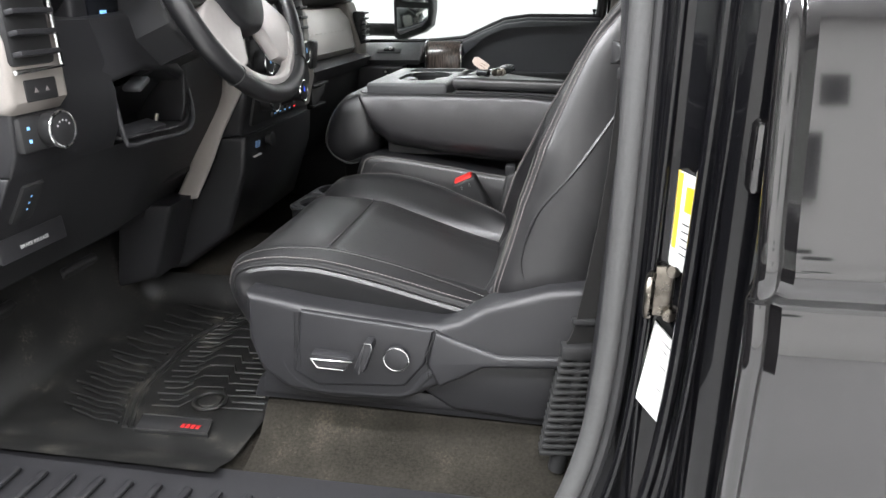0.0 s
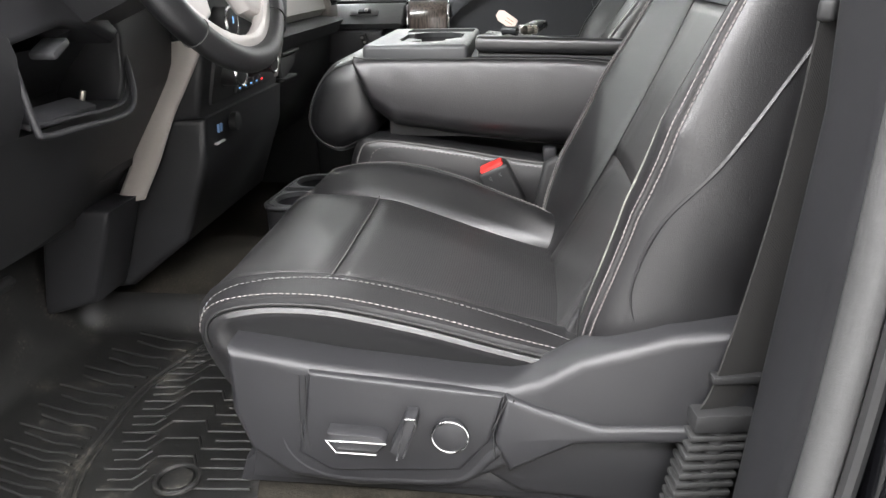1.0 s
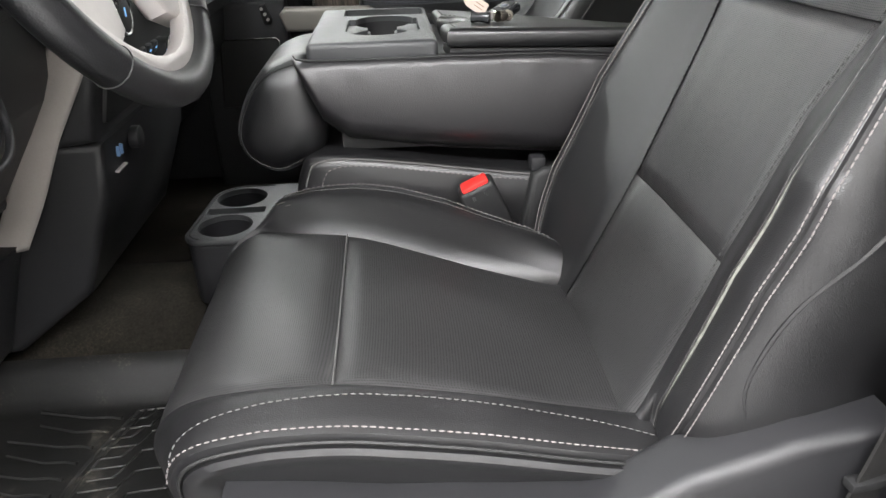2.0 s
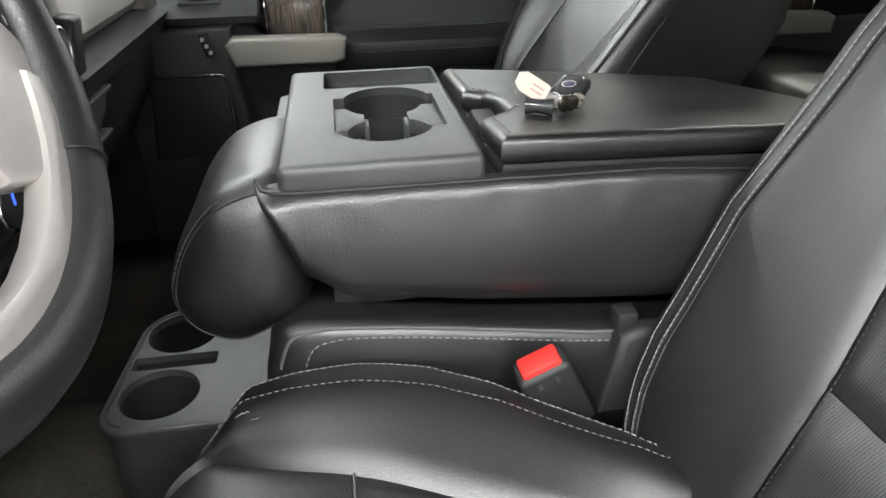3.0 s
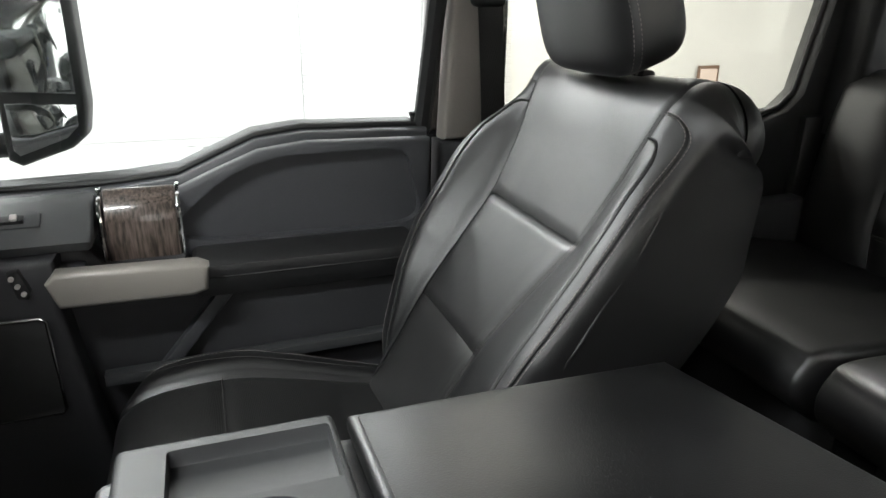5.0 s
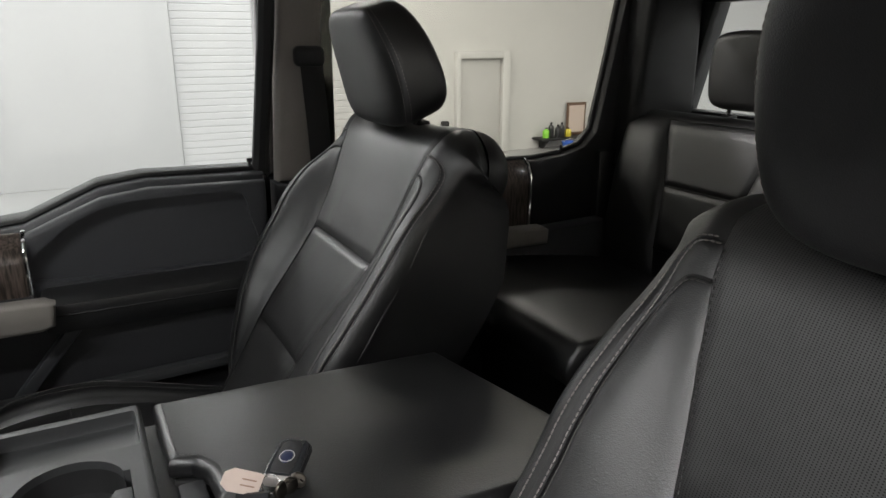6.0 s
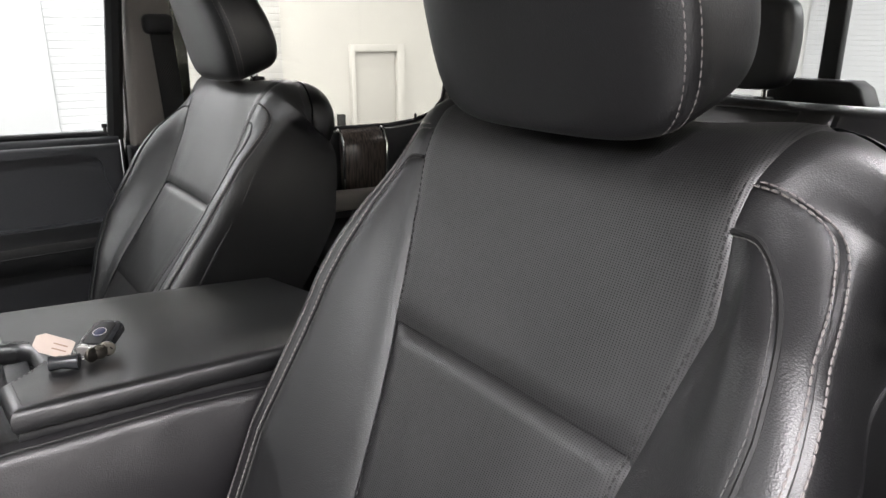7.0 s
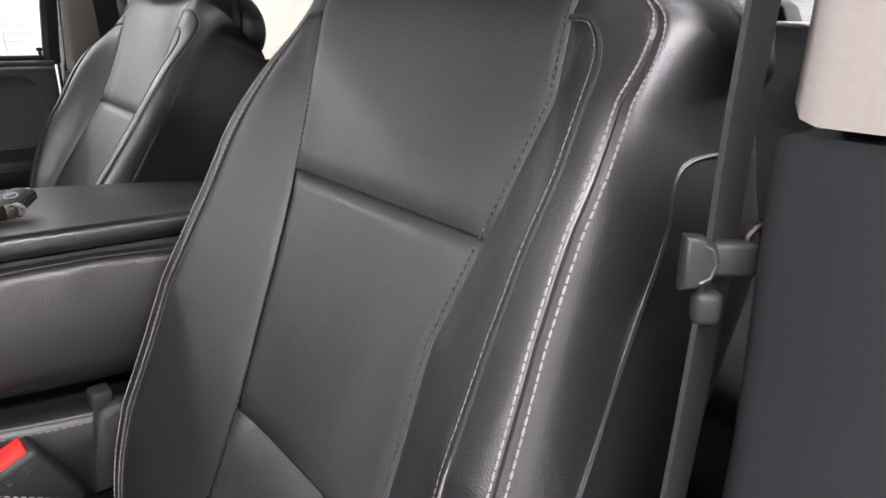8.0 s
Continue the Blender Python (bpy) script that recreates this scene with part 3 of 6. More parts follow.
# ---- passenger side: front door ----
def seat_side_door():
    root = thing("passenger_door", "closed front passenger door with black panel, wood and taupe trim", "car door", (-0.2, 0.85, GROUND + 0.6))

    def add(name, bm, material, label=""):
        return under(part(name, bm, material, root, label), root)

    sill = [(-0.95, 0.500), (-0.44, 0.503), (-0.40, 0.505), (-0.31, 0.514), (-0.25, 0.54), (-0.18, 0.570), (-0.10, 0.580), (0.125, 0.576)]
    body = sill + [(0.125, -0.08), (-0.95, -0.08)]
    add("outer_skin", slab([(-0.97, 0.49)] + sill[1:] + [(0.125, -0.3), (-0.97, -0.3)], "y", 0.885, 0.96, 0.01), BLACK)
    add("panel", slab(body, "y", 0.808, 0.88, 0.012, 3), DOOR_PLASTIC)
    # raised border round the upper recess
    low = [(-0.95, 0.44), (-0.46, 0.44), (-0.43, 0.40), (-0.31, 0.40), (-0.30, 0.36), (0.125, 0.36), (0.125, -0.06), (-0.95, -0.06)]
    # shade on the lower door is put into this panel's colour
    add("lower_panel", slab(low, "y", 0.735, 0.806, 0.014, 3), DOOR_SHADED)
    ring_out = curve([(-0.315, 0.425, 0), (-0.262, 0.50, 0), (-0.17, 0.545, 0), (-0.05, 0.552, 0), (0.06, 0.548, 0), (0.082, 0.50, 0), (0.082, 0.42, 0), (-0.10, 0.412, 0)], 60, True)
    add("upper_panel", slab([(-0.31, 0.365), (-0.312, 0.505), (-0.25, 0.532), (-0.18, 0.560), (-0.10, 0.570), (0.118, 0.566), (0.118, 0.365)], "y", 0.770, 0.806, 0.010, 3), DOOR_PLASTIC)
    up = root.children[-1]
    carve(up, [slab([(p.x, p.y) for p in ring_out], "y", 0.70, 0.790, 0.0)])
    add("sill_strip", tube([(x, 0.846, z + 0.004) for x, z in sill], 0.006, 8), BLACK)
    # front shelf with the window switch
    add("switch_shelf", slab([(0.700, 0.442), (0.694, 0.456), (0.775, 0.499), (0.806, 0.503), (0.806, 0.442)], "x", -0.70, -0.435, 0.008, 3), GREY_PLASTIC)
    add("switch_slot", turned(box(-0.024, 0.012, -0.005, 0.004, -0.007, 0.007, 0.002), Matrix.Translation((-0.538, 0.740, 0.4845)) @ Matrix.Rotation(radians(-62), 4, "X")), BLACK)
    add("switch_plate", turned(box(-0.04, 0.04, -0.003, 0.003, -0.015, 0.015, 0.006), Matrix.Translation((-0.545, 0.742, 0.4815)) @ Matrix.Rotation(radians(-62), 4, "X")), GREY_PLASTIC)
    add("window_switch", turned(box(-0.006, 0.004, -0.009, 0.002, -0.006, 0.006, 0.002), Matrix.Translation((-0.538, 0.740, 0.4845)) @ Matrix.Rotation(radians(-62), 4, "X")), SILVER)
    # wood inlay with bright edges
    inlay = [(0.800, 0.372), (0.760, 0.378), (0.756, 0.46), (0.764, 0.488), (0.79, 0.508), (0.80, 0.508)]
    wood = add("wood_inlay", slab(inlay, "x", -0.424, -0.316, 0.004), WOOD, "dark brown wood-grain inlay")
    for x in (-0.428, -0.312):
        sub(add("bright_edge", tube([(x, y - 0.002, z + 0.001) for y, z in inlay[1:]], 0.004, 8), CHROME, "bright chrome edge"), wood)
    # padded armrest
    arm = [(0.800, 0.408), (0.735, 0.407), (0.705, 0.393), (0.700, 0.368), (0.715, 0.338), (0.800, 0.328)]
    arm_pad = add("armrest", slab(arm, "x", -0.30, 0.075, 0.012, 3), LEATHER, "padded black armrest")
    sub(add("armrest_seam", tube([(-0.295 + 0.365 * k / 20, 0.7005, 0.375) for k in range(21)], 0.0015, 6), BLACK), arm_pad)
    # pull handle
    grip = [(-0.500, 0.408), (-0.486, 0.424), (-0.29, 0.420), (-0.274, 0.412), (-0.279, 0.373), (-0.30, 0.366), (-0.486, 0.368)]
    add("pull_handle", slab(grip, "y", 0.655, 0.690, 0.009, 3), BEIGE, "taupe pull handle")
    add("handle_root", box(-0.50, -0.45, 0.68, 0.75, 0.375, 0.415, 0.01), DOOR_PLASTIC)
    # pocket, brace and speaker grille
    add("pocket_brace", slab([(-0.265, 0.345), (-0.235, 0.345), (-0.345, 0.215), (-0.375, 0.215)], "y", 0.715, 0.74, 0.006), DOOR_PLASTIC)
    add("pocket_lip", slab([(-0.45, 0.232), (0.09, 0.245), (0.09, 0.225), (-0.45, 0.212)], "y", 0.690, 0.72, 0.006), GREY_PLASTIC)
    # same plastic as above, coloured darker for the shade it stands in
    add("front_block", slab([(-0.70, 0.44), (-0.485, 0.44), (-0.487, 0.36), (-0.45, 0.10), (-0.45, -0.05), (-0.70, -0.05)], "y", 0.672, 0.74, 0.012, 3), DOOR_SHADED)
    gr = [(-0.645, 0.354), (-0.515, 0.357), (-0.507, 0.350), (-0.503, 0.205), (-0.508, 0.197), (-0.66, 0.194)]
    grille = add("speaker_grille", slab(gr, "y", 0.664, 0.674, 0.004), BLACK, "black speaker grille")
    rim = [(x, 0.663, z) for x, z in gr]
    sub(add("grille_rim", tube(rim, 0.0026, 8, closed=True), CHROME), grille)
    memory = add("memory_switch", slab([(-0.545, 0.43), (-0.530, 0.433), (-0.518, 0.40), (-0.523, 0.388), (-0.536, 0.390)], "y", 0.660, 0.676, 0.003), BLACK)
    for k in range(3):
        sub(add("button", disc((-0.538 + 0.006 * k, 0.658, 0.423 - 0.012 * k), 0.0036, 0.006, "y", 16, 0.001), SILVER), memory)
    add("lock_pin", tube([(0.105, 0.845, 0.575), (0.105, 0.845, 0.596)], 0.0035, 8), BLACK)
    add("pin_head", disc((0.105, 0.845, 0.598), 0.006, 0.008, "z", 16, 0.002), BLACK)
    add("window_frame", tube([(0.125, 0.85, 0.57), (0.145, 0.80, 0.85), (0.15, 0.75, 1.08)], 0.017, 8), BLACK)
    add("window_pane", slab([(-0.95, 0.47), (-0.31, 0.49), (-0.18, 0.55), (0.12, 0.555), (0.15, 1.06), (-0.48, 1.06)], "y", 0.862, 0.867, 0), GLASS, "clear raised window")


seat_side_door()


def rear_door():
    root = thing("rear_passenger_door", "closed rear passenger door with black panel, wood and taupe trim", "car door", (0.65, 0.85, GROUND + 0.6))

    def add(name, bm, material, label=""):
        return under(part(name, bm, material, root, label), root)

    sill = [(0.30, 0.553), (0.82, 0.545), (0.90, 0.552), (0.965, 0.570), (1.002, 0.606), (1.040, 0.78), (1.075, 0.96), (1.13, 0.96), (1.13, 0.52)]
    skin = [(0.20, 0.540), (0.84, 0.532), (0.94, 0.540), (1.03, 0.560), (1.075, 0.600), (1.115, 0.78), (1.15, 0.96), (1.20, 0.96), (1.20, -0.3), (0.20, -0.3)]
    add("outer_skin", slab(skin, "y", 0.885, 0.96, 0.01), BLACK)
    add("panel", slab([(0.28, 0.551)] + sill[1:] + [(1.13, -0.1), (0.28, -0.1)], "y", 0.82, 0.855, 0.003), DASH_DARK)
    add("lower_panel", slab([(0.28, 0.365), (1.0, 0.385), (1.0, -0.1), (0.28, -0.1)], "y", 0.76, 0.818, 0.012), DOOR_PLASTIC)
    inlay = [(0.818, 0.385), (0.792, 0.390), (0.788, 0.510), (0.80, 0.540), (0.82, 0.552)]
    wood = add("wood_inlay", slab(inlay, "x", 0.650, 0.770, 0.004), WOOD, "dark brown wood-grain inlay")
    for x in (0.646, 0.774):
        sub(add("bright_edge", tube([(x, y - 0.002, z + 0.001) for y, z in inlay[1:]], 0.004, 8), CHROME, "bright chrome edge"), wood)
    grip = [(0.541, 0.410), (0.556, 0.417), (0.752, 0.410), (0.766, 0.402), (0.763, 0.367), (0.556, 0.370)]
    add("pull_handle", slab(grip, "y", 0.69, 0.735, 0.008, 3), BEIGE, "taupe pull handle")
    add("handle_root", box(0.55, 0.60, 0.72, 0.80, 0.375, 0.408, 0.008), DOOR_PLASTIC)
    add("brace", slab([(0.66, 0.375), (0.69, 0.375), (0.60, 0.17), (0.57, 0.17)], "y", 0.745, 0.765, 0.005), DOOR_PLASTIC)
    add("lock_pin", tube([(0.905, 0.845, 0.550), (0.905, 0.845, 0.575)], 0.004, 8), BLACK)
    add("sill_strip", tube([(x, 0.85, z + 0.004) for x, z in sill[:7]], 0.006, 8), BLACK)
    add("window_pane", slab([(0.26, 0.535), (0.84, 0.528), (1.03, 0.56), (1.13, 1.08), (0.28, 1.10)], "y", 0.862, 0.867, 0), TINTED, "tinted raised window")


rear_door()
# middle and rear pillars, passenger side
cab("upper_pillar_trim", slab([(0.150, 0.555), (0.235, 0.555), (0.275, 1.10), (0.18, 1.10)], "y", 0.79, 0.85, 0.014, 3), PILLAR, "taupe pillar trim")
cab("lower_pillar_trim", slab([(0.135, -0.05), (0.28, -0.05), (0.25, 0.552), (0.145, 0.552)], "y", 0.80, 0.86, 0.012, 3), DOOR_PLASTIC)
cab("pillar_skin", slab([(0.13, -0.3), (0.30, -0.3), (0.31, 1.1), (0.15, 1.1)], "y", 0.875, 0.93, 0.01), PAINT)
cab("rear_pillar_trim", slab([(1.05, 0.52), (1.265, 0.52), (1.265, 1.06), (1.10, 1.06)], "y", 0.74, 0.86, 0.02, 3), DASH_DARK)
cab("rear_quarter", box(1.0, 1.30, 0.80, 0.95, -0.3, 0.56, 0.01), DASH_DARK)


def belt(name, pts, width_axis, w, label):
    """A flat band of webbing along points."""
    root = thing(name, label, "seat belt", pts[0])
    wv = Vector(width_axis) * w / 2
    th = 0.0012
    c = curve(pts, 40)
    bm = bmesh.new()
    rows = []
    for i, p in enumerate(c):
        d = (c[min(i + 1, 39)] - c[max(i - 1, 0)]).normalized()
        nrm = d.cross(wv.normalized()).normalized() * th
        rows.append([bm.verts.new(p + a * wv + b * nrm) for a, b in ((-1, -1), (1, -1), (1, 1), (-1, 1))])
    for r0, r1 in zip(rows, rows[1:]):
        for k in range(4):
            bm.faces.new((r0[k], r0[(k + 1) % 4], r1[(k + 1) % 4], r1[k]))
    bm.faces.new(rows[0])
    bm.faces.new(rows[-1][::-1])
    under(part("webbing", bm, BELT, root), root)
    return root


pb = belt("seat_belt", [(0.225, 0.775, 0.80), (0.235, 0.77, 0.60), (0.24, 0.76, 0.30), (0.22, 0.74, 0.05)], (1, 0.1, 0), 0.047, "charcoal seat belt hanging on the passenger pillar")
under(part("belt_guide", box(0.19, 0.25, 0.755, 0.79, 0.785, 0.825, 0.012, 3), BLACK, pb), pb)

# ---- seats ----
class Pad:
    """A padded surface: a centre line in x and z, and at each place along it a section across."""

    def __init__(self, centre, line, section, side, shift=0.0, bow=0.0):
        self.yc, self.line, self.section, self.side, self.bow = centre, [(x + shift, 0, z) for x, z in line], section, side, bow

    def at(self, u, v, lift=0.0):
        """u from -1 to 1 (inboard is plus), v from 0 to 1 along the line."""
        v = min(max(v, 0), 1)
        p = catmull(self.line, v)
        d = catmull(self.line, min(v + 0.004, 1)) - catmull(self.line, max(v - 0.004, 0))
        d.normalize()
        nrm = Vector((-d.z, 0, d.x))
        inner, outer = self.section(v)
        pts = [(-q, n, 0) for q, n in outer[:0:-1]] + [(q, n, 0) for q, n in inner]
        c = catmull(pts, (u + 1) / 2)
        c2 = catmull(pts, min((u + 1) / 2 + 0.004, 1)) - catmull(pts, max((u + 1) / 2 - 0.004, 0))
        across = Vector((-c2.y, c2.x)).normalized()
        q, n = c.x + across.x * lift, c.y + across.y * lift
        back = self.bow * (1.6 if u < 0 else 1.0) * abs(u) ** 2.5 * (1 - smoothstep(0.15, 0.6, v))
        return Vector((p.x + nrm.x * n + back, self.yc + self.side * q, p.z + nrm.z * n))

    def patch(self, ua, ub, va, vb, nu, nv, puff=0.004, sink=0.003, soft=0.12):
        """A panel between seams; ua and ub may depend on v."""

        def edge(s):
            d = min(s, 1 - s) / soft
            return 1.0 if d >= 1 else math.sqrt(max(1 - (1 - d) ** 2, 0))

        def fn(s, t):
            v = va + (vb - va) * t
            a = ua(v) if callable(ua) else ua
            b = ub(v) if callable(ub) else ub
            return self.at(a + (b - a) * s, v, -sink + (sink + puff) * edge(s) * edge(t))

        return grid(fn, nu, nv)

    def trace(self, u, v, n=60, lift=0.0):
        """Points along a seam; u and v are functions of 0..1."""
        return [self.at(u(k / (n - 1)), v(k / (n - 1)), lift) for k in range(n)]


def back_section(v):
    """Half sections of the backrest, inboard and outboard: distance from the centre line and height over it."""
    inner = ramp(v, [(0, 0.055), (0.1, 0.060), (0.2, 0.080), (0.3, 0.106), (0.4, 0.135), (0.5, 0.158), (0.6, 0.172), (0.75, 0.180), (1, 0.165)])
    outer = ramp(v, [(0, 0.165), (0.1, 0.160), (0.2, 0.150), (0.3, 0.140), (0.4, 0.130), (0.5, 0.128), (0.58, 0.136), (0.66, 0.143), (0.75, 0.153), (0.85, 0.162), (1, 0.165)])
    qw = ramp(v, [(0, 0.165), (0.05, 0.195), (0.12, 0.222), (0.25, 0.238), (0.45, 0.244), (0.6, 0.240), (0.70, 0.230), (0.78, 0.218), (0.9, 0.202), (1, 0.192)])
    hb = ramp(v, [(0, -0.055), (0.06, -0.020), (0.12, 0.008), (0.2, 0.034), (0.28, 0.047), (0.5, 0.045), (0.65, 0.026), (0.8, 0.008), (1, 0.0)])
    drop = ramp(v, [(0, 0.12), (0.6, 0.12), (0.75, 0.10), (1, 0.09)])
    fall = ramp(v, [(0, 0.006), (0.58, 0.006), (0.75, 0.014), (1, 0.02)])
    low = ramp(v, [(0, -0.02), (0.06, 0.012), (0.15, 0.036), (0.25, 0.040), (0.4, 0.034), (0.5, 0.026), (0.6, 0.015), (0.7, 0.009), (0.8, 0.006), (1, 0.0)])
    deep = ramp(v, [(0, 0.15), (0.45, 0.165), (0.60, 0.12), (0.72, 0.075), (1, 0.06)])
    k = smoothstep(0.40, 0.68, v)
    sides = []
    for qi, hb in ((inner, low), (outer, hb)):
        qb = max(qw - 0.045, qi + 0.012)
        one = [(0, 0), (qi * 0.5, 0.001), (qi, 0.006), (qb, hb), (max(qw - 0.004, qb + 0.008), hb - fall), (qw + 0.004, hb - drop * 0.6), (qw - 0.020, -deep)]
        # towards the top the bolsters die out into rounded shoulders
        over = [(qi + 0.030, -0.001), (qi + 0.056, -0.022), (qi + 0.066, -min(0.055, deep * 0.75)), (qi + 0.062, -deep)]
        sides.append(one[:3] + [(a[0] + (b[0] - a[0]) * k, a[1] + (b[1] - a[1]) * k) for a, b in zip(one[3:], over)])
    return sides


def driver_section(v):
    """The driver's backrest is a little slimmer inboard."""
    inner, outer = back_section(v)
    k = 0.012 * smoothstep(0.2, 0.4, v)
    wide = ramp(v, [(0.1, 0.0), (0.2, -0.020), (0.32, -0.022), (0.40, -0.002), (0.5, 0.017), (0.6, -0.002), (0.7, -0.010), (0.85, -0.020)])
    tuck = ramp(v, [(0.28, 0.0), (0.4, 0.008), (0.5, 0.012), (0.65, 0.010), (0.8, 0.010)])
    turn = 0.010 * smoothstep(0.25, 0.4, v) * (1 - smoothstep(0.46, 0.66, v))
    fall = 0.022 * smoothstep(0.60, 0.75, v)
    outer = [(q + (wide if i == 2 else wide / 2 if i == 1 else -tuck - (turn if i == 5 else 0) if i > 2 else 0), n - (fall * (0.5 if i == 3 else 1.0) if i > 2 else 0) + (0.5 * turn if i == 4 else 0)) for i, (q, n) in enumerate(outer)]
    return [inner[:1] + [(q - k, n) for q, n in inner[1:]], outer]


def passenger_section(v):
    """The passenger's backrest turns sharply behind its inboard seam."""
    inner, outer = back_section(v)
    k = 0.012 * smoothstep(0.2, 0.35, v) * (1 - smoothstep(0.6, 0.75, v))
    return [[(q - (k if i == 5 else 0), n) for i, (q, n) in enumerate(inner)], outer]


def seat_section(v):
    """Half sections of the cushion."""
    qi = ramp(v, [(0, 0.12), (0.25, 0.14), (0.35, 0.155), (0.42, 0.163), (0.5, 0.136), (0.6, 0.108), (0.71, 0.080), (0.8, 0.068), (1, 0.06)])
    qo = ramp(v, [(0, 0.155), (0.35, 0.155), (0.6, 0.165), (0.8, 0.165), (1, 0.155)])
    qw = ramp(v, [(0, 0.215), (0.3, 0.228), (0.6, 0.236), (1, 0.215)])
    hb = ramp(v, [(0, 0.0), (0.3, 0.004), (0.5, 0.018), (0.8, 0.022), (1, 0.012)])
    wi = ramp(v, [(0, 0.15), (0.3, 0.165), (0.37, 0.190), (0.41, 0.212), (0.46, 0.226), (0.55, 0.229), (0.62, 0.222), (0.68, 0.206), (0.72, 0.185), (0.76, 0.168), (0.82, 0.145), (1, 0.115)])
    sides = []
    for q, w, lift in ((qi, wi, 1.6), (qo, qw, 1.0)):
        top = 0.004 + (hb * lift - 0.004) * min(1.0, max((w - 0.045 - q) / 0.03, 0.0))
        sides.append([(0, 0), (q * 0.5, 0.0), (q, 0.004), (max(w - 0.045, q + 0.006), top), (max(w, q + 0.02), top - 0.009), (max(w - 0.004, q + 0.021), top - 0.030), (w - 0.026, -0.078)])
    return sides


BACK_LINE = [(-0.085, 0.185), (-0.045, 0.255), (0.020, 0.375), (0.072, 0.455), (0.120, 0.530), (0.159, 0.612), (0.183, 0.668), (0.200, 0.698), (0.219, 0.715), (0.240, 0.721), (0.262, 0.718)]
DRIVER_BACK_LINE = [(-0.085, 0.185), (-0.045, 0.255), (0.021, 0.377), (0.066, 0.467), (0.107, 0.552), (0.142, 0.632), (0.164, 0.682), (0.181, 0.707), (0.200, 0.721), (0.221, 0.726), (0.243, 0.723)]
SEAT_LINE = [(-0.400, 0.130), (-0.444, 0.175), (-0.462, 0.225), (-0.450, 0.258), (-0.405, 0.279), (-0.300, 0.284), (-0.210, 0.268), (-0.110, 0.242), (-0.030, 0.225), (0.040, 0.225)]
CROSS = 2 / 6


def front_seat(side, name, label, shift=0.0, sink=0.0):
    """side: 1 for the driver (y below zero), -1 for the passenger; shift: how far it is slid back; sink: how far it is lowered."""
    yc = -0.440 * side
    root = thing(name, label, "car seat", (-0.1, yc, 0.0), "front seats")
    if side > 0:
        back = Pad(yc - 0.012, DRIVER_BACK_LINE, driver_section, side, shift)
    else:
        back = Pad(yc, [(x, z - sink) for x, z in BACK_LINE], passenger_section, side, shift)
    tip = back.line[9]
    seat = Pad(yc, [(x, z - (0.0 if side > 0 else 0.042)) for x, z in SEAT_LINE], seat_section, side, shift, 0.075)

    def add(pname, bm, m, plabel=""):
        return under(part(pname, bm, m, root, plabel), root)

    # cushion: front band, insert, rear band, bolsters and skirts
    vb, vr = 0.545, 0.93
    add("cushion_front", seat.patch(-CROSS, CROSS, 0.0, vb, 26, 40, 0.003, 0.002, 0.06), INSERT)
    add("cushion_insert", seat.patch(-CROSS, CROSS, vb, vr, 30, 30, 0.004, 0.003, 0.06), INSERT, "perforated black leather insert")
    add("cushion_rear", seat.patch(-CROSS, CROSS, vr, 1.0, 20, 6, 0.002, 0.002, 0.1), LEATHER)
    for s in (-1, 1):
        top = 4 / 6
        add("cushion_bolster", seat.patch(s * CROSS, s * top, 0.0, 1.0, 12, 70, 0.004, 0.003, 0.12), LEATHER)
        add("cushion_skirt", seat.patch(s * top, s * 1.0, 0.0, 1.0, 12, 60, 0.005, 0.003, 0.2), LEATHER)
        under(part("stitching", dashes(seat.trace(lambda k: s * (top - 0.045), lambda k: 0.30 + 0.65 * k, 90, 0.0049), 0.0008, 0.0042, 0.0022), STITCH, root, "pale contrast stitching"), root)
        under(part("stitching", dashes(seat.trace(lambda k: s * (top - 0.045 - 0.10 * math.sin(math.pi * k) ** 0.6), lambda k: 0.36 + 0.55 * k, 90, 0.0049), 0.0007, 0.0040, 0.0022), STITCH_DIM, root, "pale contrast stitching"), root)
        add("piping", tube(seat.trace(lambda k: s * top, lambda k: 0.26 + 0.70 * k, 60, 0.0012), 0.0017, 6), PIPING)
    add("seam", tube(seat.trace(lambda k: -CROSS + 2 * CROSS * k, lambda k: vb, 30, 0.0005), 0.0009, 6), STITCH_DIM)
    if side > 0:
        # scuffs on the inner front edge
        for u, v, n in ((0.50, 0.455, 7), (0.47, 0.47, 4), (0.58, 0.43, 5)):
            add("scuff", tube([seat.at(u + 0.004 * math.sin(3 * k), v + 0.0022 * k, 0.0042) for k in range(n)], 0.0006, 5), WORN, "pale scuff mark")
    add("seat_pan", box(-0.35 + shift, 0.05 + shift, yc - 0.20, yc + 0.20, 0.09, 0.185, 0.01), SHELL)
    add("seat_base", box(-0.33 + shift, 0.06 + shift, yc - 0.19, yc + 0.19, 0.0, 0.10, 0.01), SHELL)
    add("cushion_core", seat.patch(-0.98, 0.98, 0.0, 1.0, 40, 40, -0.004, 0.004, 0.02), LEATHER)
    # backrest
    add("backrest_core", back.patch(-0.98, 0.98, 0.0, 1.0, 40, 40, -0.0045, 0.0045, 0.02), LEATHER)
    m1, m0 = 0.40, 0.19
    add("backrest_lower", back.patch(-CROSS, CROSS, 0.0, m0, 24, 12, 0.003, 0.003, 0.06), INSERT)
    add("backrest_insert", back.patch(-CROSS, CROSS, m0, m1, 30, 24, 0.004, 0.004, 0.07), INSERT, "perforated black leather insert")
    add("backrest_upper", back.patch(-CROSS, CROSS, m1, 1.0, 40, 60, 0.002, 0.001, 0.03), INSERT, "perforated black leather upper panel")
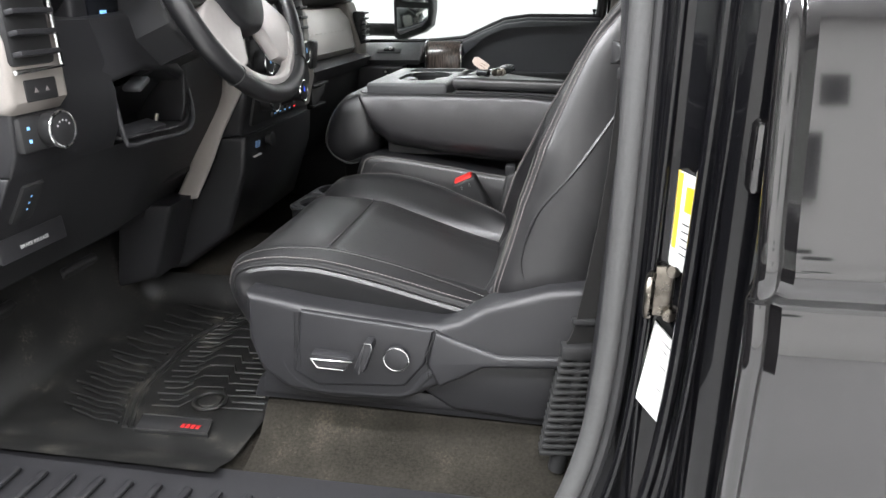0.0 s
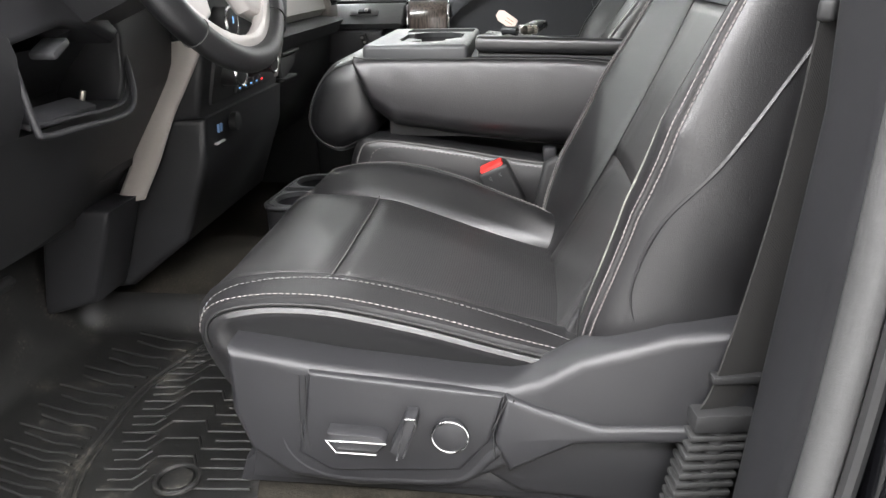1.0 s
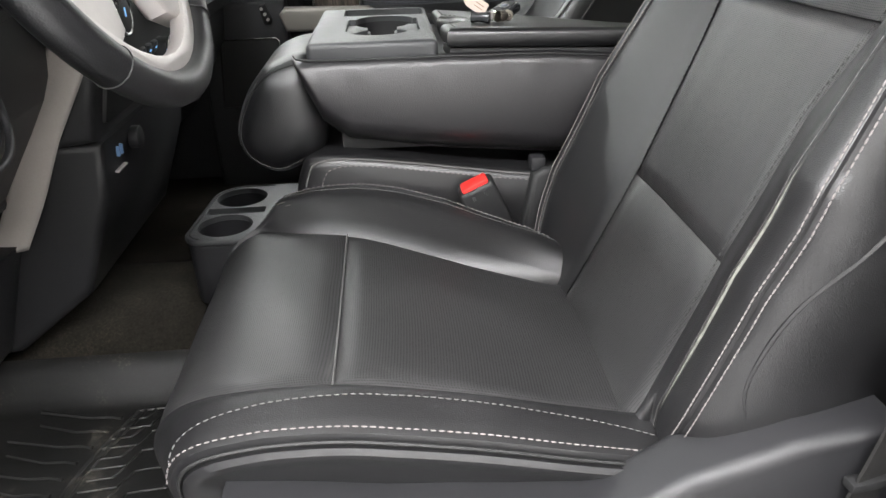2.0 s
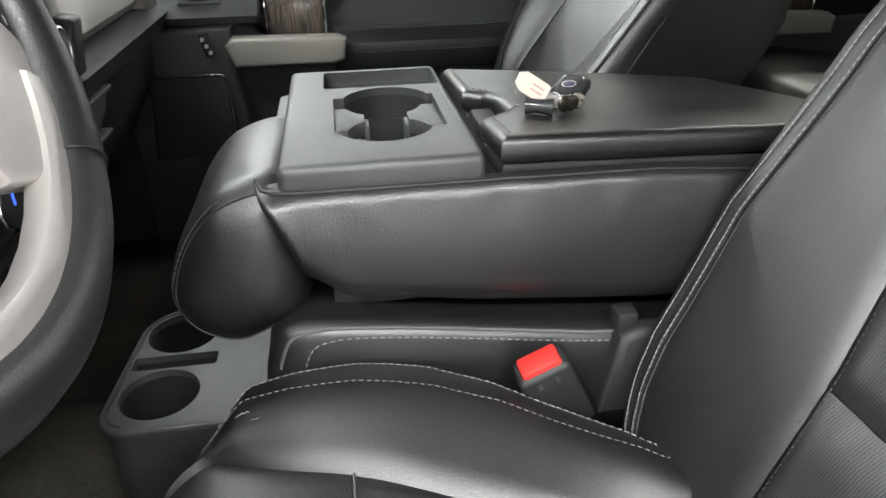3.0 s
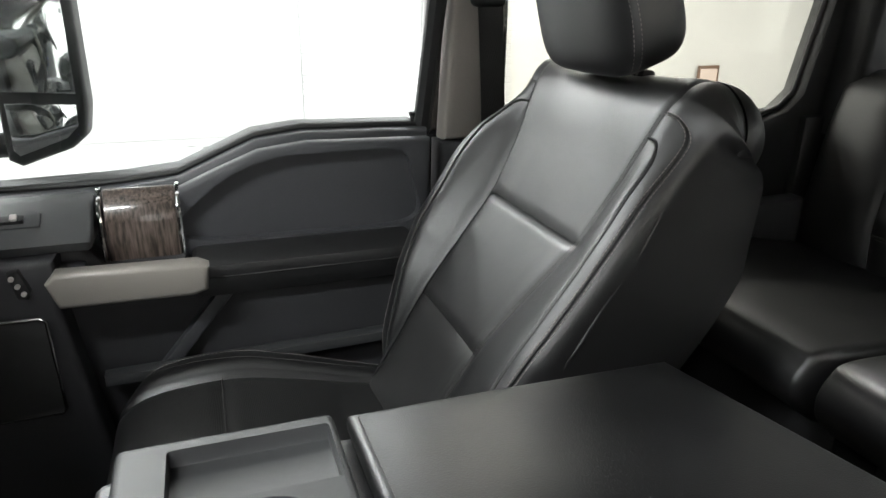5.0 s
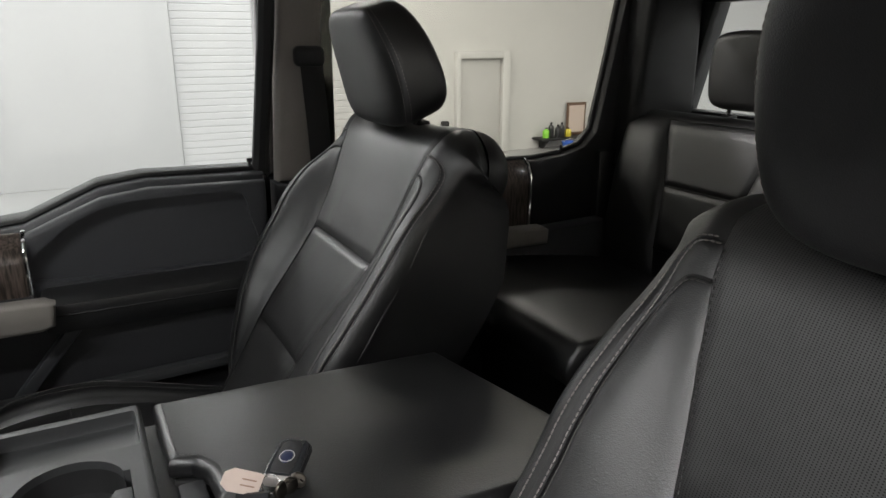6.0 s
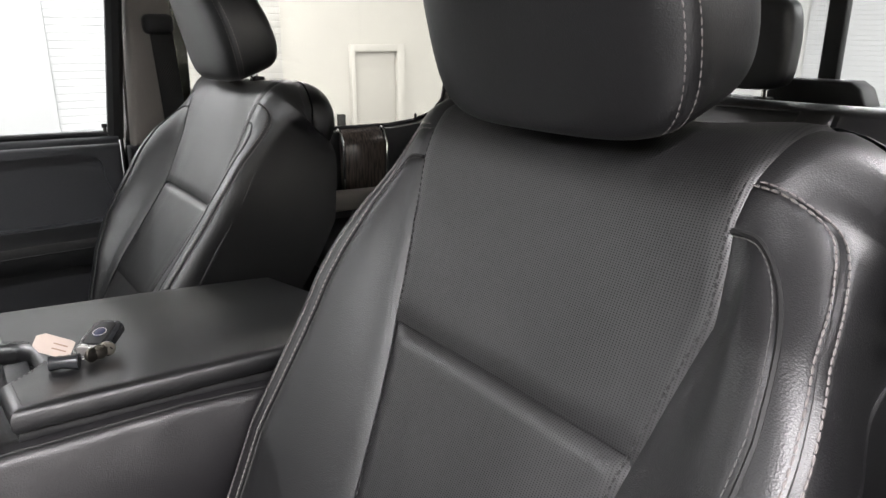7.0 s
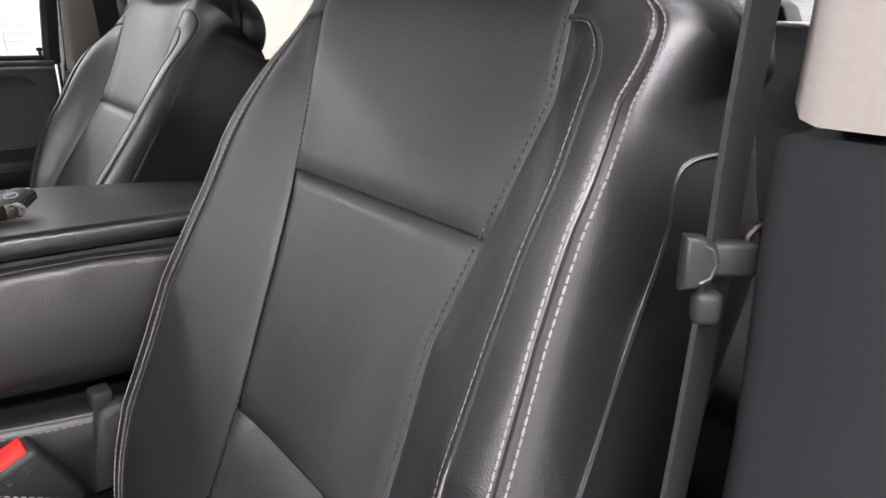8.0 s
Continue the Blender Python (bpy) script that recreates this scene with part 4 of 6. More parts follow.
    for s in (-1, 1):
        a, b = [(0, 3.20 / 6)], [(0, 3.36 / 6 if side > 0 else 0.622)]
        if s < 0:
            a, b = [(0, 0.530)], [(0, 0.658)]
            if side > 0:
                a, b = [(0.35, 0.530), (0.40, 0.540), (0.45, 0.562), (0.50, 0.578), (0.56, 0.562)], [(0.28, 0.650), (0.36, 0.636), (0.42, 0.634), (0.48, 0.652), (0.54, 0.664), (0.60, 0.664)]

        def ua(v):
            k = min(max((v - 0.45) / 0.14, 0), 1)
            return s * (CROSS + (ramp(v, a) - CROSS) * (1 - k ** 4) ** 0.42)

        def ub(v):
            k = min(max((v - 0.46) / 0.212, 0), 1)
            return s * (CROSS + (ramp(v, b) - CROSS) * (1 - k ** 4) ** 0.42)

        def arc(fn, v0, v1, off, lift):
            """Points along a seam that runs up and turns in over the bolster's top."""
            vs = [0.04 + (v0 - 0.04) * k / 50 for k in range(50)] + [v0 + (v1 - v0) * math.sin(math.pi / 2 * k / 69) for k in range(70)]
            out = []
            for v in vs:
                k = max((v - v0) / (v1 - v0), 0)
                out.append(back.at(fn(v) + off * (1 - k ** 6), v + 0.35 * off * s * k ** 4, lift))
            return out

        add("backrest_bolster", back.patch(s * CROSS, ua, 0.0, 0.59, 12, 90, 0.0015, 0.0008, 0.10), LEATHER)
        border = add("backrest_border", back.patch(ua, ub, 0.0, 0.672, 14, 120, 0.0016, 0.0008, 0.10), LEATHER)
        add("backrest_side", back.patch(ub, s * 1.0, 0.0, 1.0, 20, 150, 0.0015, 0.0008, 0.05), LEATHER)
        for o in (-0.022, 0.022) if s > 0 and side > 0 else (-0.015, 0.015):
            rows = arc(ub, 0.46, 0.672, s * o, 0.0024)
            sub(part("stitching", dashes(rows, 0.0008, 0.0042, 0.0010), STITCH, root, "pale contrast stitching"), border)
        rows = arc(ua, 0.45, 0.59, -s * 0.012, 0.0018)
        sub(part("stitching", dashes(rows, 0.0005, 0.0038, 0.0010), STITCH_DIM, root, "grey stitching"), border)
        add("piping", tube(arc(ua, 0.45, 0.59, s * 0.004, 0.0008), 0.0018, 6), PIPING)
        if side > 0 and s < 0:
            add("worn_edge", tube(arc(ua, 0.45, 0.59, s * 0.004, 0.0014)[6:34], lambda k: 0.0016 * math.sin(math.pi * k) ** 0.5 + 0.0002, 6), WORN, "worn pale leather edge")
        sub(part("stitching", dashes(back.trace(lambda k: s * (CROSS - 0.010), lambda k: 0.12 + 0.55 * k, 90, 0.002), 0.0007, 0.0030, 0.0022), DARK_THREAD, root, "dark stitching"), border)
    # crease down the outer side
    def on_side(x, z):
        best = min(range(200), key=lambda k: (catmull(back.line, k / 199) - Vector((x, 0, z))).length)
        v = best / 199
        return min((back.at(s * (0.66 + 0.34 * j / 60), v, 0.0004) for j in range(61)), key=lambda p: (p.x - x) ** 2 + (p.z - z) ** 2)

    for s in (-1, 1):
        crease = curve([on_side(x + shift, z - sink) for x, z in ((0.010, 0.258), (-0.006, 0.300), (-0.003, 0.340), (0.014, 0.388), (0.056, 0.444), (0.097, 0.506), (0.137, 0.570), (0.160, 0.606))] + ([back.at(s * 0.93, 0.515, 0.0004), back.at(s * 0.995, 0.53, 0.0004)] if side > 0 else []), 70)
        add("side_seam", tube(crease, lambda k: 0.0008 + 0.0016 * math.sin(math.pi * k) ** 0.5, 6), LEATHER)
    # back shell
    def behind(v, n):
        d = catmull(back.line, min(v + 0.01, 1)) - catmull(back.line, max(v - 0.01, 0))
        d.normalize()
        p = catmull(back.line, v) - Vector((-d.z, 0, d.x)) * n
        return (p.x, p.z)

    rear = [behind(v, 0.022) for v in (0.05, 0.2, 0.4, 0.55, 0.68)] + [(tip[0] - 0.020, tip[2] - 0.030), (tip[0] + 0.022, tip[2] - 0.030), (tip[0] + 0.052, tip[2] - 0.060)] + [behind(v, 0.125) for v in (0.62, 0.5, 0.35, 0.2, 0.05)]
    add("back_shell", pillow(rear, "y", back.yc - 0.200, back.yc + 0.200, 90, 0.045, 0.0), SHELL if side > 0 else LEATHER, "black moulded back shell" if side > 0 else "black leather back cover")
    end, before = Vector(back.line[10]), Vector(back.line[9])
    ahead = (end - before).normalized()
    pivot = end - Vector((-ahead.z, 0, ahead.x)) * 0.056

    def rolled(p, q):
        """The top rolls over to the rear about a line across the seat."""
        at = back.at(-1 + 2 * p, 1.0, 0.002) - pivot
        g = radians(125) * q
        return pivot + Vector((at.x * math.cos(g) + at.z * math.sin(g), 0, -at.x * math.sin(g) + at.z * math.cos(g))) + Vector((0, at.y, 0))

    add("backrest_top", grid(rolled, 48, 20), LEATHER)
    # headrest on two posts
    cx, cz = (0.160, 0.814) if side > 0 else (0.229, 0.803)
    lean = Matrix.Translation((cx, yc, cz)) @ Matrix.Rotation(radians(-20), 4, "Y")
    w, h, d = 0.123, 0.090, 0.046

    def hr(s, t):
        a, b = 2 * math.pi * s, math.pi * (t - 0.5)

        def sg(x, e):
            return math.copysign(abs(x) ** e, x)

        x = d * sg(math.cos(b), 0.36) * sg(math.cos(a), 0.45)
        y = w * sg(math.cos(b), 0.34) * sg(math.sin(a), 0.55)
        z = h * sg(math.sin(b), 0.55)
        y *= 1 - 0.17 * smoothstep(-0.3, 1, z / h) ** 1.5
        if x > 0:
            x *= 1.12 - 0.22 * z / h
        else:
            x *= 1.0 - 0.16 * z / h
        x += -0.008 * (z / h) ** 2 + 0.006
        return lean @ Vector((x, y, z))

    bm = grid(hr, 64, 40)
    bmesh.ops.remove_doubles(bm, verts=bm.verts, dist=0.0004)
    head = under(part("headrest", bm, LEATHER, root, "padded black leather headrest"), root)
    for s in (-1, 1):
        for o in (0.1165, 0.1212):
            lp = []
            for k in range(80):
                b = math.pi * (0.16 + 0.78 * k / 79 - 0.5)
                lp.append(hr(0.5 - s * math.asin((o / w) ** (1 / 0.55)) / (2 * math.pi), b / math.pi + 0.5))
            sub(part("stitching", dashes(lp, 0.0006, 0.0038, 0.0018), STITCH, root, "pale contrast stitching"), head)
        add("headrest_post", tube([(tip[0] + 0.008, yc + s * 0.055, tip[2] - 0.025), (cx + 0.020, yc + s * 0.055, cz - 0.04)], 0.0065, 12), CHROME, "chrome headrest post")
        add("post_collar", turned(box(-0.010, 0.010, -0.013, 0.013, -0.006, 0.006, 0.004), Matrix.Translation((tip[0], yc + s * 0.055, tip[2] + 0.003)) @ Matrix.Rotation(radians(8), 4, "Y")), BLACK)
    return root


driver = front_seat(1, "driver_seat", "black leather driver seat with pale stitching and worn edge")
front_seat(-1, "passenger_seat", "black leather front passenger seat with pale stitching", 0.035, 0.013)


def shield():
    """Moulded side shield of the driver seat with its power controls."""
    y = -0.700

    def add(name, bm, m, label=""):
        return under(part(name, bm, m, driver, label), driver)

    top = [(-0.385, 0.262), (-0.30, 0.247), (-0.17, 0.233), (-0.112, 0.230), (-0.085, 0.239), (-0.05, 0.262), (0.03, 0.290), (0.10, 0.299)]
    low = [(0.12, 0.185), (0.055, 0.178), (-0.055, 0.172), (-0.119, 0.135), (-0.159, 0.112), (-0.263, 0.104), (-0.334, 0.113), (-0.374, 0.143), (-0.388, 0.19)]
    add("side_shield", slab(top + low, "y", y - 0.012, -0.655, 0.012, 4), SHIELD, "moulded dark grey seat side shield")
    add("rear_cover", slab([(-0.16, 0.125), (-0.05, 0.175), (0.06, 0.18), (0.12, 0.19), (0.12, 0.08), (0.0, 0.078), (-0.10, 0.085)], "y", -0.685, -0.65, 0.010, 3), SHIELD)
    add("rail_skirt", slab([(-0.385, 0.125), (-0.26, 0.108), (-0.10, 0.105), (0.11, 0.10), (0.12, 0.078), (-0.30, 0.080), (-0.392, 0.082)], "y", -0.678, -0.62, 0.006, 2), SHIELD)
    add("rail", slab([(-0.40, 0.100), (-0.385, 0.112), (-0.30, 0.098), (0.10, 0.088), (0.14, 0.090), (0.14, 0.062), (-0.30, 0.070), (-0.41, 0.070)], "y", -0.672, -0.60, 0.005, 2), PLASTIC)
    add("shield_facet", slab([(-0.116, 0.226), (-0.085, 0.214), (-0.03, 0.196), (0.112, 0.204), (0.112, 0.188), (-0.05, 0.176), (-0.112, 0.140), (-0.128, 0.176)], "y", y - 0.019, y, 0.007, 3), SHIELD)
    rec = [(-0.303, 0.243), (-0.118, 0.226), (-0.130, 0.175), (-0.160, 0.137), (-0.288, 0.128), (-0.322, 0.150), (-0.310, 0.198)]
    add("control_panel", slab(rec, "y", y - 0.017, y, 0.005, 3), SHIELD)
    ridge = curve([(-0.330, y - 0.004, 0.238), (-0.335, y - 0.004, 0.195), (-0.334, y - 0.004, 0.150), (-0.300, y - 0.004, 0.121), (-0.230, y - 0.004, 0.118), (-0.160, y - 0.004, 0.124), (-0.125, y - 0.006, 0.158), (-0.085, y - 0.006, 0.186), (-0.02, y - 0.005, 0.192), (0.105, y - 0.004, 0.192)], 60)
    add("shield_ridge", tube(ridge, lambda k: 0.0085 * (0.3 + 0.7 * min(1, 5 * k, 5 * (1 - k))), 12), SHIELD)
    for x0, x1 in ((-0.312, -0.316), (-0.306, -0.310), (-0.114, -0.128), (-0.108, -0.122)):
        add("panel_line", tube([(x0, y - 0.0168, 0.240 if x0 < -0.2 else 0.224), (x1, y - 0.0168, 0.19), (x1 + 0.002, y - 0.0168, 0.155)], 0.0008, 5), BLACK)
    # slider, recliner paddle and lumbar ring
    slide = add("slide_switch", slab([(-0.285, 0.188), (-0.235, 0.186), (-0.228, 0.180), (-0.238, 0.168), (-0.278, 0.169)], "y", y - 0.034, y - 0.012, 0.003, 2), SHIELD)
    sub(add("switch_edge", tube([(-0.286, y - 0.035, 0.182), (-0.277, y - 0.035, 0.168), (-0.238, y - 0.035, 0.167), (-0.228, y - 0.035, 0.180), (-0.280, y - 0.035, 0.181)], 0.0011, 6, closed=True), CHROME, "chrome switch edge"), slide)
    recline = add("recline_switch", slab([(-0.219, 0.165), (-0.225, 0.172), (-0.208, 0.211), (-0.198, 0.211), (-0.197, 0.204), (-0.211, 0.165)], "y", y - 0.036, y - 0.012, 0.003, 2), SHIELD)
    sub(add("switch_edge", tube([(-0.218, y - 0.037, 0.164), (-0.212, y - 0.037, 0.167), (-0.198, y - 0.037, 0.204), (-0.199, y - 0.037, 0.211), (-0.208, y - 0.037, 0.211)], 0.0010, 6, closed=True), CHROME, "chrome switch edge"), recline)
    lumbar = add("lumbar_button", disc((-0.168, y - 0.020, 0.184), 0.0165, 0.012, "y", 40, 0.002), SHIELD)
    sub(add("button_ring", ring((-0.168, y - 0.025, 0.184), 0.0172, 0.0011, "y"), CHROME, "chrome ring"), lumbar)


shield()

# ---- folded centre seat used as a console ----
BODY_LINE = [(-0.362, 0.458), (-0.340, 0.400), (-0.300, 0.366), (-0.19, 0.349), (-0.04, 0.335), (0.10, 0.326), (0.145, 0.345), (0.158, 0.385), (0.150, 0.412), (0.05, 0.440), (-0.10, 0.458), (-0.25, 0.466), (-0.34, 0.466)]
PAD_LINE = [(-0.345, 0.470), (-0.395, 0.462), (-0.428, 0.430), (-0.449, 0.385), (-0.449, 0.352), (-0.428, 0.326), (-0.39, 0.318), (-0.335, 0.355), (-0.330, 0.42)]
CENTRE_LINE = [(-0.372, 0.325), (-0.350, 0.347), (-0.28, 0.345), (-0.10, 0.318), (0.02, 0.30), (0.04, 0.25), (0.0, 0.19), (-0.2, 0.19), (-0.36, 0.20), (-0.38, 0.27)]


def rim_line(outline, a, edge, angle, lift, k0, k1, n=70):
    """Points along the soft edge of a pillow built along y, on its side towards minus y."""
    pts = curve([(*p, 0) for p in outline], 90, True)
    mid = sum(pts, Vector()) / 90
    size = min(max(p.x for p in pts) - min(p.x for p in pts), max(p.y for p in pts) - min(p.y for p in pts)) / 2
    g = radians(angle)
    f = 1 - edge / size + edge / size * math.sin(g)
    out = []
    for k in range(n):
        p = catmull([(*q, 0) for q in outline], (k0 + (k1 - k0) * k / (n - 1)) % 1.0, True)
        q = mid + (p - mid) * f
        r = (p - mid).normalized() * lift * math.sin(g)
        out.append((q.x + r.x, a + edge * (1 - math.cos(g)) - lift * math.cos(g), q.y + r.y))
    return out


def lid_rise(x, y):
    """How far the lid's surface lies off a level plane."""
    return 0.004 - 0.055 * (y + 0.205) - (0.0275 + 0.26 * (y + 0.205)) * (x + 0.178)


def console():
    root = thing("centre_console", "folded black leather centre seat with cupholder tray and lid", "console", (-0.12, -0.05, 0.25))

    def add(name, bm, m, label=""):
        return under(part(name, bm, m, root, label), root)

    y0, y1 = -0.212, 0.10
    body = add("padded_body", pillow(BODY_LINE, "y", y0 + 0.016, y1, 90, 0.020, 0.0), LEATHER_BODY, "coarse black leather body")

    def face(s, t):
        """The near side: a taut cover, tight along its upper seam and rolled under along its lower edge."""
        x = -0.366 + 0.520 * s
        low = ramp(x, [(-0.366, 0.470), (-0.352, 0.430), (-0.335, 0.390), (-0.302, 0.366), (-0.19, 0.349), (-0.04, 0.335), (0.10, 0.330), (0.154, 0.350)])
        top = ramp(x, [(-0.366, 0.471), (-0.19, 0.471), (-0.05, 0.470), (0.03, 0.464), (0.10, 0.449), (0.154, 0.428)])
        z = low + (top - low) * t
        dt, db, de = top - z, z - low, 0.154 - x
        y = y0 - 0.011 * math.sin(math.pi * min(max(t, 0), 1)) ** 0.8
        y += 0.012 * (1 - math.sqrt(1 - max(1 - dt / 0.010, 0) ** 2)) + 0.034 * (1 - math.sqrt(1 - max(1 - db / 0.034, 0) ** 2)) + 0.03 * max(1 - de / 0.03, 0) ** 2
        pull = math.exp(-((dt - 0.016) / 0.012) ** 2)
        y -= pull * (0.0005 * math.sin(88 * x + 1.2) + 0.0003 * math.sin(151 * x)) * smoothstep(-0.36, -0.32, x)
        return Vector((x, y, z))

    add("body_side", grid(face, 150, 40), LEATHER_BODY, "taut coarse black leather side")
    add("front_pad", pillow(PAD_LINE, "y", -0.198, 0.02, 80, 0.042, 0.0012), LEATHER_SOFT, "padded black leather front pad")
    carve(body, [box(-0.316, -0.197, -0.173, 0.018, 0.34, 0.6, 0)])
    add("pad_seam", tube(rim_line(PAD_LINE, -0.198, 0.042, 52, 0.0003, 0.0, 0.72), 0.0008, 6), PIPING)
    add("stitching", dashes(rim_line(PAD_LINE, -0.198, 0.042, 60, 0.0006, 0.02, 0.45), 0.0005, 0.0040, 0.0022), STITCH_DIM, "grey stitching")
    add("pad_seam", tube([face(k / 79, 0.012) + Vector((0, -0.001, 0)) for k in range(80)], 0.0013, 6), PIPING)
    add("pad_seam", tube([face(k / 79, 0.985) + Vector((0, -0.001, 0)) for k in range(80)], 0.0014, 6), PIPING)
    tray = add("cup_tray", box(-0.347, -0.187, -0.205, 0.093, 0.458, 0.489, 0.007, 3), GREY_PLASTIC, "dark grey plastic cupholder tray")
    r = 0.0350
    c1, c2 = (-0.251, -0.036), (-0.259, -0.117)
    cut = [box(-0.311, -0.193, 0.012, 0.078, 0.474, 0.52, 0.004), box(-0.302, -0.205, -0.126, -0.026, 0.44, 0.52, 0.0)]
    for c in (c1, c2):
        cut.append(disc((*c, 0.48), 0.0420, 0.12, "z", 56, 0))
    carve(tray, cut)
    well = add("cup_well", box(-0.315, -0.198, -0.172, 0.017, 0.345, 0.4575, 0), BLACK)
    cut = [disc((*c, 0.43), r - 0.001, 0.15, "z", 56, 0) for c in (c1, c2)] + [box(-0.272, -0.239, -0.11, -0.04, 0.37, 0.52, 0)]
    carve(well, cut)
    for (lx, ly), away in ((c1, 90), (c2, 270)):
        add("cup_liner", grid(lambda p, q: Vector((lx + 0.0413 * math.cos(radians(away - 118 + 236 * p)), ly + 0.0413 * math.sin(radians(away - 118 + 236 * p)), 0.36 + 0.1215 * q)), 48, 4), BLACK, "black cup lining")
    petal = [(0.0490, -0.033), (0.0490, 0.033), (0.0360, 0.033), (0.0340, 0.0287), (0.030, 0.0206), (0.025, 0.0146), (0.0200, 0.0112), (0.0200, -0.0112), (0.025, -0.0146), (0.030, -0.0206), (0.0340, -0.0287), (0.0360, -0.033)]
    for sx in (-1, 1):
        outline = [(-0.2545 + sx * px, -0.0765 + py) for px, py in petal]
        add("cup_petal", slab(outline if sx > 0 else outline[::-1], "z", 0.470, 0.4840, 0.0012, 2), GREY_PLASTIC)
        add("petal_wall", box(-0.2545 + sx * 0.0185 - 0.002, -0.2545 + sx * 0.0185 + 0.002, -0.0885, -0.0645, 0.44, 0.479, 0.001), GREY_PLASTIC)
    add("cup_grip", box(c2[0] - 0.012, c2[0] + 0.012, c2[1] + 0.008, c2[1] + 0.036, 0.352, 0.400, 0.003), GREY_PLASTIC)
    # the lid is a little warped: nearly level along the near side, twisted down towards the far rear corner
    def crown(bm):
        for k in range(14):
            bmesh.ops.bisect_plane(bm, geom=bm.verts[:] + bm.edges[:] + bm.faces[:], plane_co=(-0.135 + 0.024 * k, 0, 0), plane_no=(1, 0, 0))
            bmesh.ops.bisect_plane(bm, geom=bm.verts[:] + bm.edges[:] + bm.faces[:], plane_co=(0, -0.19 + 0.025 * k, 0), plane_no=(0, 1, 0))
        for v in bm.verts:
            v.co.z += lid_rise(v.co.x, v.co.y)
        return bm

    lid = [(-0.176, 0.094), (0.182, 0.158), (0.182, -0.205), (-0.176, -0.205), (-0.180, -0.14), (-0.160, -0.118), (-0.146, -0.098), (-0.148, -0.055), (-0.158, -0.036), (-0.176, -0.030)]
    add("lid", crown(slab(lid, "z", 0.474, 0.497, 0.009, 4)), LEATHER_SOFT, "coarse black leather armrest lid")
    add("lid_base", crown(slab([(x + 0.004, y * 0.955) for x, y in lid], "z", 0.458, 0.4735, 0.003, 2)), BLACK)
    add("stitching", crown(dashes([(x + 0.004, y, 0.498) for x, y in [(-0.172, 0.085), (-0.171, -0.025), (-0.152, -0.034), (-0.142, -0.055), (-0.140, -0.098), (-0.155, -0.122), (-0.173, -0.142), (-0.170, -0.195)]], 0.0006, 0.004, 0.003)), STITCH_DIM, "grey stitching")
    add("latch", box(-0.172, -0.150, -0.10, -0.05, 0.463, 0.478, 0.003), PLASTIC)
    cush = pillow(CENTRE_LINE, "y", -0.212, 0.11, 90, 0.018, 0.004)
    add("seat_cushion", cush, LEATHER, "black leather centre seat cushion")
    add("stitching", dashes(rim_line(CENTRE_LINE, -0.212, 0.018, 12, 0.0008, -0.03, 0.42), 0.0007, 0.0042, 0.0028), STITCH, "pale contrast stitching")
    add("piping", tube(rim_line(CENTRE_LINE, -0.212, 0.018, 45, 0.0005, -0.03, 0.42), 0.0016, 6), STITCH_DIM)
    add("hinge_cover", slab([(-0.085, 0.235), (-0.070, 0.318), (-0.055, 0.326), (-0.025, 0.322), (-0.01, 0.30), (0.0, 0.235)], "y", -0.232, -0.205, 0.008, 3), BLACK, "black plastic hinge cover")
    add("hinge_clip", box(-0.072, -0.052, -0.222, -0.200, 0.318, 0.338, 0.004), PLASTIC)
    add("pedestal", box(-0.34, 0.05, -0.18, 0.08, 0.06, 0.20, 0.01), SHELL)
    return root


console()


def floor_cup_box():
    root = thing("floor_cupholder", "dark grey plastic double cupholder box on the floor", "cupholder", (-0.47, -0.05, 0.0))
    def plan(grow, r1, r2):
        """The box from above: square at the rear, with two round front corners."""
        x0, y0, y1, x1 = -0.560 - grow, -0.152 - grow, 0.066 + grow, -0.37
        turns = [(x0 + r1, y0 + r1, r1, 270), (x0 + 0.010 + r2, y1 - r2, r2, 180)]
        out = [(x1, y1), (x1, y0)]
        for cx, cy, r, start in turns:
            out += [(cx + r * math.cos(radians(start - 10 * k)), cy + r * math.sin(radians(start - 10 * k))) for k in range(10)]
        return out

    def cuts():
        return [disc((-0.500, 0.012, 0.20), 0.040, 0.15, "z", 48, 0), disc((-0.506, -0.098, 0.20), 0.040, 0.15, "z", 48, 0), box(-0.545, -0.455, -0.055, -0.032, 0.185, 0.25, 0.003)]

    ob = under(part("holder", slab(plan(-0.003, 0.030, 0.050), "z", 0.105, 0.2035, 0.004, 2), PLASTIC, root), root)
    carve(ob, cuts())
    ob = under(part("top_plate", slab(plan(0.0, 0.032, 0.052), "z", 0.204, 0.2125, 0.003, 3), GREY_PLASTIC, root, "grey plastic top plate"), root)
    carve(ob, cuts())
    under(part("base", box(-0.50, -0.372, -0.12, 0.035, 0.0, 0.1045, 0.008), PLASTIC, root), root)
    under(part("groove", tube([(x, y, 0.2124) for x, y in plan(-0.007, 0.027, 0.047)[4:]] + [(-0.452, 0.059, 0.2124)], 0.0011, 6), BLACK, root), root)


floor_cup_box()


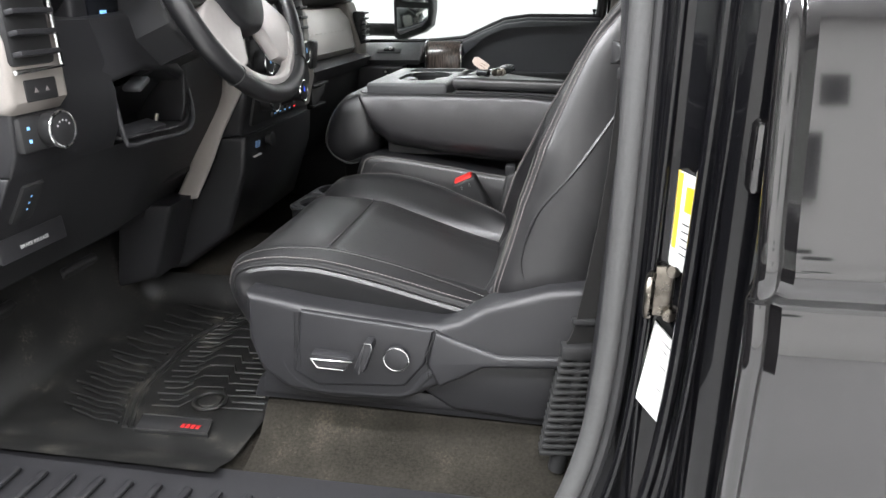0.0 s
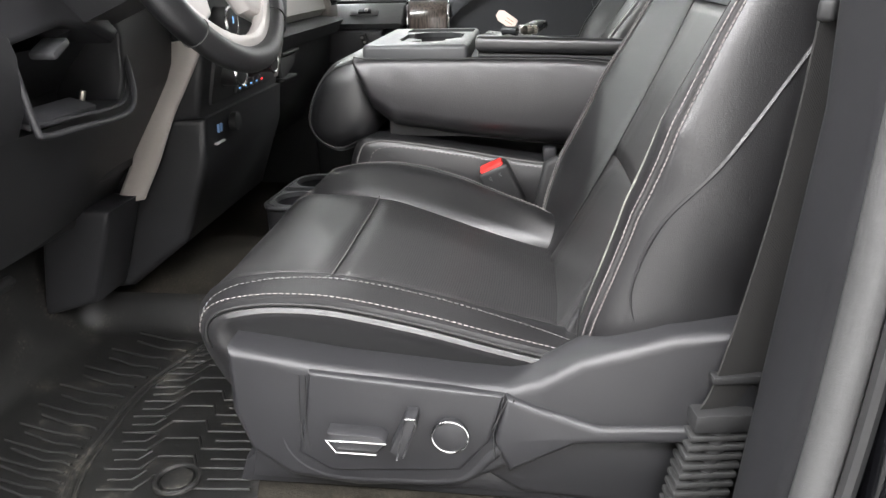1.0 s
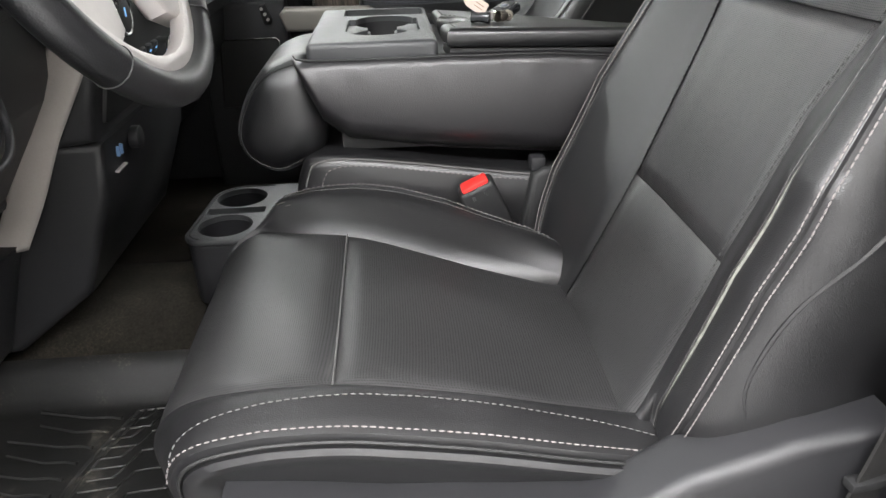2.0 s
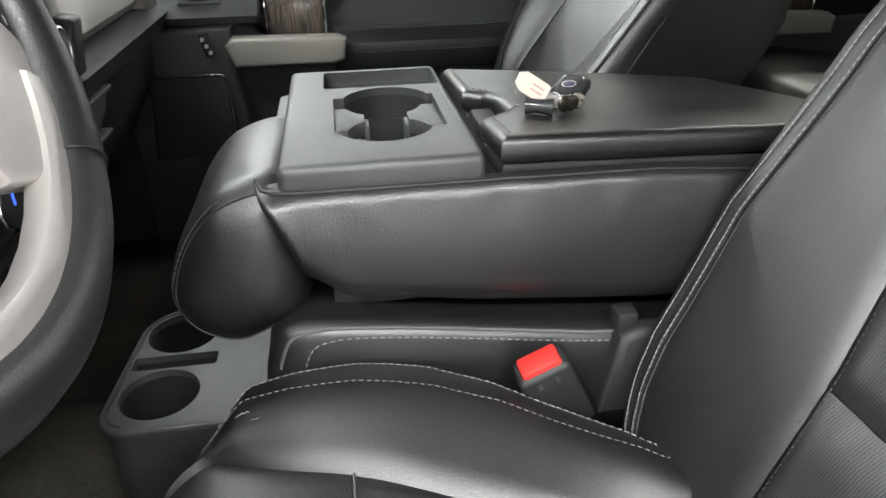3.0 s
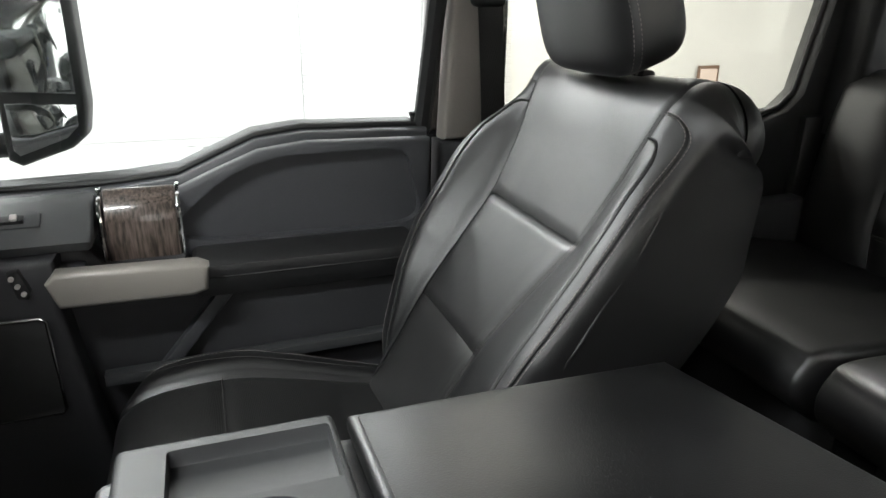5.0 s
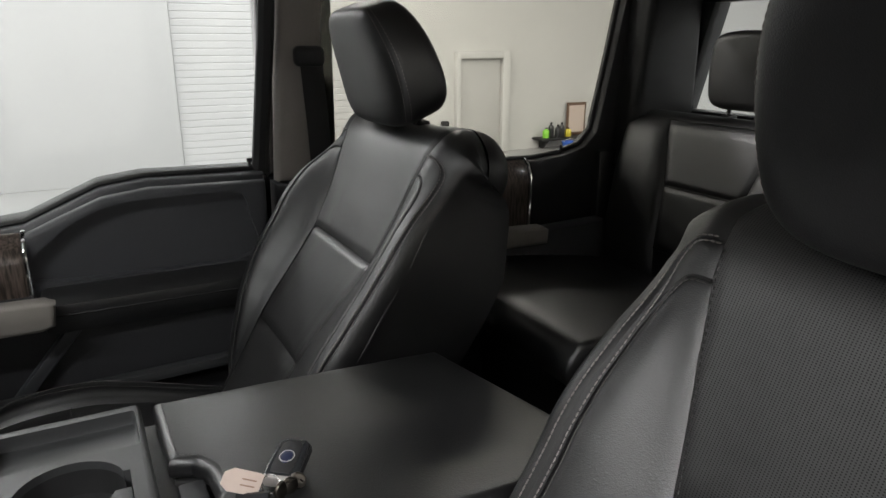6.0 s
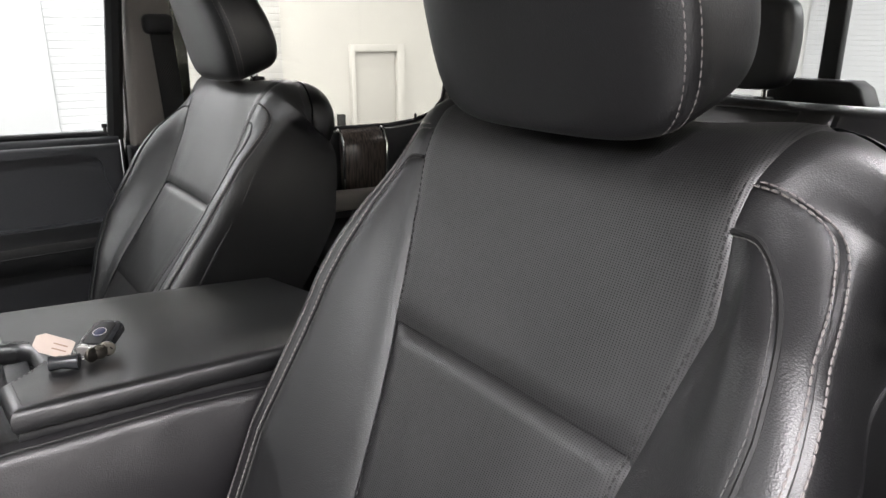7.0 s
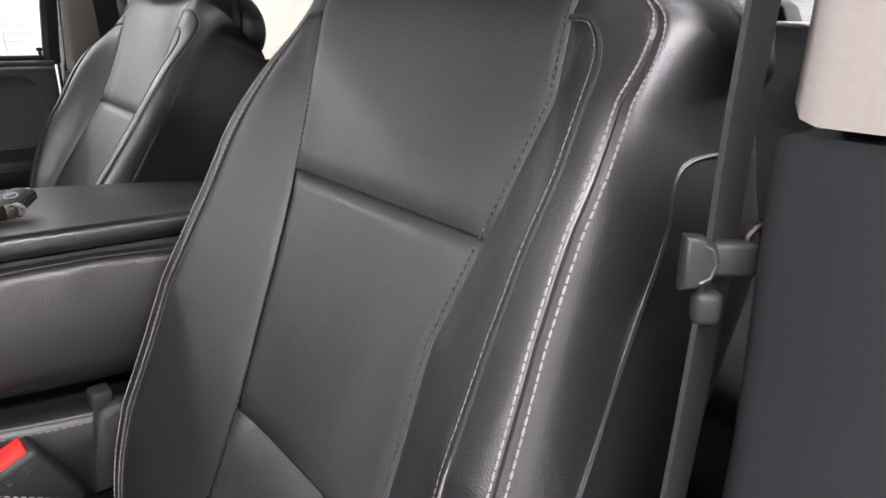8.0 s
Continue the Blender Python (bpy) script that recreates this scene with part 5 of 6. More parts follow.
def buckle():
    root = thing("belt_buckle", "black seat belt buckle with a red release button", "buckle", (-0.11, -0.215, 0.24))
    m = Matrix.Translation((-0.140, -0.243, 0.296)) @ Matrix.Rotation(radians(-25), 4, "Y") @ Matrix.Rotation(radians(8), 4, "X")
    under(part("housing", turned(box(-0.024, 0.024, -0.015, 0.015, -0.060, 0.022, 0.006, 3), m), BLACK, root), root)
    under(part("release_button", turned(box(-0.018, 0.018, -0.011, 0.011, 0.016, 0.0265, 0.003), m), RED, root, "red release button"), root)
    under(part("strap", turned(box(-0.012, 0.012, -0.005, 0.005, -0.14, -0.048, 0.003), m), BELT, root), root)
    for s in (-1, 1):
        under(part("mark", turned(box(s * 0.008 - 0.002, s * 0.008 + 0.002, -0.0150, -0.0140, 0.006, 0.014, 0), m), LETTER, root), root)


buckle()


def car_keys():
    root = thing("car_keys", "black key fobs with a cream paper tag on the console lid", "keys", (-0.11, -0.11, 0.494))
    z = 0.4975
    shift = Matrix.Translation((0.012, 0.016, -0.0035))
    small = Matrix.Translation((-0.112, -0.124, 0.494)) @ Matrix.Scale(0.84, 4) @ Matrix.Translation((0.110, 0.112, -0.494))
    gloss = mat("glossy_black_plastic", (0.02, 0.021, 0.023), 0.16, var=0.1)

    def add(name, bm, m, label=""):
        return under(part(name, turned(bm, small @ shift), m, root, label), root)

    fob = [(-0.015, -0.024), (0.015, -0.024), (0.018, -0.012), (0.017, 0.022), (0.010, 0.028), (-0.010, 0.028), (-0.017, 0.022), (-0.018, -0.012)]
    m = Matrix.Translation((-0.096, -0.102, z + 0.012)) @ Matrix.Rotation(radians(-38), 4, "Z") @ Matrix.Rotation(radians(12), 4, "X")
    f = add("fob", turned(slab(fob, "z", -0.007, 0.007, 0.004, 3), m), gloss, "glossy black key fob")
    sub(add("fob_face", turned(slab([(x * 0.62, y * 0.8) for x, y in fob], "z", 0.0065, 0.0078, 0.0005), m), BLACK), f)
    sub(add("emblem", turned(slab([(0.0058 * math.cos(2 * math.pi * k / 24), 0.001 + 0.0085 * math.sin(2 * math.pi * k / 24)) for k in range(24)], "z", 0.0075, 0.0088, 0.0003), m), mat("blue_emblem", (0.015, 0.02, 0.05), 0.3)), f)
    sub(add("emblem_rim", turned(ring((0, 0.001, 0.0086), 0.0072, 0.0005), m), SILVER), f)
    sub(add("fob_band", turned(box(-0.016, 0.016, -0.026, -0.020, -0.0065, 0.0065, 0.002), m), SILVER), f)
    add("key_head", tube([(-0.152, -0.135, z + 0.010), (-0.141, -0.140, z + 0.010), (-0.126, -0.146, z + 0.009)], lambda k: 0.009 if k < 0.4 or k > 0.6 else 0.007, 14), gloss, "small black remote")
    for k, (x, y, a) in enumerate(((-0.112, -0.137, 30), (-0.104, -0.134, 8), (-0.095, -0.130, -18))):
        add("metal_key", turned(disc((0, 0, 0), 0.0085, 0.004, "y", 24, 0.001), Matrix.Translation((x, y, z + 0.0095)) @ Matrix.Rotation(radians(a), 4, "Z")), DARK_STEEL, "metal key end")
    add("ring", turned(ring((0, 0, 0), 0.0085, 0.0010), Matrix.Translation((-0.119, -0.124, z + 0.010)) @ Matrix.Rotation(radians(50), 4, "X")), CHROME)
    tag = [(-0.010, -0.022), (0.010, -0.022), (0.0115, -0.018), (0.0115, 0.014), (0.006, 0.023), (-0.006, 0.023), (-0.0115, 0.014), (-0.0115, -0.018)]
    mt = Matrix.Translation((-0.146, -0.136, z + 0.029)) @ Matrix.Rotation(radians(100), 4, "Z") @ Matrix.Rotation(radians(34), 4, "X") @ Matrix.Rotation(radians(-80), 4, "Y") @ Matrix.Scale(0.9, 4)
    tg = add("tag", turned(slab(tag, "z", -0.0008, 0.0008, 0.0003, 1), mt), WHITE_TAG, "cream paper tag with two printed lines")
    for k in (-1, 1):
        sub(add("printed_line", turned(box(k * 0.003 - 0.0007, k * 0.003 + 0.0007, -0.015, 0.002, 0.0008, 0.0012, 0), mt), mat("faded_print", (0.3, 0.2, 0.15), 0.7)), tg)


car_keys()

# ---- rear bench ----
def bench():
    for i, (a, b) in enumerate(((0.245, 0.79), (-0.79, 0.235))):
        root = thing("rear_seat", "black leather rear bench seat" + (" with headrest" if i == 0 else ", wide part"), "car seat", (0.85, (a + b) / 2, 0.0), "rear seats")

        def add(name, bm, m, label=""):
            return under(part(name, bm, m, root, label), root)

        add("cushion", pillow([(0.505, 0.318), (0.545, 0.337), (0.72, 0.325), (1.00, 0.28), (1.04, 0.24), (0.98, 0.19), (0.61, 0.20), (0.515, 0.24), (0.49, 0.28)], "y", a, b, 80, 0.02, 0.006), LEATHER)
        add("leg_box", box(0.62, 1.04, a + 0.03, b - 0.03, 0.0, 0.21, 0.01), SHELL)
        add("backrest", pillow([(1.01, 0.215), (1.02, 0.355), (1.045, 0.505), (1.075, 0.625), (1.10, 0.660), (1.15, 0.655), (1.18, 0.555), (1.15, 0.255), (1.09, 0.195)], "y", a, b, 80, 0.03, 0.008), LEATHER)

        def face(z):
            """How far back the backrest's front lies at a height."""
            return ramp(z, [(0.215, 1.008), (0.355, 1.014), (0.505, 1.039), (0.625, 1.070), (0.655, 1.085), (0.665, 1.10)])

        def padded(z0, z1, ya, yb, puff, soft=0.10):
            """A padded panel on the backrest's front between two seams."""

            def fn(p, q):
                z = z0 + (z1 - z0) * q
                e = [min(min(t, 1 - t) / soft, 1.0) for t in (p, q)]
                lift = math.sqrt(max(1 - (1 - e[0]) ** 2, 0)) * math.sqrt(max(1 - (1 - e[1]) ** 2, 0))
                return Vector((face(z) - 0.006 - puff * lift, ya(z) + (yb(z) - ya(z)) * p, z + 0.3 * puff * lift))

            return grid(fn, 24, 20)

        for s, a1, b1 in (((0.485, 0.262, 0.775),) if i == 0 else ((-0.50, -0.775, -0.215), (0.01, -0.205, 0.222))):
            def half(z):
                return ramp(z, [(0.255, 0.098), (0.355, 0.108), (0.50, 0.114), (0.655, 0.155)])

            for z0, z1 in ((0.265, 0.350), (0.350, 0.500), (0.500, 0.652)):
                add("back_panel", padded(z0, z1, lambda z: s - half(z), lambda z: s + half(z), 0.006), LEATHER)
                add("seam", tube([(face(z1) - 0.007, s + half(z1) * (k / 6 - 1), z1 + 0.001) for k in range(13)], 0.002, 6), BLACK)
            add("back_bolster", padded(0.265, 0.652, lambda z: a1, lambda z: s - half(z), 0.018, 0.3), LEATHER)
            add("back_bolster", padded(0.265, 0.652, lambda z: s + half(z), lambda z: b1, 0.018, 0.3), LEATHER)
            add("headrest", pillow([(s - 0.080, 0.692), (s - 0.096, 0.75), (s - 0.092, 0.822), (s - 0.070, 0.850), (s, 0.858), (s + 0.070, 0.850), (s + 0.092, 0.822), (s + 0.096, 0.75), (s + 0.080, 0.692), (s, 0.683)], "x", 1.11, 1.175, 60, 0.02, 0.004), LEATHER)
            for t in (-1, 1):
                add("headrest_post", tube([(1.145, s + t * 0.045, 0.645), (1.145, s + t * 0.045, 0.72)], 0.006, 10), CHROME)
                add("post_collar", box(1.13, 1.16, s + t * 0.045 - 0.014, s + t * 0.045 + 0.014, 0.655, 0.669, 0.004), BLACK)
    return


bench()

# ---- driver side: door opening, sill, pillar and rear door ----
cab("sill_step", slab([(-0.98, -0.20), (-0.80, -0.20), (-0.80, -0.012), (-0.86, -0.020), (-0.98, -0.045)], "x", -1.0, 0.22, 0.008, 3), PLASTIC)


def scuff_plate():
    root = thing("scuff_plate", "ribbed black plastic door sill plate", "sill plate", (-0.3, -0.86, 0.0))
    plate = under(part("plate", slab([(-0.93, -0.022), (-0.93, -0.034), (-0.77, -0.006), (-0.77, 0.010), (-0.80, 0.006)], "x", -0.92, 0.06, 0.004), PLASTIC, root), root)
    for k in range(19):
        x = -0.86 + 0.045 * k
        bm = turned(box(-0.006, 0.006, -0.038, 0.038, -0.003, 0.004, 0.003), Matrix.Translation((x, -0.850, 0.0)) @ Matrix.Rotation(radians(12), 4, "X") @ Matrix.Rotation(radians(-12), 4, "Z"))
        sub(part("rib", bm, PLASTIC, root), plate)


scuff_plate()
jam = [(p.x, p.y) for p in curve([(0.112, -0.80, 0), (0.117, -0.845, 0), (0.128, -0.876, 0), (0.150, -0.886, 0), (0.166, -0.898, 0), (0.171, -0.922, 0), (0.19, -0.936, 0), (0.22, -0.938, 0)], 36)] + [(0.30, -0.938), (0.30, -0.765), (0.112, -0.765)]
cab("door_jamb", slab(jam, "z", -0.25, 1.05, 0.0), JAMB, "glossy black door jamb")
cab("upper_pillar_trim", slab([(0.088, 0.648), (0.27, 0.648), (0.30, 1.08), (0.11, 1.08)], "y", -0.835, -0.752, 0.014, 3), PILLAR, "taupe pillar trim")
cab("lower_pillar_trim", slab([(0.075, -0.01), (0.31, -0.01), (0.275, 0.644), (0.092, 0.644), (0.100, 0.50)], "y", -0.835, -0.745, 0.014, 3), PLASTIC)
seal = curve([(0.112, -0.838, 1.05), (0.108, -0.845, 0.75), (0.106, -0.85, 0.50), (0.100, -0.855, 0.30), (0.084, -0.862, 0.17), (0.045, -0.882, 0.07), (-0.02, -0.912, 0.012), (-0.15, -0.938, -0.018), (-0.9, -0.945, -0.03)], 80)
cab("door_seal", tube(seal, 0.013, 10), SEAL, "grey rubber door seal")
for dx, dy, dz, r, last in ((0.030, -0.034, -0.012, 0.0050, 62), (0.064, -0.058, -0.020, 0.0070, 66), (0.076, -0.076, -0.024, 0.0045, 66)):
    cab("jamb_ridge", tube([p + Vector((dx * (1 - 0.35 * k / 80), dy, dz * k / 30)) for k, p in enumerate(seal[:last])], r, 10), JAMB)
cab("seal_lip", tube([p + Vector((0.014, -0.012, -0.006)) for p in seal[:52]], 0.006, 8), BLACK)


def striker():
    root = thing("door_striker", "bare steel door striker on the black jamb", "striker", (0.145, -0.885, 0.385))
    under(part("base_plate", turned(box(-0.003, 0.003, -0.013, 0.013, -0.026, 0.026, 0.003), Matrix.Translation((0.140, -0.886, 0.375)) @ Matrix.Rotation(radians(85), 4, "Z")), DARK_STEEL, root), root)
    under(part("loop", tube([(0.132, -0.885, 0.392), (0.128, -0.905, 0.392), (0.127, -0.911, 0.385), (0.127, -0.911, 0.366), (0.128, -0.905, 0.358), (0.132, -0.885, 0.358)], 0.0045, 10), DARK_STEEL, root), root)
    for z in (0.398, 0.352):
        under(part("bolt", disc((0.150, -0.890, z), 0.007, 0.008, "y", 8, 0.001), DARK_STEEL, root), root)


striker()


def jamb_label(corners, yellow):
    """A sticker on the flat of the jamb, given by its four corners in x and z."""
    root = thing("door_label", "white sticker with yellow stripe on the door jamb" if yellow else "pale printed sticker on the door jamb", "label", (0.15, -0.886, corners[2][1]))
    tl, tr, br, bl = [Vector(c) for c in corners]

    def spot(a, b):
        p = tl.lerp(tr, a).lerp(bl.lerp(br, a), b)
        return (p.x, p.y)

    def lab(name, a0, a1, b0, b1, y, m):
        return under(part(name, slab([spot(a0, b0), spot(a1, b0), spot(a1, b1), spot(a0, b1)], "y", -0.894 - y, -0.885, 0), m, root, smooth=False), root)

    sheet = lab("sheet", 0, 1, 0, 1, 0.0, LABEL_WHITE)
    if yellow:
        sub(lab("stripe", 0.0, 0.16, 0.0, 0.8, 0.0006, LABEL_YELLOW), sheet)
        sub(lab("patch", 0.32, 0.75, 0.12, 0.38, 0.0006, LABEL_YELLOW), sheet)
        for k in range(5):
            sub(lab("print_line", 0.3, 0.9, 0.5 + 0.08 * k, 0.515 + 0.08 * k, 0.0004, SEAL), sheet)
    else:
        for k in range(9):
            sub(lab("print_line", 0.12, 0.88 - 0.1 * (k % 3), 0.1 + 0.09 * k, 0.112 + 0.09 * k, 0.0004, STITCH), sheet)


jamb_label([(0.146, 0.494), (0.169, 0.486), (0.166, 0.392), (0.145, 0.406)], True)
jamb_label([(0.139, 0.343), (0.158, 0.323), (0.149, 0.233), (0.126, 0.260)], False)


def driver_rear_door():
    root = thing("rear_driver_door", "closed glossy black rear driver-side door", "car door", (0.6, -0.97, GROUND + 0.6))
    pts = [(0.965, -0.30), (1.000, -0.05), (1.008, 0.20), (1.012, 0.33), (1.014, 0.375), (1.008, 0.405), (1.006, 0.418), (1.016, 0.430), (1.021, 0.447), (1.015, 0.468), (1.004, 0.52), (0.985, 0.62), (0.97, 0.66)]
    prof = curve([(y, z, 0) for y, z in pts], 160)

    def skin(s, t):
        p = prof[min(int(t * 159 + 0.5), 159)]
        x = 0.195 + 0.95 * s
        return Vector((x, -p.x + 0.02 * max(0, 1 - s * 40) ** 2, p.y))

    bm = grid(skin, 50, 160)
    under(part("skin", bm, PAINT, root), root)
    edge = [(0.200, -p.x + 0.016, p.y) for p in prof]
    under(part("edge", tube(edge, 0.010, 10), PAINT, root), root)
    under(part("inner_frame", box(0.215, 1.10, -0.95, -0.82, -0.25, 0.60, 0.02), PAINT, root), root)
    under(part("edge_seal", tube([(0.212, -0.945, 0.0), (0.215, -0.948, 0.3), (0.218, -0.94, 0.62)], 0.012, 8), RUBBER, root), root)
    under(part("window_frame", tube([(0.235, -0.93, 0.62), (0.25, -0.86, 0.88), (0.26, -0.80, 1.08)], 0.025, 10), PAINT, root), root)
    for z in (0.10, 0.52):
        under(part("hinge", box(0.190, 0.215, -0.955, -0.93, z - 0.03, z + 0.03, 0.006), PAINT, root), root)
    under(part("window_pane", slab([(0.23, 0.62), (1.10, 0.62), (1.05, 1.06), (0.27, 1.06)], "y", -0.905, -0.900, 0), TINTED, root, "tinted raised window"), root)
    under(part("inner_panel", box(0.33, 1.10, -0.815, -0.78, -0.05, 0.60, 0.02), PLASTIC, root), root)


driver_rear_door()
db = belt("seat_belt", [(0.13, -0.735, 0.95), (0.118, -0.724, 0.68), (0.120, -0.720, 0.56), (0.112, -0.717, 0.42), (0.090, -0.714, 0.26), (0.075, -0.713, 0.215)], (0.965, 0.26, 0), 0.047, "charcoal seat belt hanging beside the driver seat")


def belt_parts():
    def add(name, bm, m, label=""):
        return under(part(name, bm, m, db, label), db)

    at = Matrix.Translation((0.096, -0.724, 0.584)) @ Matrix(((0.78, 0.62, 0, 0), (-0.62, 0.78, 0, 0), (0, 0, 1, 0), (0, 0, 0, 1)))
    half = [(-0.008, -0.0125), (0.0, -0.012), (0.006, -0.0085), (0.0085, 0.0), (0.006, 0.0085), (0.0, 0.012), (-0.008, 0.0125)]
    tongue = add("tongue", turned(slab(half, "y", -0.005, 0.004, 0.003, 3), at), BLACK, "black belt tongue")
    sub(add("tongue_rim", turned(tube([(x * 0.72, -0.0050, z * 0.72) for x, z in half[1:-1]], 0.0009, 6), at), GREY_PLASTIC), tongue)
    sub(add("tongue_grip", turned(box(0.004, 0.026, -0.003, 0.006, -0.007, 0.009, 0.003, 3), at), BLACK), tongue)
    sub(add("tongue_blade", turned(ring((0.030, 0.002, 0.001), 0.0085, 0.0022, "y", 28), at @ Matrix.Rotation(radians(-14), 4, "Y")), DARK_STEEL), tongue)
    sub(add("tongue_slot", turned(box(0.000, 0.013, -0.004, 0.006, -0.030, -0.014, 0.004, 3), at), BLACK), tongue)
    add("stop_button", disc((0.104, -0.726, 0.560), 0.0035, 0.008, "y", 16, 0.002), BLACK)
    add("clip", turned(box(-0.026, 0.026, -0.006, 0.006, -0.004, 0.004, 0.002), Matrix.Translation((0.088, -0.715, 0.256)) @ Matrix.Rotation(radians(8), 4, "Z")), BLACK)
    add("boot_top", turned(box(-0.028, 0.028, -0.014, 0.014, -0.012, 0.008, 0.004), Matrix.Translation((0.077, -0.714, 0.216)) @ Matrix.Rotation(radians(8), 4, "Z")), BLACK)
    core = add("boot_core", tube([(0.077, -0.714, 0.21), (0.052, -0.718, 0.03)], 0.012, 10), BLACK)
    for k in range(14):
        f = k / 13
        sub(add("boot_rib", turned(box(-0.027, 0.027, -0.013, 0.013, -0.0032, 0.0032, 0.002), Matrix.Translation((0.074 - 0.02 * f, -0.714 - 0.004 * f, 0.198 - 0.135 * f)) @ Matrix.Rotation(radians(8), 4, "Z")), RUBBER), core)


belt_parts()

def open_door():
    """The driver's door, swung wide open."""
    root = thing("driver_door", "open black driver door with raised clear window", "car door", (-0.97, -0.94, 0.1))
    m = Matrix.Translation((-0.97, -0.94, 0.0)) @ Matrix.Rotation(radians(-66), 4, "Z")

    def add(name, bm, mt, label=""):
        return under(part(name, turned(bm, m), mt, root, label), root)

    low = [(0.02, -0.28), (1.05, -0.28), (1.08, 0.20), (1.08, 0.56), (0.70, 0.56), (0.58, 0.50), (0.02, 0.49)]
    add("skin", slab(low, "y", -0.055, -0.015, 0.012, 3), PAINT)
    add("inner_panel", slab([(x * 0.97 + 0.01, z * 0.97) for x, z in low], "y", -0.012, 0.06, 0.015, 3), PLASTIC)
    add("armrest", slab([(0.28, 0.36), (0.98, 0.36), (0.98, 0.42), (0.28, 0.42)], "y", 0.055, 0.13, 0.015, 3), LEATHER)
    add("window_frame", tube([(0.05, -0.02, 0.50), (0.40, 0.03, 0.86), (0.55, 0.06, 1.02), (1.0, 0.07, 1.05), (1.06, 0.0, 0.56)], 0.020, 8), PAINT)
    add("window_pane", slab([(0.06, 0.50), (0.58, 0.50), (0.70, 0.56), (1.05, 0.56), (1.0, 1.04), (0.55, 1.01)], "y", 0.0, 0.005, 0), GLASS, "clear raised window")


open_door()

# ---- driver floor ----
def floor_liner():
    root = thing("floor_mat", "black moulded rubber floor liner with a tread pattern", "floor mat", (-0.65, -0.52, 0.0))

    def base(s, t):
        x = -0.98 + 0.56 * s
        y = -0.795 + 0.60 * t
        e = min(t, (1 - t)) * 0.60
        z = 0.006 + 0.055 * (1 - smoothstep(0.0, 0.06, e)) * (0.3 if t < 0.5 else 1.0)
        z += 0.30 * (1 - smoothstep(0.0, 0.30, s)) ** 2
        return Vector((x + (0.02 * t if s > 0.9 else 0), y, z))

    liner = under(part("liner", grid(base, 60, 60), LINER, root), root)

    def groove(pts, r=0.004):
        sub(part("tread_rib", tube(pts, r, 6, flat=0.8), LINER, root), liner)

    def bend(f):
        """The curved groove that parts the two tread fields; f runs from the sill inwards."""
        return catmull([(-0.626, -0.696, 0.008), (-0.660, -0.616, 0.008), (-0.673, -0.527, 0.008), (-0.673, -0.400, 0.008), (-0.630, -0.262, 0.008)], f)

    groove([bend(k / 29) for k in range(30)], 0.005)
    groove([bend(k / 29) + Vector((0.012, 0, 0)) for k in range(30)], 0.003)
    for k in range(20):
        p = bend((k + 0.5) / 20)
        q = p + Vector((-0.03, 0.006, 0.0))
        groove([p + Vector((-0.012, 0, 0)), q, q + Vector((-0.025, 0.0, 0.0)), q + Vector((-0.075 - 0.02 * (k % 2), 0.012, 0.006))], 0.0030)
    for k in range(11):
        y = -0.632 + 0.037 * k
        x = bend((k + 1.0) / 12.5).x + 0.02
        groove([(x, y, 0.008), (x + 0.045, y + 0.004, 0.008), (x + 0.058, y + 0.030, 0.008), (x + 0.105, y + 0.034, 0.008), (x + 0.118, y + 0.012, 0.008), (x + 0.190, y + 0.016, 0.008)], 0.0026)
        groove([(x + 0.004, y + 0.018, 0.008), (x + 0.034, y + 0.021, 0.008), (x + 0.044, y + 0.038, 0.008)], 0.0022)
        groove([(x + 0.130, y + 0.030, 0.008), (x + 0.185, y + 0.033, 0.008)], 0.0022)
    under(part("anchor", disc((-0.522, -0.613, 0.010), 0.020, 0.012, "z", 40, 0.003), LINER, root), root)
    under(part("anchor_ring", ring((-0.522, -0.613, 0.014), 0.026, 0.0035), LINER, root), root)
    plate = under(part("badge", slab([(-0.602, -0.706), (-0.480, -0.701), (-0.491, -0.664), (-0.611, -0.666)], "z", 0.006, 0.014, 0.002), BLACK, root, "black badge plate"), root)
    sub(part("badge_rim", tube([(-0.602, -0.706, 0.014), (-0.480, -0.701, 0.014), (-0.491, -0.664, 0.014), (-0.611, -0.666, 0.014)], 0.0018, 6, closed=True), LINER, root), plate)
    for k in range(4):
        sub(part("badge_mark", box(-0.532 + 0.0085 * k, -0.5255 + 0.0085 * k, -0.692, -0.682, 0.014, 0.0148, 0.0003), mat("dull_red", (0.40, 0.014, 0.014), 0.5), root, "red mark on the badge"), plate)


floor_liner()


def pedal(name, x, y, z, w, h, label):
    root = thing(name, label, "pedal", (x, y, z))
    m = Matrix.Translation((x, y, z)) @ Matrix.Rotation(radians(-50), 4, "Y")
    pad = under(part("pad", turned(box(-h / 2, h / 2, -w / 2, w / 2, -0.012, 0.006, 0.006, 3), m), RUBBER, root), root)
    for k in range(4):
        yy = -w / 2 + w * (k + 0.5) / 4
        sub(part("rib", turned(box(-h * 0.4, h * 0.4, yy - 0.004, yy + 0.004, 0.004, 0.011, 0.002), m), RUBBER, root), pad)
    under(part("arm", tube([(x - 0.01, y, z), (x - 0.10, y + 0.01, z + 0.10), (x - 0.12, y + 0.01, z + 0.28)], 0.010, 8), BLACK, root), root)


pedal("brake_pedal", -0.93, -0.38, 0.13, 0.10, 0.06, "black rubber-faced brake pedal")
pedal("parking_brake_pedal", -0.92, -0.60, 0.13, 0.07, 0.06, "black rubber-faced parking brake pedal")

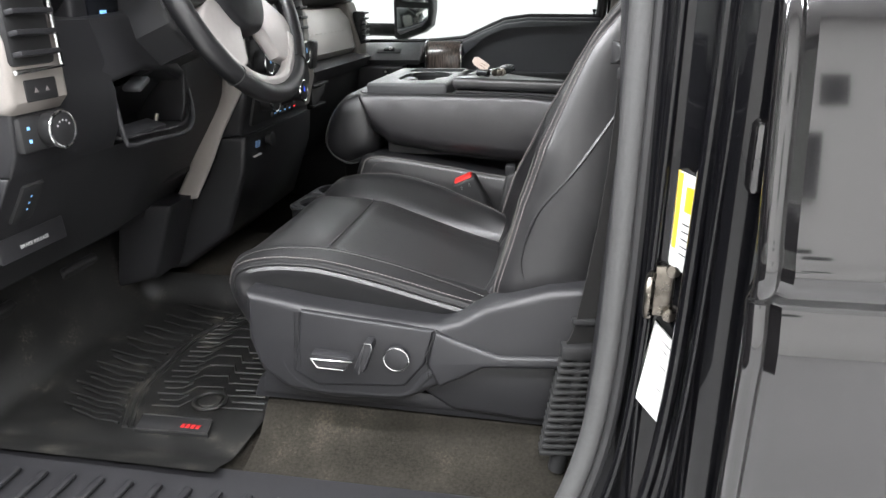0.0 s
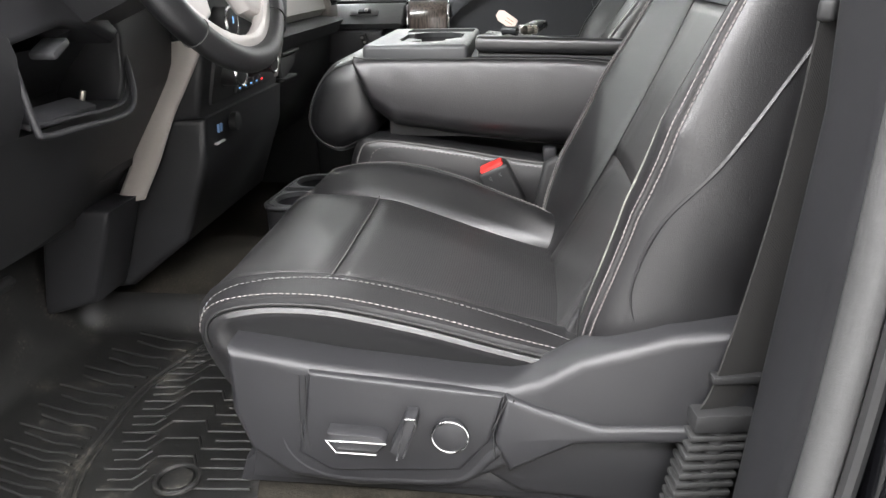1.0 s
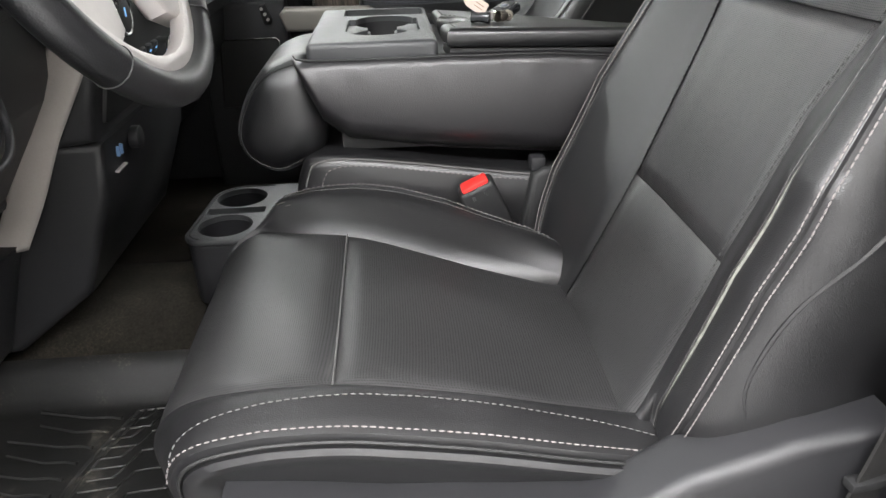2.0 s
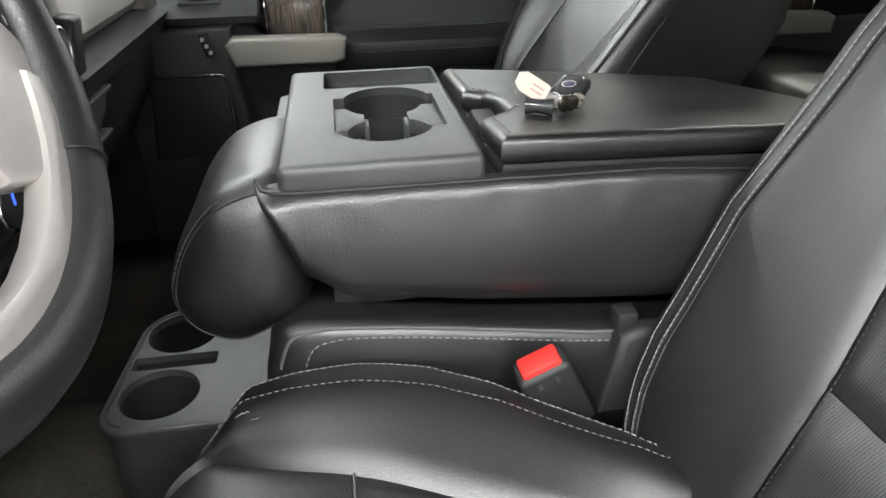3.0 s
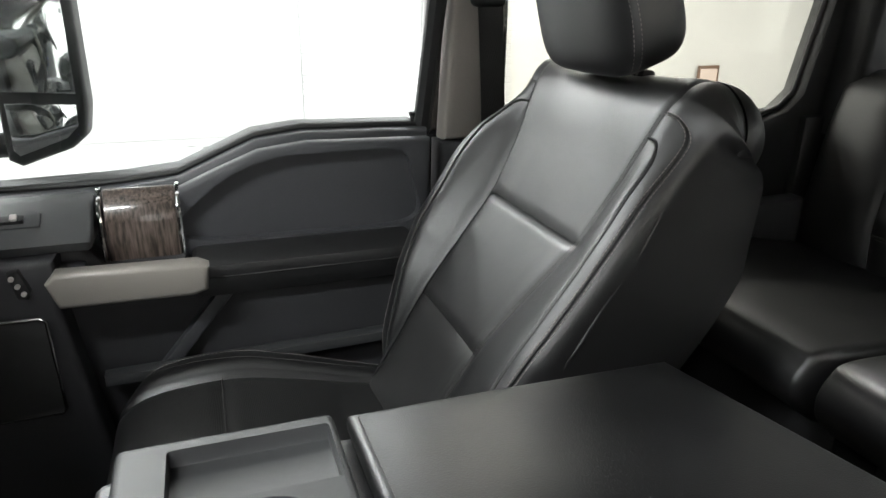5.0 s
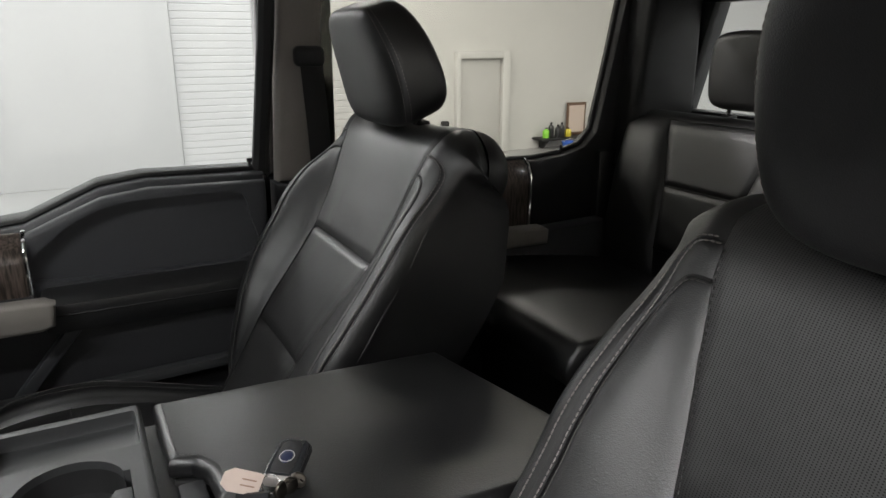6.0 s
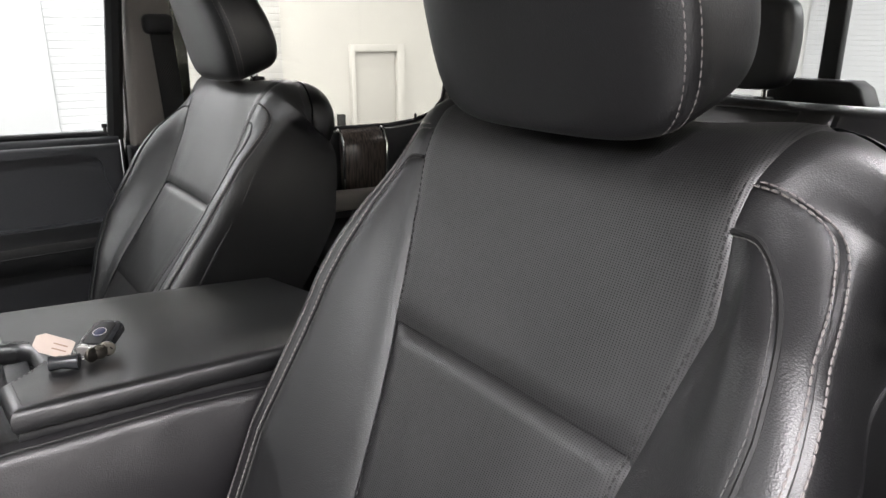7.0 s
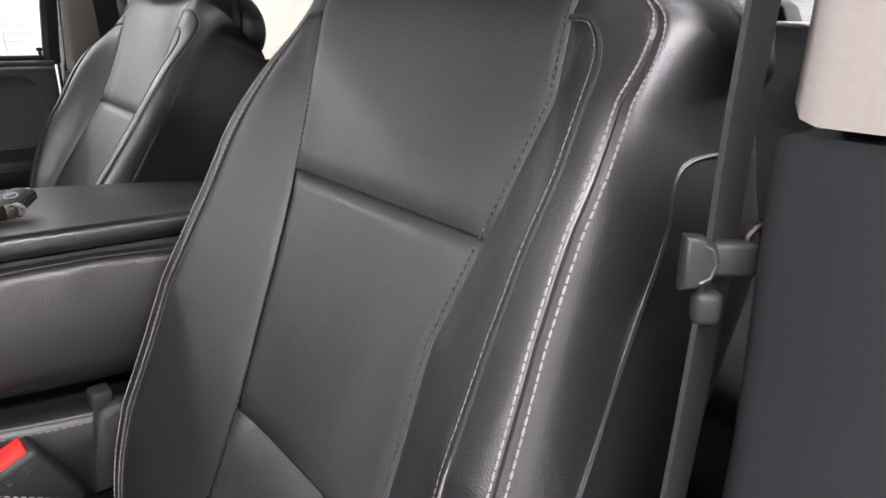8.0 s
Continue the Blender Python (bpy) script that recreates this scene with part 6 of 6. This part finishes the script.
# ---- dashboard ----
def dashboard():
    root = thing("dashboard", "black and taupe dashboard with vents, knobs and a satin strip", "dashboard", (-0.9, 0, 0.3))

    def add(name, bm, m, label=""):
        return under(part(name, bm, m, root, label), root)

    def vent(y0, y1, z0, z1, x, n, slat):
        frame_box = add("vent_box", box(x - 0.03, x - 0.004, y0, y1, z0, z1, 0.006), BLACK)
        for k in range(n):
            z = z0 + (z1 - z0) * (k + 0.6) / n
            sub(add("vent_slat", turned(box(-0.012, 0.008, y0 - (y0 + y1) / 2 + 0.003, y1 - (y0 + y1) / 2 - 0.003, -slat, slat, 0.001), Matrix.Translation((x, (y0 + y1) / 2, z)) @ Matrix.Rotation(radians(-12), 4, "Y")), PLASTIC), frame_box)

    add("upper_pad", slab([(-1.20, 0.69), (-0.74, 0.72), (-0.66, 0.70), (-0.64, 0.67), (-0.68, 0.63), (-1.20, 0.55)], "y", -0.80, 0.80, 0.02, 4), DASH_DARK)
    add("core", box(-1.2, -0.74, -0.80, 0.80, 0.30, 0.64, 0.01), DASH_DARK)
    # passenger half: taupe fascia, ledge and glove box
    add("fascia", slab([(-0.78, 0.625), (-0.675, 0.615), (-0.647, 0.583), (-0.631, 0.500), (-0.647, 0.483), (-0.78, 0.48)], "y", 0.205, 0.662, 0.010, 3), BEIGE, "taupe fascia with raised lettering")
    for k in range(9):
        y = 0.27 + 0.034 * k + (0.02 if k > 4 else 0)
        add("word_bar", slab([(y, 0.534), (y + 0.024, 0.534), (y + 0.024, 0.554), (y, 0.554)], "x", -0.647, -0.6408, 0.001), BEIGE)
    add("ledge", slab([(-0.78, 0.49), (-0.628, 0.480), (-0.600, 0.467), (-0.612, 0.438), (-0.78, 0.41)], "y", 0.195, 0.760, 0.014, 4), PLASTIC)
    add("glove_box", slab([(-0.78, 0.44), (-0.622, 0.437), (-0.632, 0.36), (-0.72, 0.21), (-0.82, 0.21)], "y", 0.20, 0.66, 0.012, 3), DASH_DARK)
    add("glove_latch", slab([(0.205, 0.372), (0.30, 0.402), (0.315, 0.425), (0.205, 0.425)], "x", -0.632, -0.616, 0.003), BLACK)
    for y0, y1, z in ((0.205, 0.318, 0.428), (0.200, 0.285, 0.376)):
        add("latch_lip", box(-0.628, -0.608, y0, y1, z, z + 0.006, 0.002), GREY_PLASTIC)
    add("side_post", slab([(-0.78, 0.65), (-0.655, 0.63), (-0.622, 0.51), (-0.622, 0.470), (-0.636, 0.444), (-0.78, 0.44)], "y", 0.662, 0.748, 0.010, 3), BEIGE, "taupe vent surround")
    vent(0.678, 0.738, 0.505, 0.605, -0.614, 6, 0.003)
    add("vent_wheel", disc((-0.611, 0.70, 0.57), 0.006, 0.012, "x", 16, 0.001), SILVER)
    # centre stack
    add("stack_frame", slab([(-0.76, 0.70), (-0.64, 0.70), (-0.612, 0.60), (-0.604, 0.46), (-0.625, 0.375), (-0.74, 0.36)], "y", -0.193, 0.193, 0.012, 3), DASH_DARK, "black centre stack housing")
    for y0, y1 in ((-0.195, -0.162), (0.157, 0.195)):
        foot = [(-0.600, 0.46), (-0.620, 0.39), (-0.640, 0.40), (-0.630, 0.46)] if y0 > 0 else [(-0.603, 0.52), (-0.634, 0.52)]
        add("stack_edge", slab([(-0.665, 0.70), (-0.636, 0.70), (-0.608, 0.60)] + foot + [(-0.638, 0.60)], "y", y0, y1, 0.006, 3), BEIGE, "taupe centre stack edge")
    add("stack_face", slab([(-0.70, 0.68), (-0.632, 0.68), (-0.605, 0.60), (-0.597, 0.46), (-0.615, 0.392), (-0.70, 0.38)], "y", -0.160, 0.155, 0.006, 2), BLACK)
    add("screen", slab([(-0.64, 0.68), (-0.628, 0.68), (-0.601, 0.575), (-0.612, 0.57)], "y", -0.085, 0.085, 0.002), mat("dark_screen", (0.01, 0.011, 0.014), 0.08, var=0.05))
    vent(0.098, 0.150, 0.565, 0.655, -0.596, 4, 0.003)
    vent(-0.155, -0.098, 0.565, 0.655, -0.596, 4, 0.003)
    for y, z in ((0.085, 0.525), (-0.125, 0.520), (0.055, 0.440), (-0.110, 0.440)):
        x = -0.592 - 0.1 * max(0, 0.46 - z)
        knob = add("knob", disc((x, y, z), 0.024, 0.036, "x", 40, 0.004), BLACK)
        sub(add("knob_ring", ring((x + 0.016, y, z), 0.0235, 0.003, "x"), CHROME, "chrome knob ring"), knob)
        sub(add("knob_light", box(x + 0.0175, x + 0.0188, y - 0.0015, y + 0.0015, z - 0.002, z + 0.009, 0), BLUE_GLOW if z < 0.45 else CYAN_GLOW), knob)
    for r in range(3):
        for k in range(5):
            y, z = -0.056 + 0.028 * k, 0.455 - 0.025 * r
            x = -0.597 - 0.25 * max(0, 0.46 - z)
            key = add("stack_button", turned(box(-0.004, 0.005, -0.011, 0.011, -0.009, 0.009, 0.003), Matrix.Translation((x, y, z)) @ Matrix.Rotation(radians(14), 4, "Y")), DASH_DARK)
            sub(add("button_mark", turned(box(0.005, 0.0057, -0.004, 0.004, -0.0012, 0.0012, 0), Matrix.Translation((x, y, z)) @ Matrix.Rotation(radians(14), 4, "Y")), RED_GLOW if (r, k) == (2, 4) else CYAN_GLOW), key)
    add("grab_panel", turned(box(-0.012, 0.012, -0.018, 0.018, -0.034, 0.034, 0.005, 3), Matrix.Translation((-0.600, 0.178, 0.513)) @ Matrix.Rotation(radians(8), 4, "Y")), GREY_PLASTIC)
    # lower centre with the sockets
    add("lower_centre", slab([(-0.80, 0.375), (-0.615, 0.375), (-0.625, 0.30), (-0.68, 0.16), (-0.80, 0.07), (-0.95, 0.05)], "y", -0.192, 0.195, 0.012, 3), DASH_DARK)
    for y in (-0.145, -0.133):
        add("usb_socket", turned(box(-0.002, 0.003, -0.002, 0.002, -0.007, 0.007, 0.001), Matrix.Translation((-0.616, y, 0.350)) @ Matrix.Rotation(radians(6), 4, "Y")), USB_BLUE)
    add("socket_edge", turned(box(-0.002, 0.004, -0.018, 0.018, -0.0015, 0.0015, 0.001), Matrix.Translation((-0.620, -0.138, 0.325)) @ Matrix.Rotation(radians(6), 4, "Y")), SILVER)
    add("power_socket", disc((-0.615, -0.08, 0.350), 0.016, 0.02, "x", 24, 0.003), DASH_DARK)
    # driver half: knee panel with its open pocket, lamp knob, vent
    # one knee panel, drawn in towards the tunnel; above it the panel is built round the open pocket
    def drawn_in(bm):
        for k in range(9):
            bmesh.ops.bisect_plane(bm, geom=bm.verts[:] + bm.edges[:] + bm.faces[:], plane_co=(0, -0.50 + 0.035 * k, 0), plane_no=(0, 1, 0))
        for v in bm.verts:
            v.co.x -= 0.027 * smoothstep(-0.50, -0.24, v.co.y)
        return bm

    add("knee_panel", drawn_in(slab([(-0.86, 0.437), (-0.634, 0.437), (-0.660, 0.395), (-0.72, 0.305), (-0.77, 0.245), (-0.88, 0.24)], "y", -0.80, -0.200, 0.006, 3)), DASH_DARK)
    add("knee_panel", slab([(-0.86, 0.64), (-0.635, 0.62), (-0.612, 0.52), (-0.618, 0.465), (-0.633, 0.4365), (-0.86, 0.4365)], "y", -0.80, -0.590, 0.005, 3), DASH_DARK)
    add("knee_panel", drawn_in(slab([(-0.86, 0.64), (-0.633, 0.62), (-0.615, 0.52), (-0.622, 0.465), (-0.634, 0.4365), (-0.86, 0.4365)], "y", -0.372, -0.200, 0.005, 3)), DASH_DARK)
    add("pocket_back", box(-0.745, -0.72, -0.63, -0.39, 0.42, 0.60, 0.004), BLACK)
    rim = curve([(-0.622, -0.590, 0.520), (-0.613, -0.590, 0.450), (-0.609, -0.583, 0.437), (-0.608, -0.53, 0.434), (-0.609, -0.43, 0.429), (-0.616, -0.388, 0.442), (-0.628, -0.365, 0.472), (-0.640, -0.352, 0.500)], 60)
    add("pocket_lip", tube(rim, 0.0042, 10), DASH_DARK)
    add("pocket_lip", tube([p + Vector((-0.012, 0.010, 0.010)) for p in rim[14:]], 0.0030, 8), PLASTIC)
    add("pocket_ledge", turned(box(-0.020, 0.016, -0.062, 0.062, -0.004, 0.004, 0.003), Matrix.Translation((-0.640, -0.520, 0.449)) @ Matrix.Rotation(radians(16), 4, "Y")), SHIELD, "grey pocket ledge")
    add("pocket_inner", grid(lambda p, q: Vector((-0.640 - 0.075 * math.sin(math.pi / 2 * q) - 0.02 * p, -0.585 + 0.20 * p, 0.520 - 0.085 * q - 0.02 * p * q)), 20, 12), DASH_DARK)
    hood = slab([(-0.650, 0.540), (-0.590, 0.529), (-0.505, 0.543), (-0.455, 0.534), (-0.418, 0.516), (-0.402, 0.530), (-0.455, 0.600), (-0.480, 0.630), (-0.640, 0.620)], "x", -0.70, -0.612, 0.010, 4)
    for v in hood.verts:
        v.co.x -= 0.30 * max(v.co.z - 0.545, 0.0) - 0.05 * (v.co.y + 0.5)
    add("column_cover", hood, DASH_DARK, "black plastic panel below the column")
    add("hood_latch", turned(box(-0.02, 0.012, -0.018, 0.018, -0.005, 0.005, 0.004), Matrix.Translation((-0.628, -0.512, 0.520)) @ Matrix.Rotation(radians(24), 4, "X")), GREY_PLASTIC)
    add("pocket_bolt", tube([(-0.655, -0.445, 0.440), (-0.650, -0.440, 0.462)], 0.0035, 8), STEEL)
    line = [(-0.628, -0.203, 0.50), (-0.640, -0.205, 0.468), (-0.668, -0.207, 0.420), (-0.693, -0.209, 0.378), (-0.727, -0.212, 0.308), (-0.764, -0.216, 0.242)]
    strip = add("satin_strip", grid(lambda s, t: catmull(line, t) + Vector((0.008 + 0.052 * (s - 0.5), -0.004 * math.sin(math.pi * s), 0.006 * (s - 0.5))), 8, 40), STRIP, "satin taupe strip")
    md = strip.modifiers.new("thick", "SOLIDIFY")
    md.thickness = 0.006
    add("knee_foot", slab([(-0.86, 0.255), (-0.742, 0.252), (-0.752, 0.225), (-0.80, 0.09), (-0.90, 0.06)], "y", -0.30, -0.198, 0.010, 3), PLASTIC)
    add("side_vent_surround", slab([(-0.74, 0.72), (-0.622, 0.71), (-0.598, 0.60), (-0.598, 0.53), (-0.612, 0.515), (-0.74, 0.515)], "y", -0.805, -0.708, 0.008, 3), BEIGE, "taupe vent surround")
    vent(-0.80, -0.728, 0.572, 0.69, -0.588, 5, 0.003)
    add("vent_edge", tube([(-0.590, -0.802, 0.566), (-0.589, -0.724, 0.568), (-0.594, -0.722, 0.69)], 0.003, 8), CHROME)
    sw = add("mirror_switch", box(-0.606, -0.596, -0.785, -0.730, 0.529, 0.556, 0.003), BLACK)
    for y in (-0.768, -0.749):
        sub(add("switch_mark", slab([(y - 0.0035, 0.540), (y + 0.0035, 0.540), (y, 0.546)], "x", -0.597, -0.5955, 0), STITCH), sw)
    plate = add("lamp_plate", box(-0.622, -0.606, -0.795, -0.708, 0.467, 0.513, 0.005), BLACK)
    dial = add("lamp_knob", disc((-0.598, -0.746, 0.491), 0.0225, 0.024, "x", 40, 0.004), BLACK)
    sub(add("knob_ring", ring((-0.588, -0.746, 0.491), 0.0225, 0.0022, "x"), CHROME, "chrome knob ring"), dial)
    for a in range(5):
        g = radians(30 + 30 * a)
        y, z = -0.746 + 0.012 * math.cos(g), 0.491 + 0.012 * math.sin(g)
        sub(add("dial_mark", box(-0.5862, -0.5856, y - 0.0012, y + 0.0012, z - 0.0012, z + 0.0012, 0), LETTER), dial)
    for z in (0.482, 0.498):
        sub(add("switch_mark", box(-0.6062, -0.6052, -0.785, -0.781, z - 0.002, z + 0.002, 0), CYAN_GLOW), plate)
    add("pedal_switch", turned(box(-0.004, 0.006, -0.02, 0.02, -0.032, 0.032, 0.004), Matrix.Translation((-0.662, -0.752, 0.395)) @ Matrix.Rotation(radians(32), 4, "Y")), BLACK)
    for k in range(3):
        add("switch_mark", turned(box(0.006, 0.0068, -0.0013, 0.0013, -0.014 + 0.011 * k, -0.012 + 0.011 * k, 0), Matrix.Translation((-0.6605, -0.752, 0.398)) @ Matrix.Rotation(radians(32), 4, "Y")), CYAN_GLOW)
    add("brake_lever", slab([(-0.80, 0.345), (-0.692, 0.345), (-0.690, 0.312), (-0.80, 0.305)], "y", -0.785, -0.655, 0.004, 3), DASH_DARK)
    txt = bpy.data.curves.new("words", "FONT")
    txt.body, txt.size, txt.extrude, txt.align_x = "BRAKE RELEASE", 0.0078, 0.0003, "CENTER"
    tob = new("words", txt)
    bpy.context.view_layer.update()
    me = bpy.data.meshes.new_from_object(tob.evaluated_get(bpy.context.evaluated_depsgraph_get()))
    bpy.data.objects.remove(tob)
    me.materials.clear()
    me.materials.append(LETTER)
    wob = new("lettering", me)
    wob.matrix_basis = Matrix.Translation((-0.6885, -0.722, 0.324)) @ Matrix.Rotation(radians(90), 4, "Z") @ Matrix.Rotation(radians(92), 4, "X")
    under(wob, root)
    wob["label"] = "pale lettering on the brake release"
    add("under_cover", box(-1.05, -0.80, -0.80, -0.20, 0.22, 0.30, 0.02), BLACK)


dashboard()


def steering_wheel():
    c, tilt, R = Vector((-0.50, -0.42, 0.67)), radians(22), 0.187
    m = Matrix.Translation(c) @ Matrix.Rotation(-tilt, 4, "Y")
    root = thing("steering_wheel", "black leather steering wheel with satin silver spokes", "steering wheel", c)

    def add(name, bm, mt, label=""):
        return under(part(name, turned(bm, m), mt, root, label), root)

    def arc(a0, a1, n=40, r=R, x=0.0):
        return [Vector((x, r * math.cos(radians(a0 + (a1 - a0) * k / (n - 1))), r * math.sin(radians(a0 + (a1 - a0) * k / (n - 1))))) for k in range(n)]

    rim = add("rim", tube(arc(0, 357, 90), 0.0155, 14, closed=True), LEATHER, "black leather rim")
    add("grip_patch", tube(arc(-50, 25, 30), 0.0165, 14), LEATHER_SOFT, "coarse leather grip")
    add("grip_patch", tube(arc(155, 230, 30), 0.0165, 14), LEATHER_SOFT, "coarse leather grip")
    sub(add("rim_stitching", dashes(arc(-50, 25, 60, R - 0.0165), 0.0011, 0.006, 0.004), STITCH_DIM), rim)
    for a in (-50, 25, 155, 230):
        sub(add("rim_joint", tube([Vector((0.0168 * math.cos(2 * math.pi * k / 20), (R + 0.0168 * math.sin(2 * math.pi * k / 20)) * math.cos(radians(a)), (R + 0.0168 * math.sin(2 * math.pi * k / 20)) * math.sin(radians(a)))) for k in range(20)], 0.0008, 5, closed=True), PIPING), rim)
    add("airbag_cover", pillow([(-0.085, 0.050), (0.0, 0.062), (0.085, 0.050), (0.080, -0.03), (0.045, -0.075), (0.0, -0.085), (-0.045, -0.075), (-0.080, -0.03)], "x", -0.055, 0.012, 60, 0.02, 0.008), DASH_DARK, "black airbag cover")
    add("emblem", slab([(0.026 * math.cos(2 * math.pi * k / 32), 0.011 * math.sin(2 * math.pi * k / 32)) for k in range(32)], "x", 0.016, 0.022, 0.001), SILVER)
    for s in (-1, 1):
        arm = [(s * 0.030, -0.060), (s * 0.090, -0.020), (s * 0.150, -0.058), (s * 0.160, -0.082), (s * 0.126, -0.124), (s * 0.098, -0.142), (s * 0.060, -0.128)]
        add("lower_spoke", slab(arm if s > 0 else arm[::-1], "x", -0.024, 0.002, 0.006, 3), SILVER, "satin silver spoke")
    band = [(0.158 * math.sin(radians(a)), -0.158 * math.cos(radians(a))) for a in range(-56, 57, 8)] + [(0.176 * math.sin(radians(a)), -0.176 * math.cos(radians(a))) for a in range(56, -57, -8)]
    add("lower_band", slab(band, "x", -0.012, 0.006, 0.004, 2), SILVER, "satin silver band inside the rim")
    for s in (-1, 1):
        spoke = add("side_spoke", slab([(s * 0.075, 0.03), (s * 0.178, 0.025), (s * 0.178, -0.03), (s * 0.075, -0.035)], "x", -0.03, 0.0, 0.006, 3), BLACK)
        add("spoke_trim", slab([(s * 0.10, 0.036), (s * 0.176, 0.030), (s * 0.176, 0.022), (s * 0.10, 0.026)], "x", -0.02, 0.004, 0.002), SILVER)
        for k in range(3):
            sub(add("spoke_button", box(0.0, 0.006, s * 0.115 - 0.018, s * 0.115 + 0.018, -0.024 + 0.016 * k, -0.012 + 0.016 * k, 0.003), PLASTIC), spoke)
            sub(add("button_mark", box(0.006, 0.0068, s * 0.115 - 0.004, s * 0.115 + 0.004, -0.019 + 0.016 * k, -0.017 + 0.016 * k, 0), LETTER), spoke)
    add("column", tube([(-0.05, 0, 0), (-0.32, 0, 0.0)], lambda f: 0.060 + 0.025 * f, 20), DASH_DARK)
    add("shroud", slab([(-0.075, 0.05), (0.075, 0.05), (0.085, -0.03), (0.05, -0.075), (-0.05, -0.075), (-0.085, -0.03)], "x", -0.28, -0.07, 0.02, 3), DASH_DARK)
    add("stalk", tube([(-0.09, 0.07, 0.0), (-0.085, 0.19, 0.03)], lambda f: 0.007 + 0.004 * f, 10), BLACK)
    add("shift_lever", tube([(-0.09, -0.07, 0.02), (-0.08, -0.16, 0.07)], lambda f: 0.008 + 0.005 * f, 10), BLACK)


steering_wheel()


def cluster():
    root = thing("instrument_cluster", "dark instrument cluster under a black hood", "instrument cluster", (-0.75, -0.42, 0.62))
    under(part("hood", slab([(-0.60, 0.60), (-0.60, 0.72), (-0.56, 0.76), (-0.28, 0.76), (-0.24, 0.72), (-0.24, 0.60)], "x", -0.80, -0.655, 0.012, 3), DASH_DARK, root), root)
    under(part("face", box(-0.654, -0.651, -0.57, -0.27, 0.61, 0.735, 0.0), mat("cluster_glass", (0.008, 0.009, 0.012), 0.12, var=0.05), root), root)
    under(part("display_mark", box(-0.6508, -0.6500, -0.545, -0.530, 0.625, 0.631, 0), CYAN_GLOW, root), root)


cluster()

# ---- outside mirror on the passenger side ----
def tow_mirror():
    root = thing("tow_mirror", "folded black tow mirror with two mirror glasses", "wing mirror", (-0.55, 1.10, 0.5))

    def add(name, bm, m, label=""):
        return under(part(name, bm, m, root, label), root)

    housing = add("housing", slab([(-0.612, 0.505), (-0.59, 0.492), (-0.50, 0.522), (-0.472, 0.545), (-0.462, 0.60), (-0.462, 0.86), (-0.612, 0.86)], "y", 1.075, 1.17, 0.014, 4), BLACK, "black mirror housing")
    sub(add("upper_glass", slab([(-0.600, 0.632), (-0.478, 0.624), (-0.478, 0.84), (-0.600, 0.84)], "y", 1.070, 1.078, 0.002), MIRROR, "clear mirror glass"), housing)
    sub(add("lower_glass", slab([(-0.598, 0.612), (-0.480, 0.606), (-0.482, 0.566), (-0.505, 0.543), (-0.588, 0.514), (-0.598, 0.525)], "y", 1.070, 1.078, 0.002), MIRROR, "clear wide-angle mirror glass"), housing)
    for z in (0.665, 0.53):
        add("arm", tube([(-0.60, 1.11, z), (-0.70, 1.08, z + 0.005), (-0.76, 0.95, z)], 0.024, 10), BLACK)


tow_mirror()
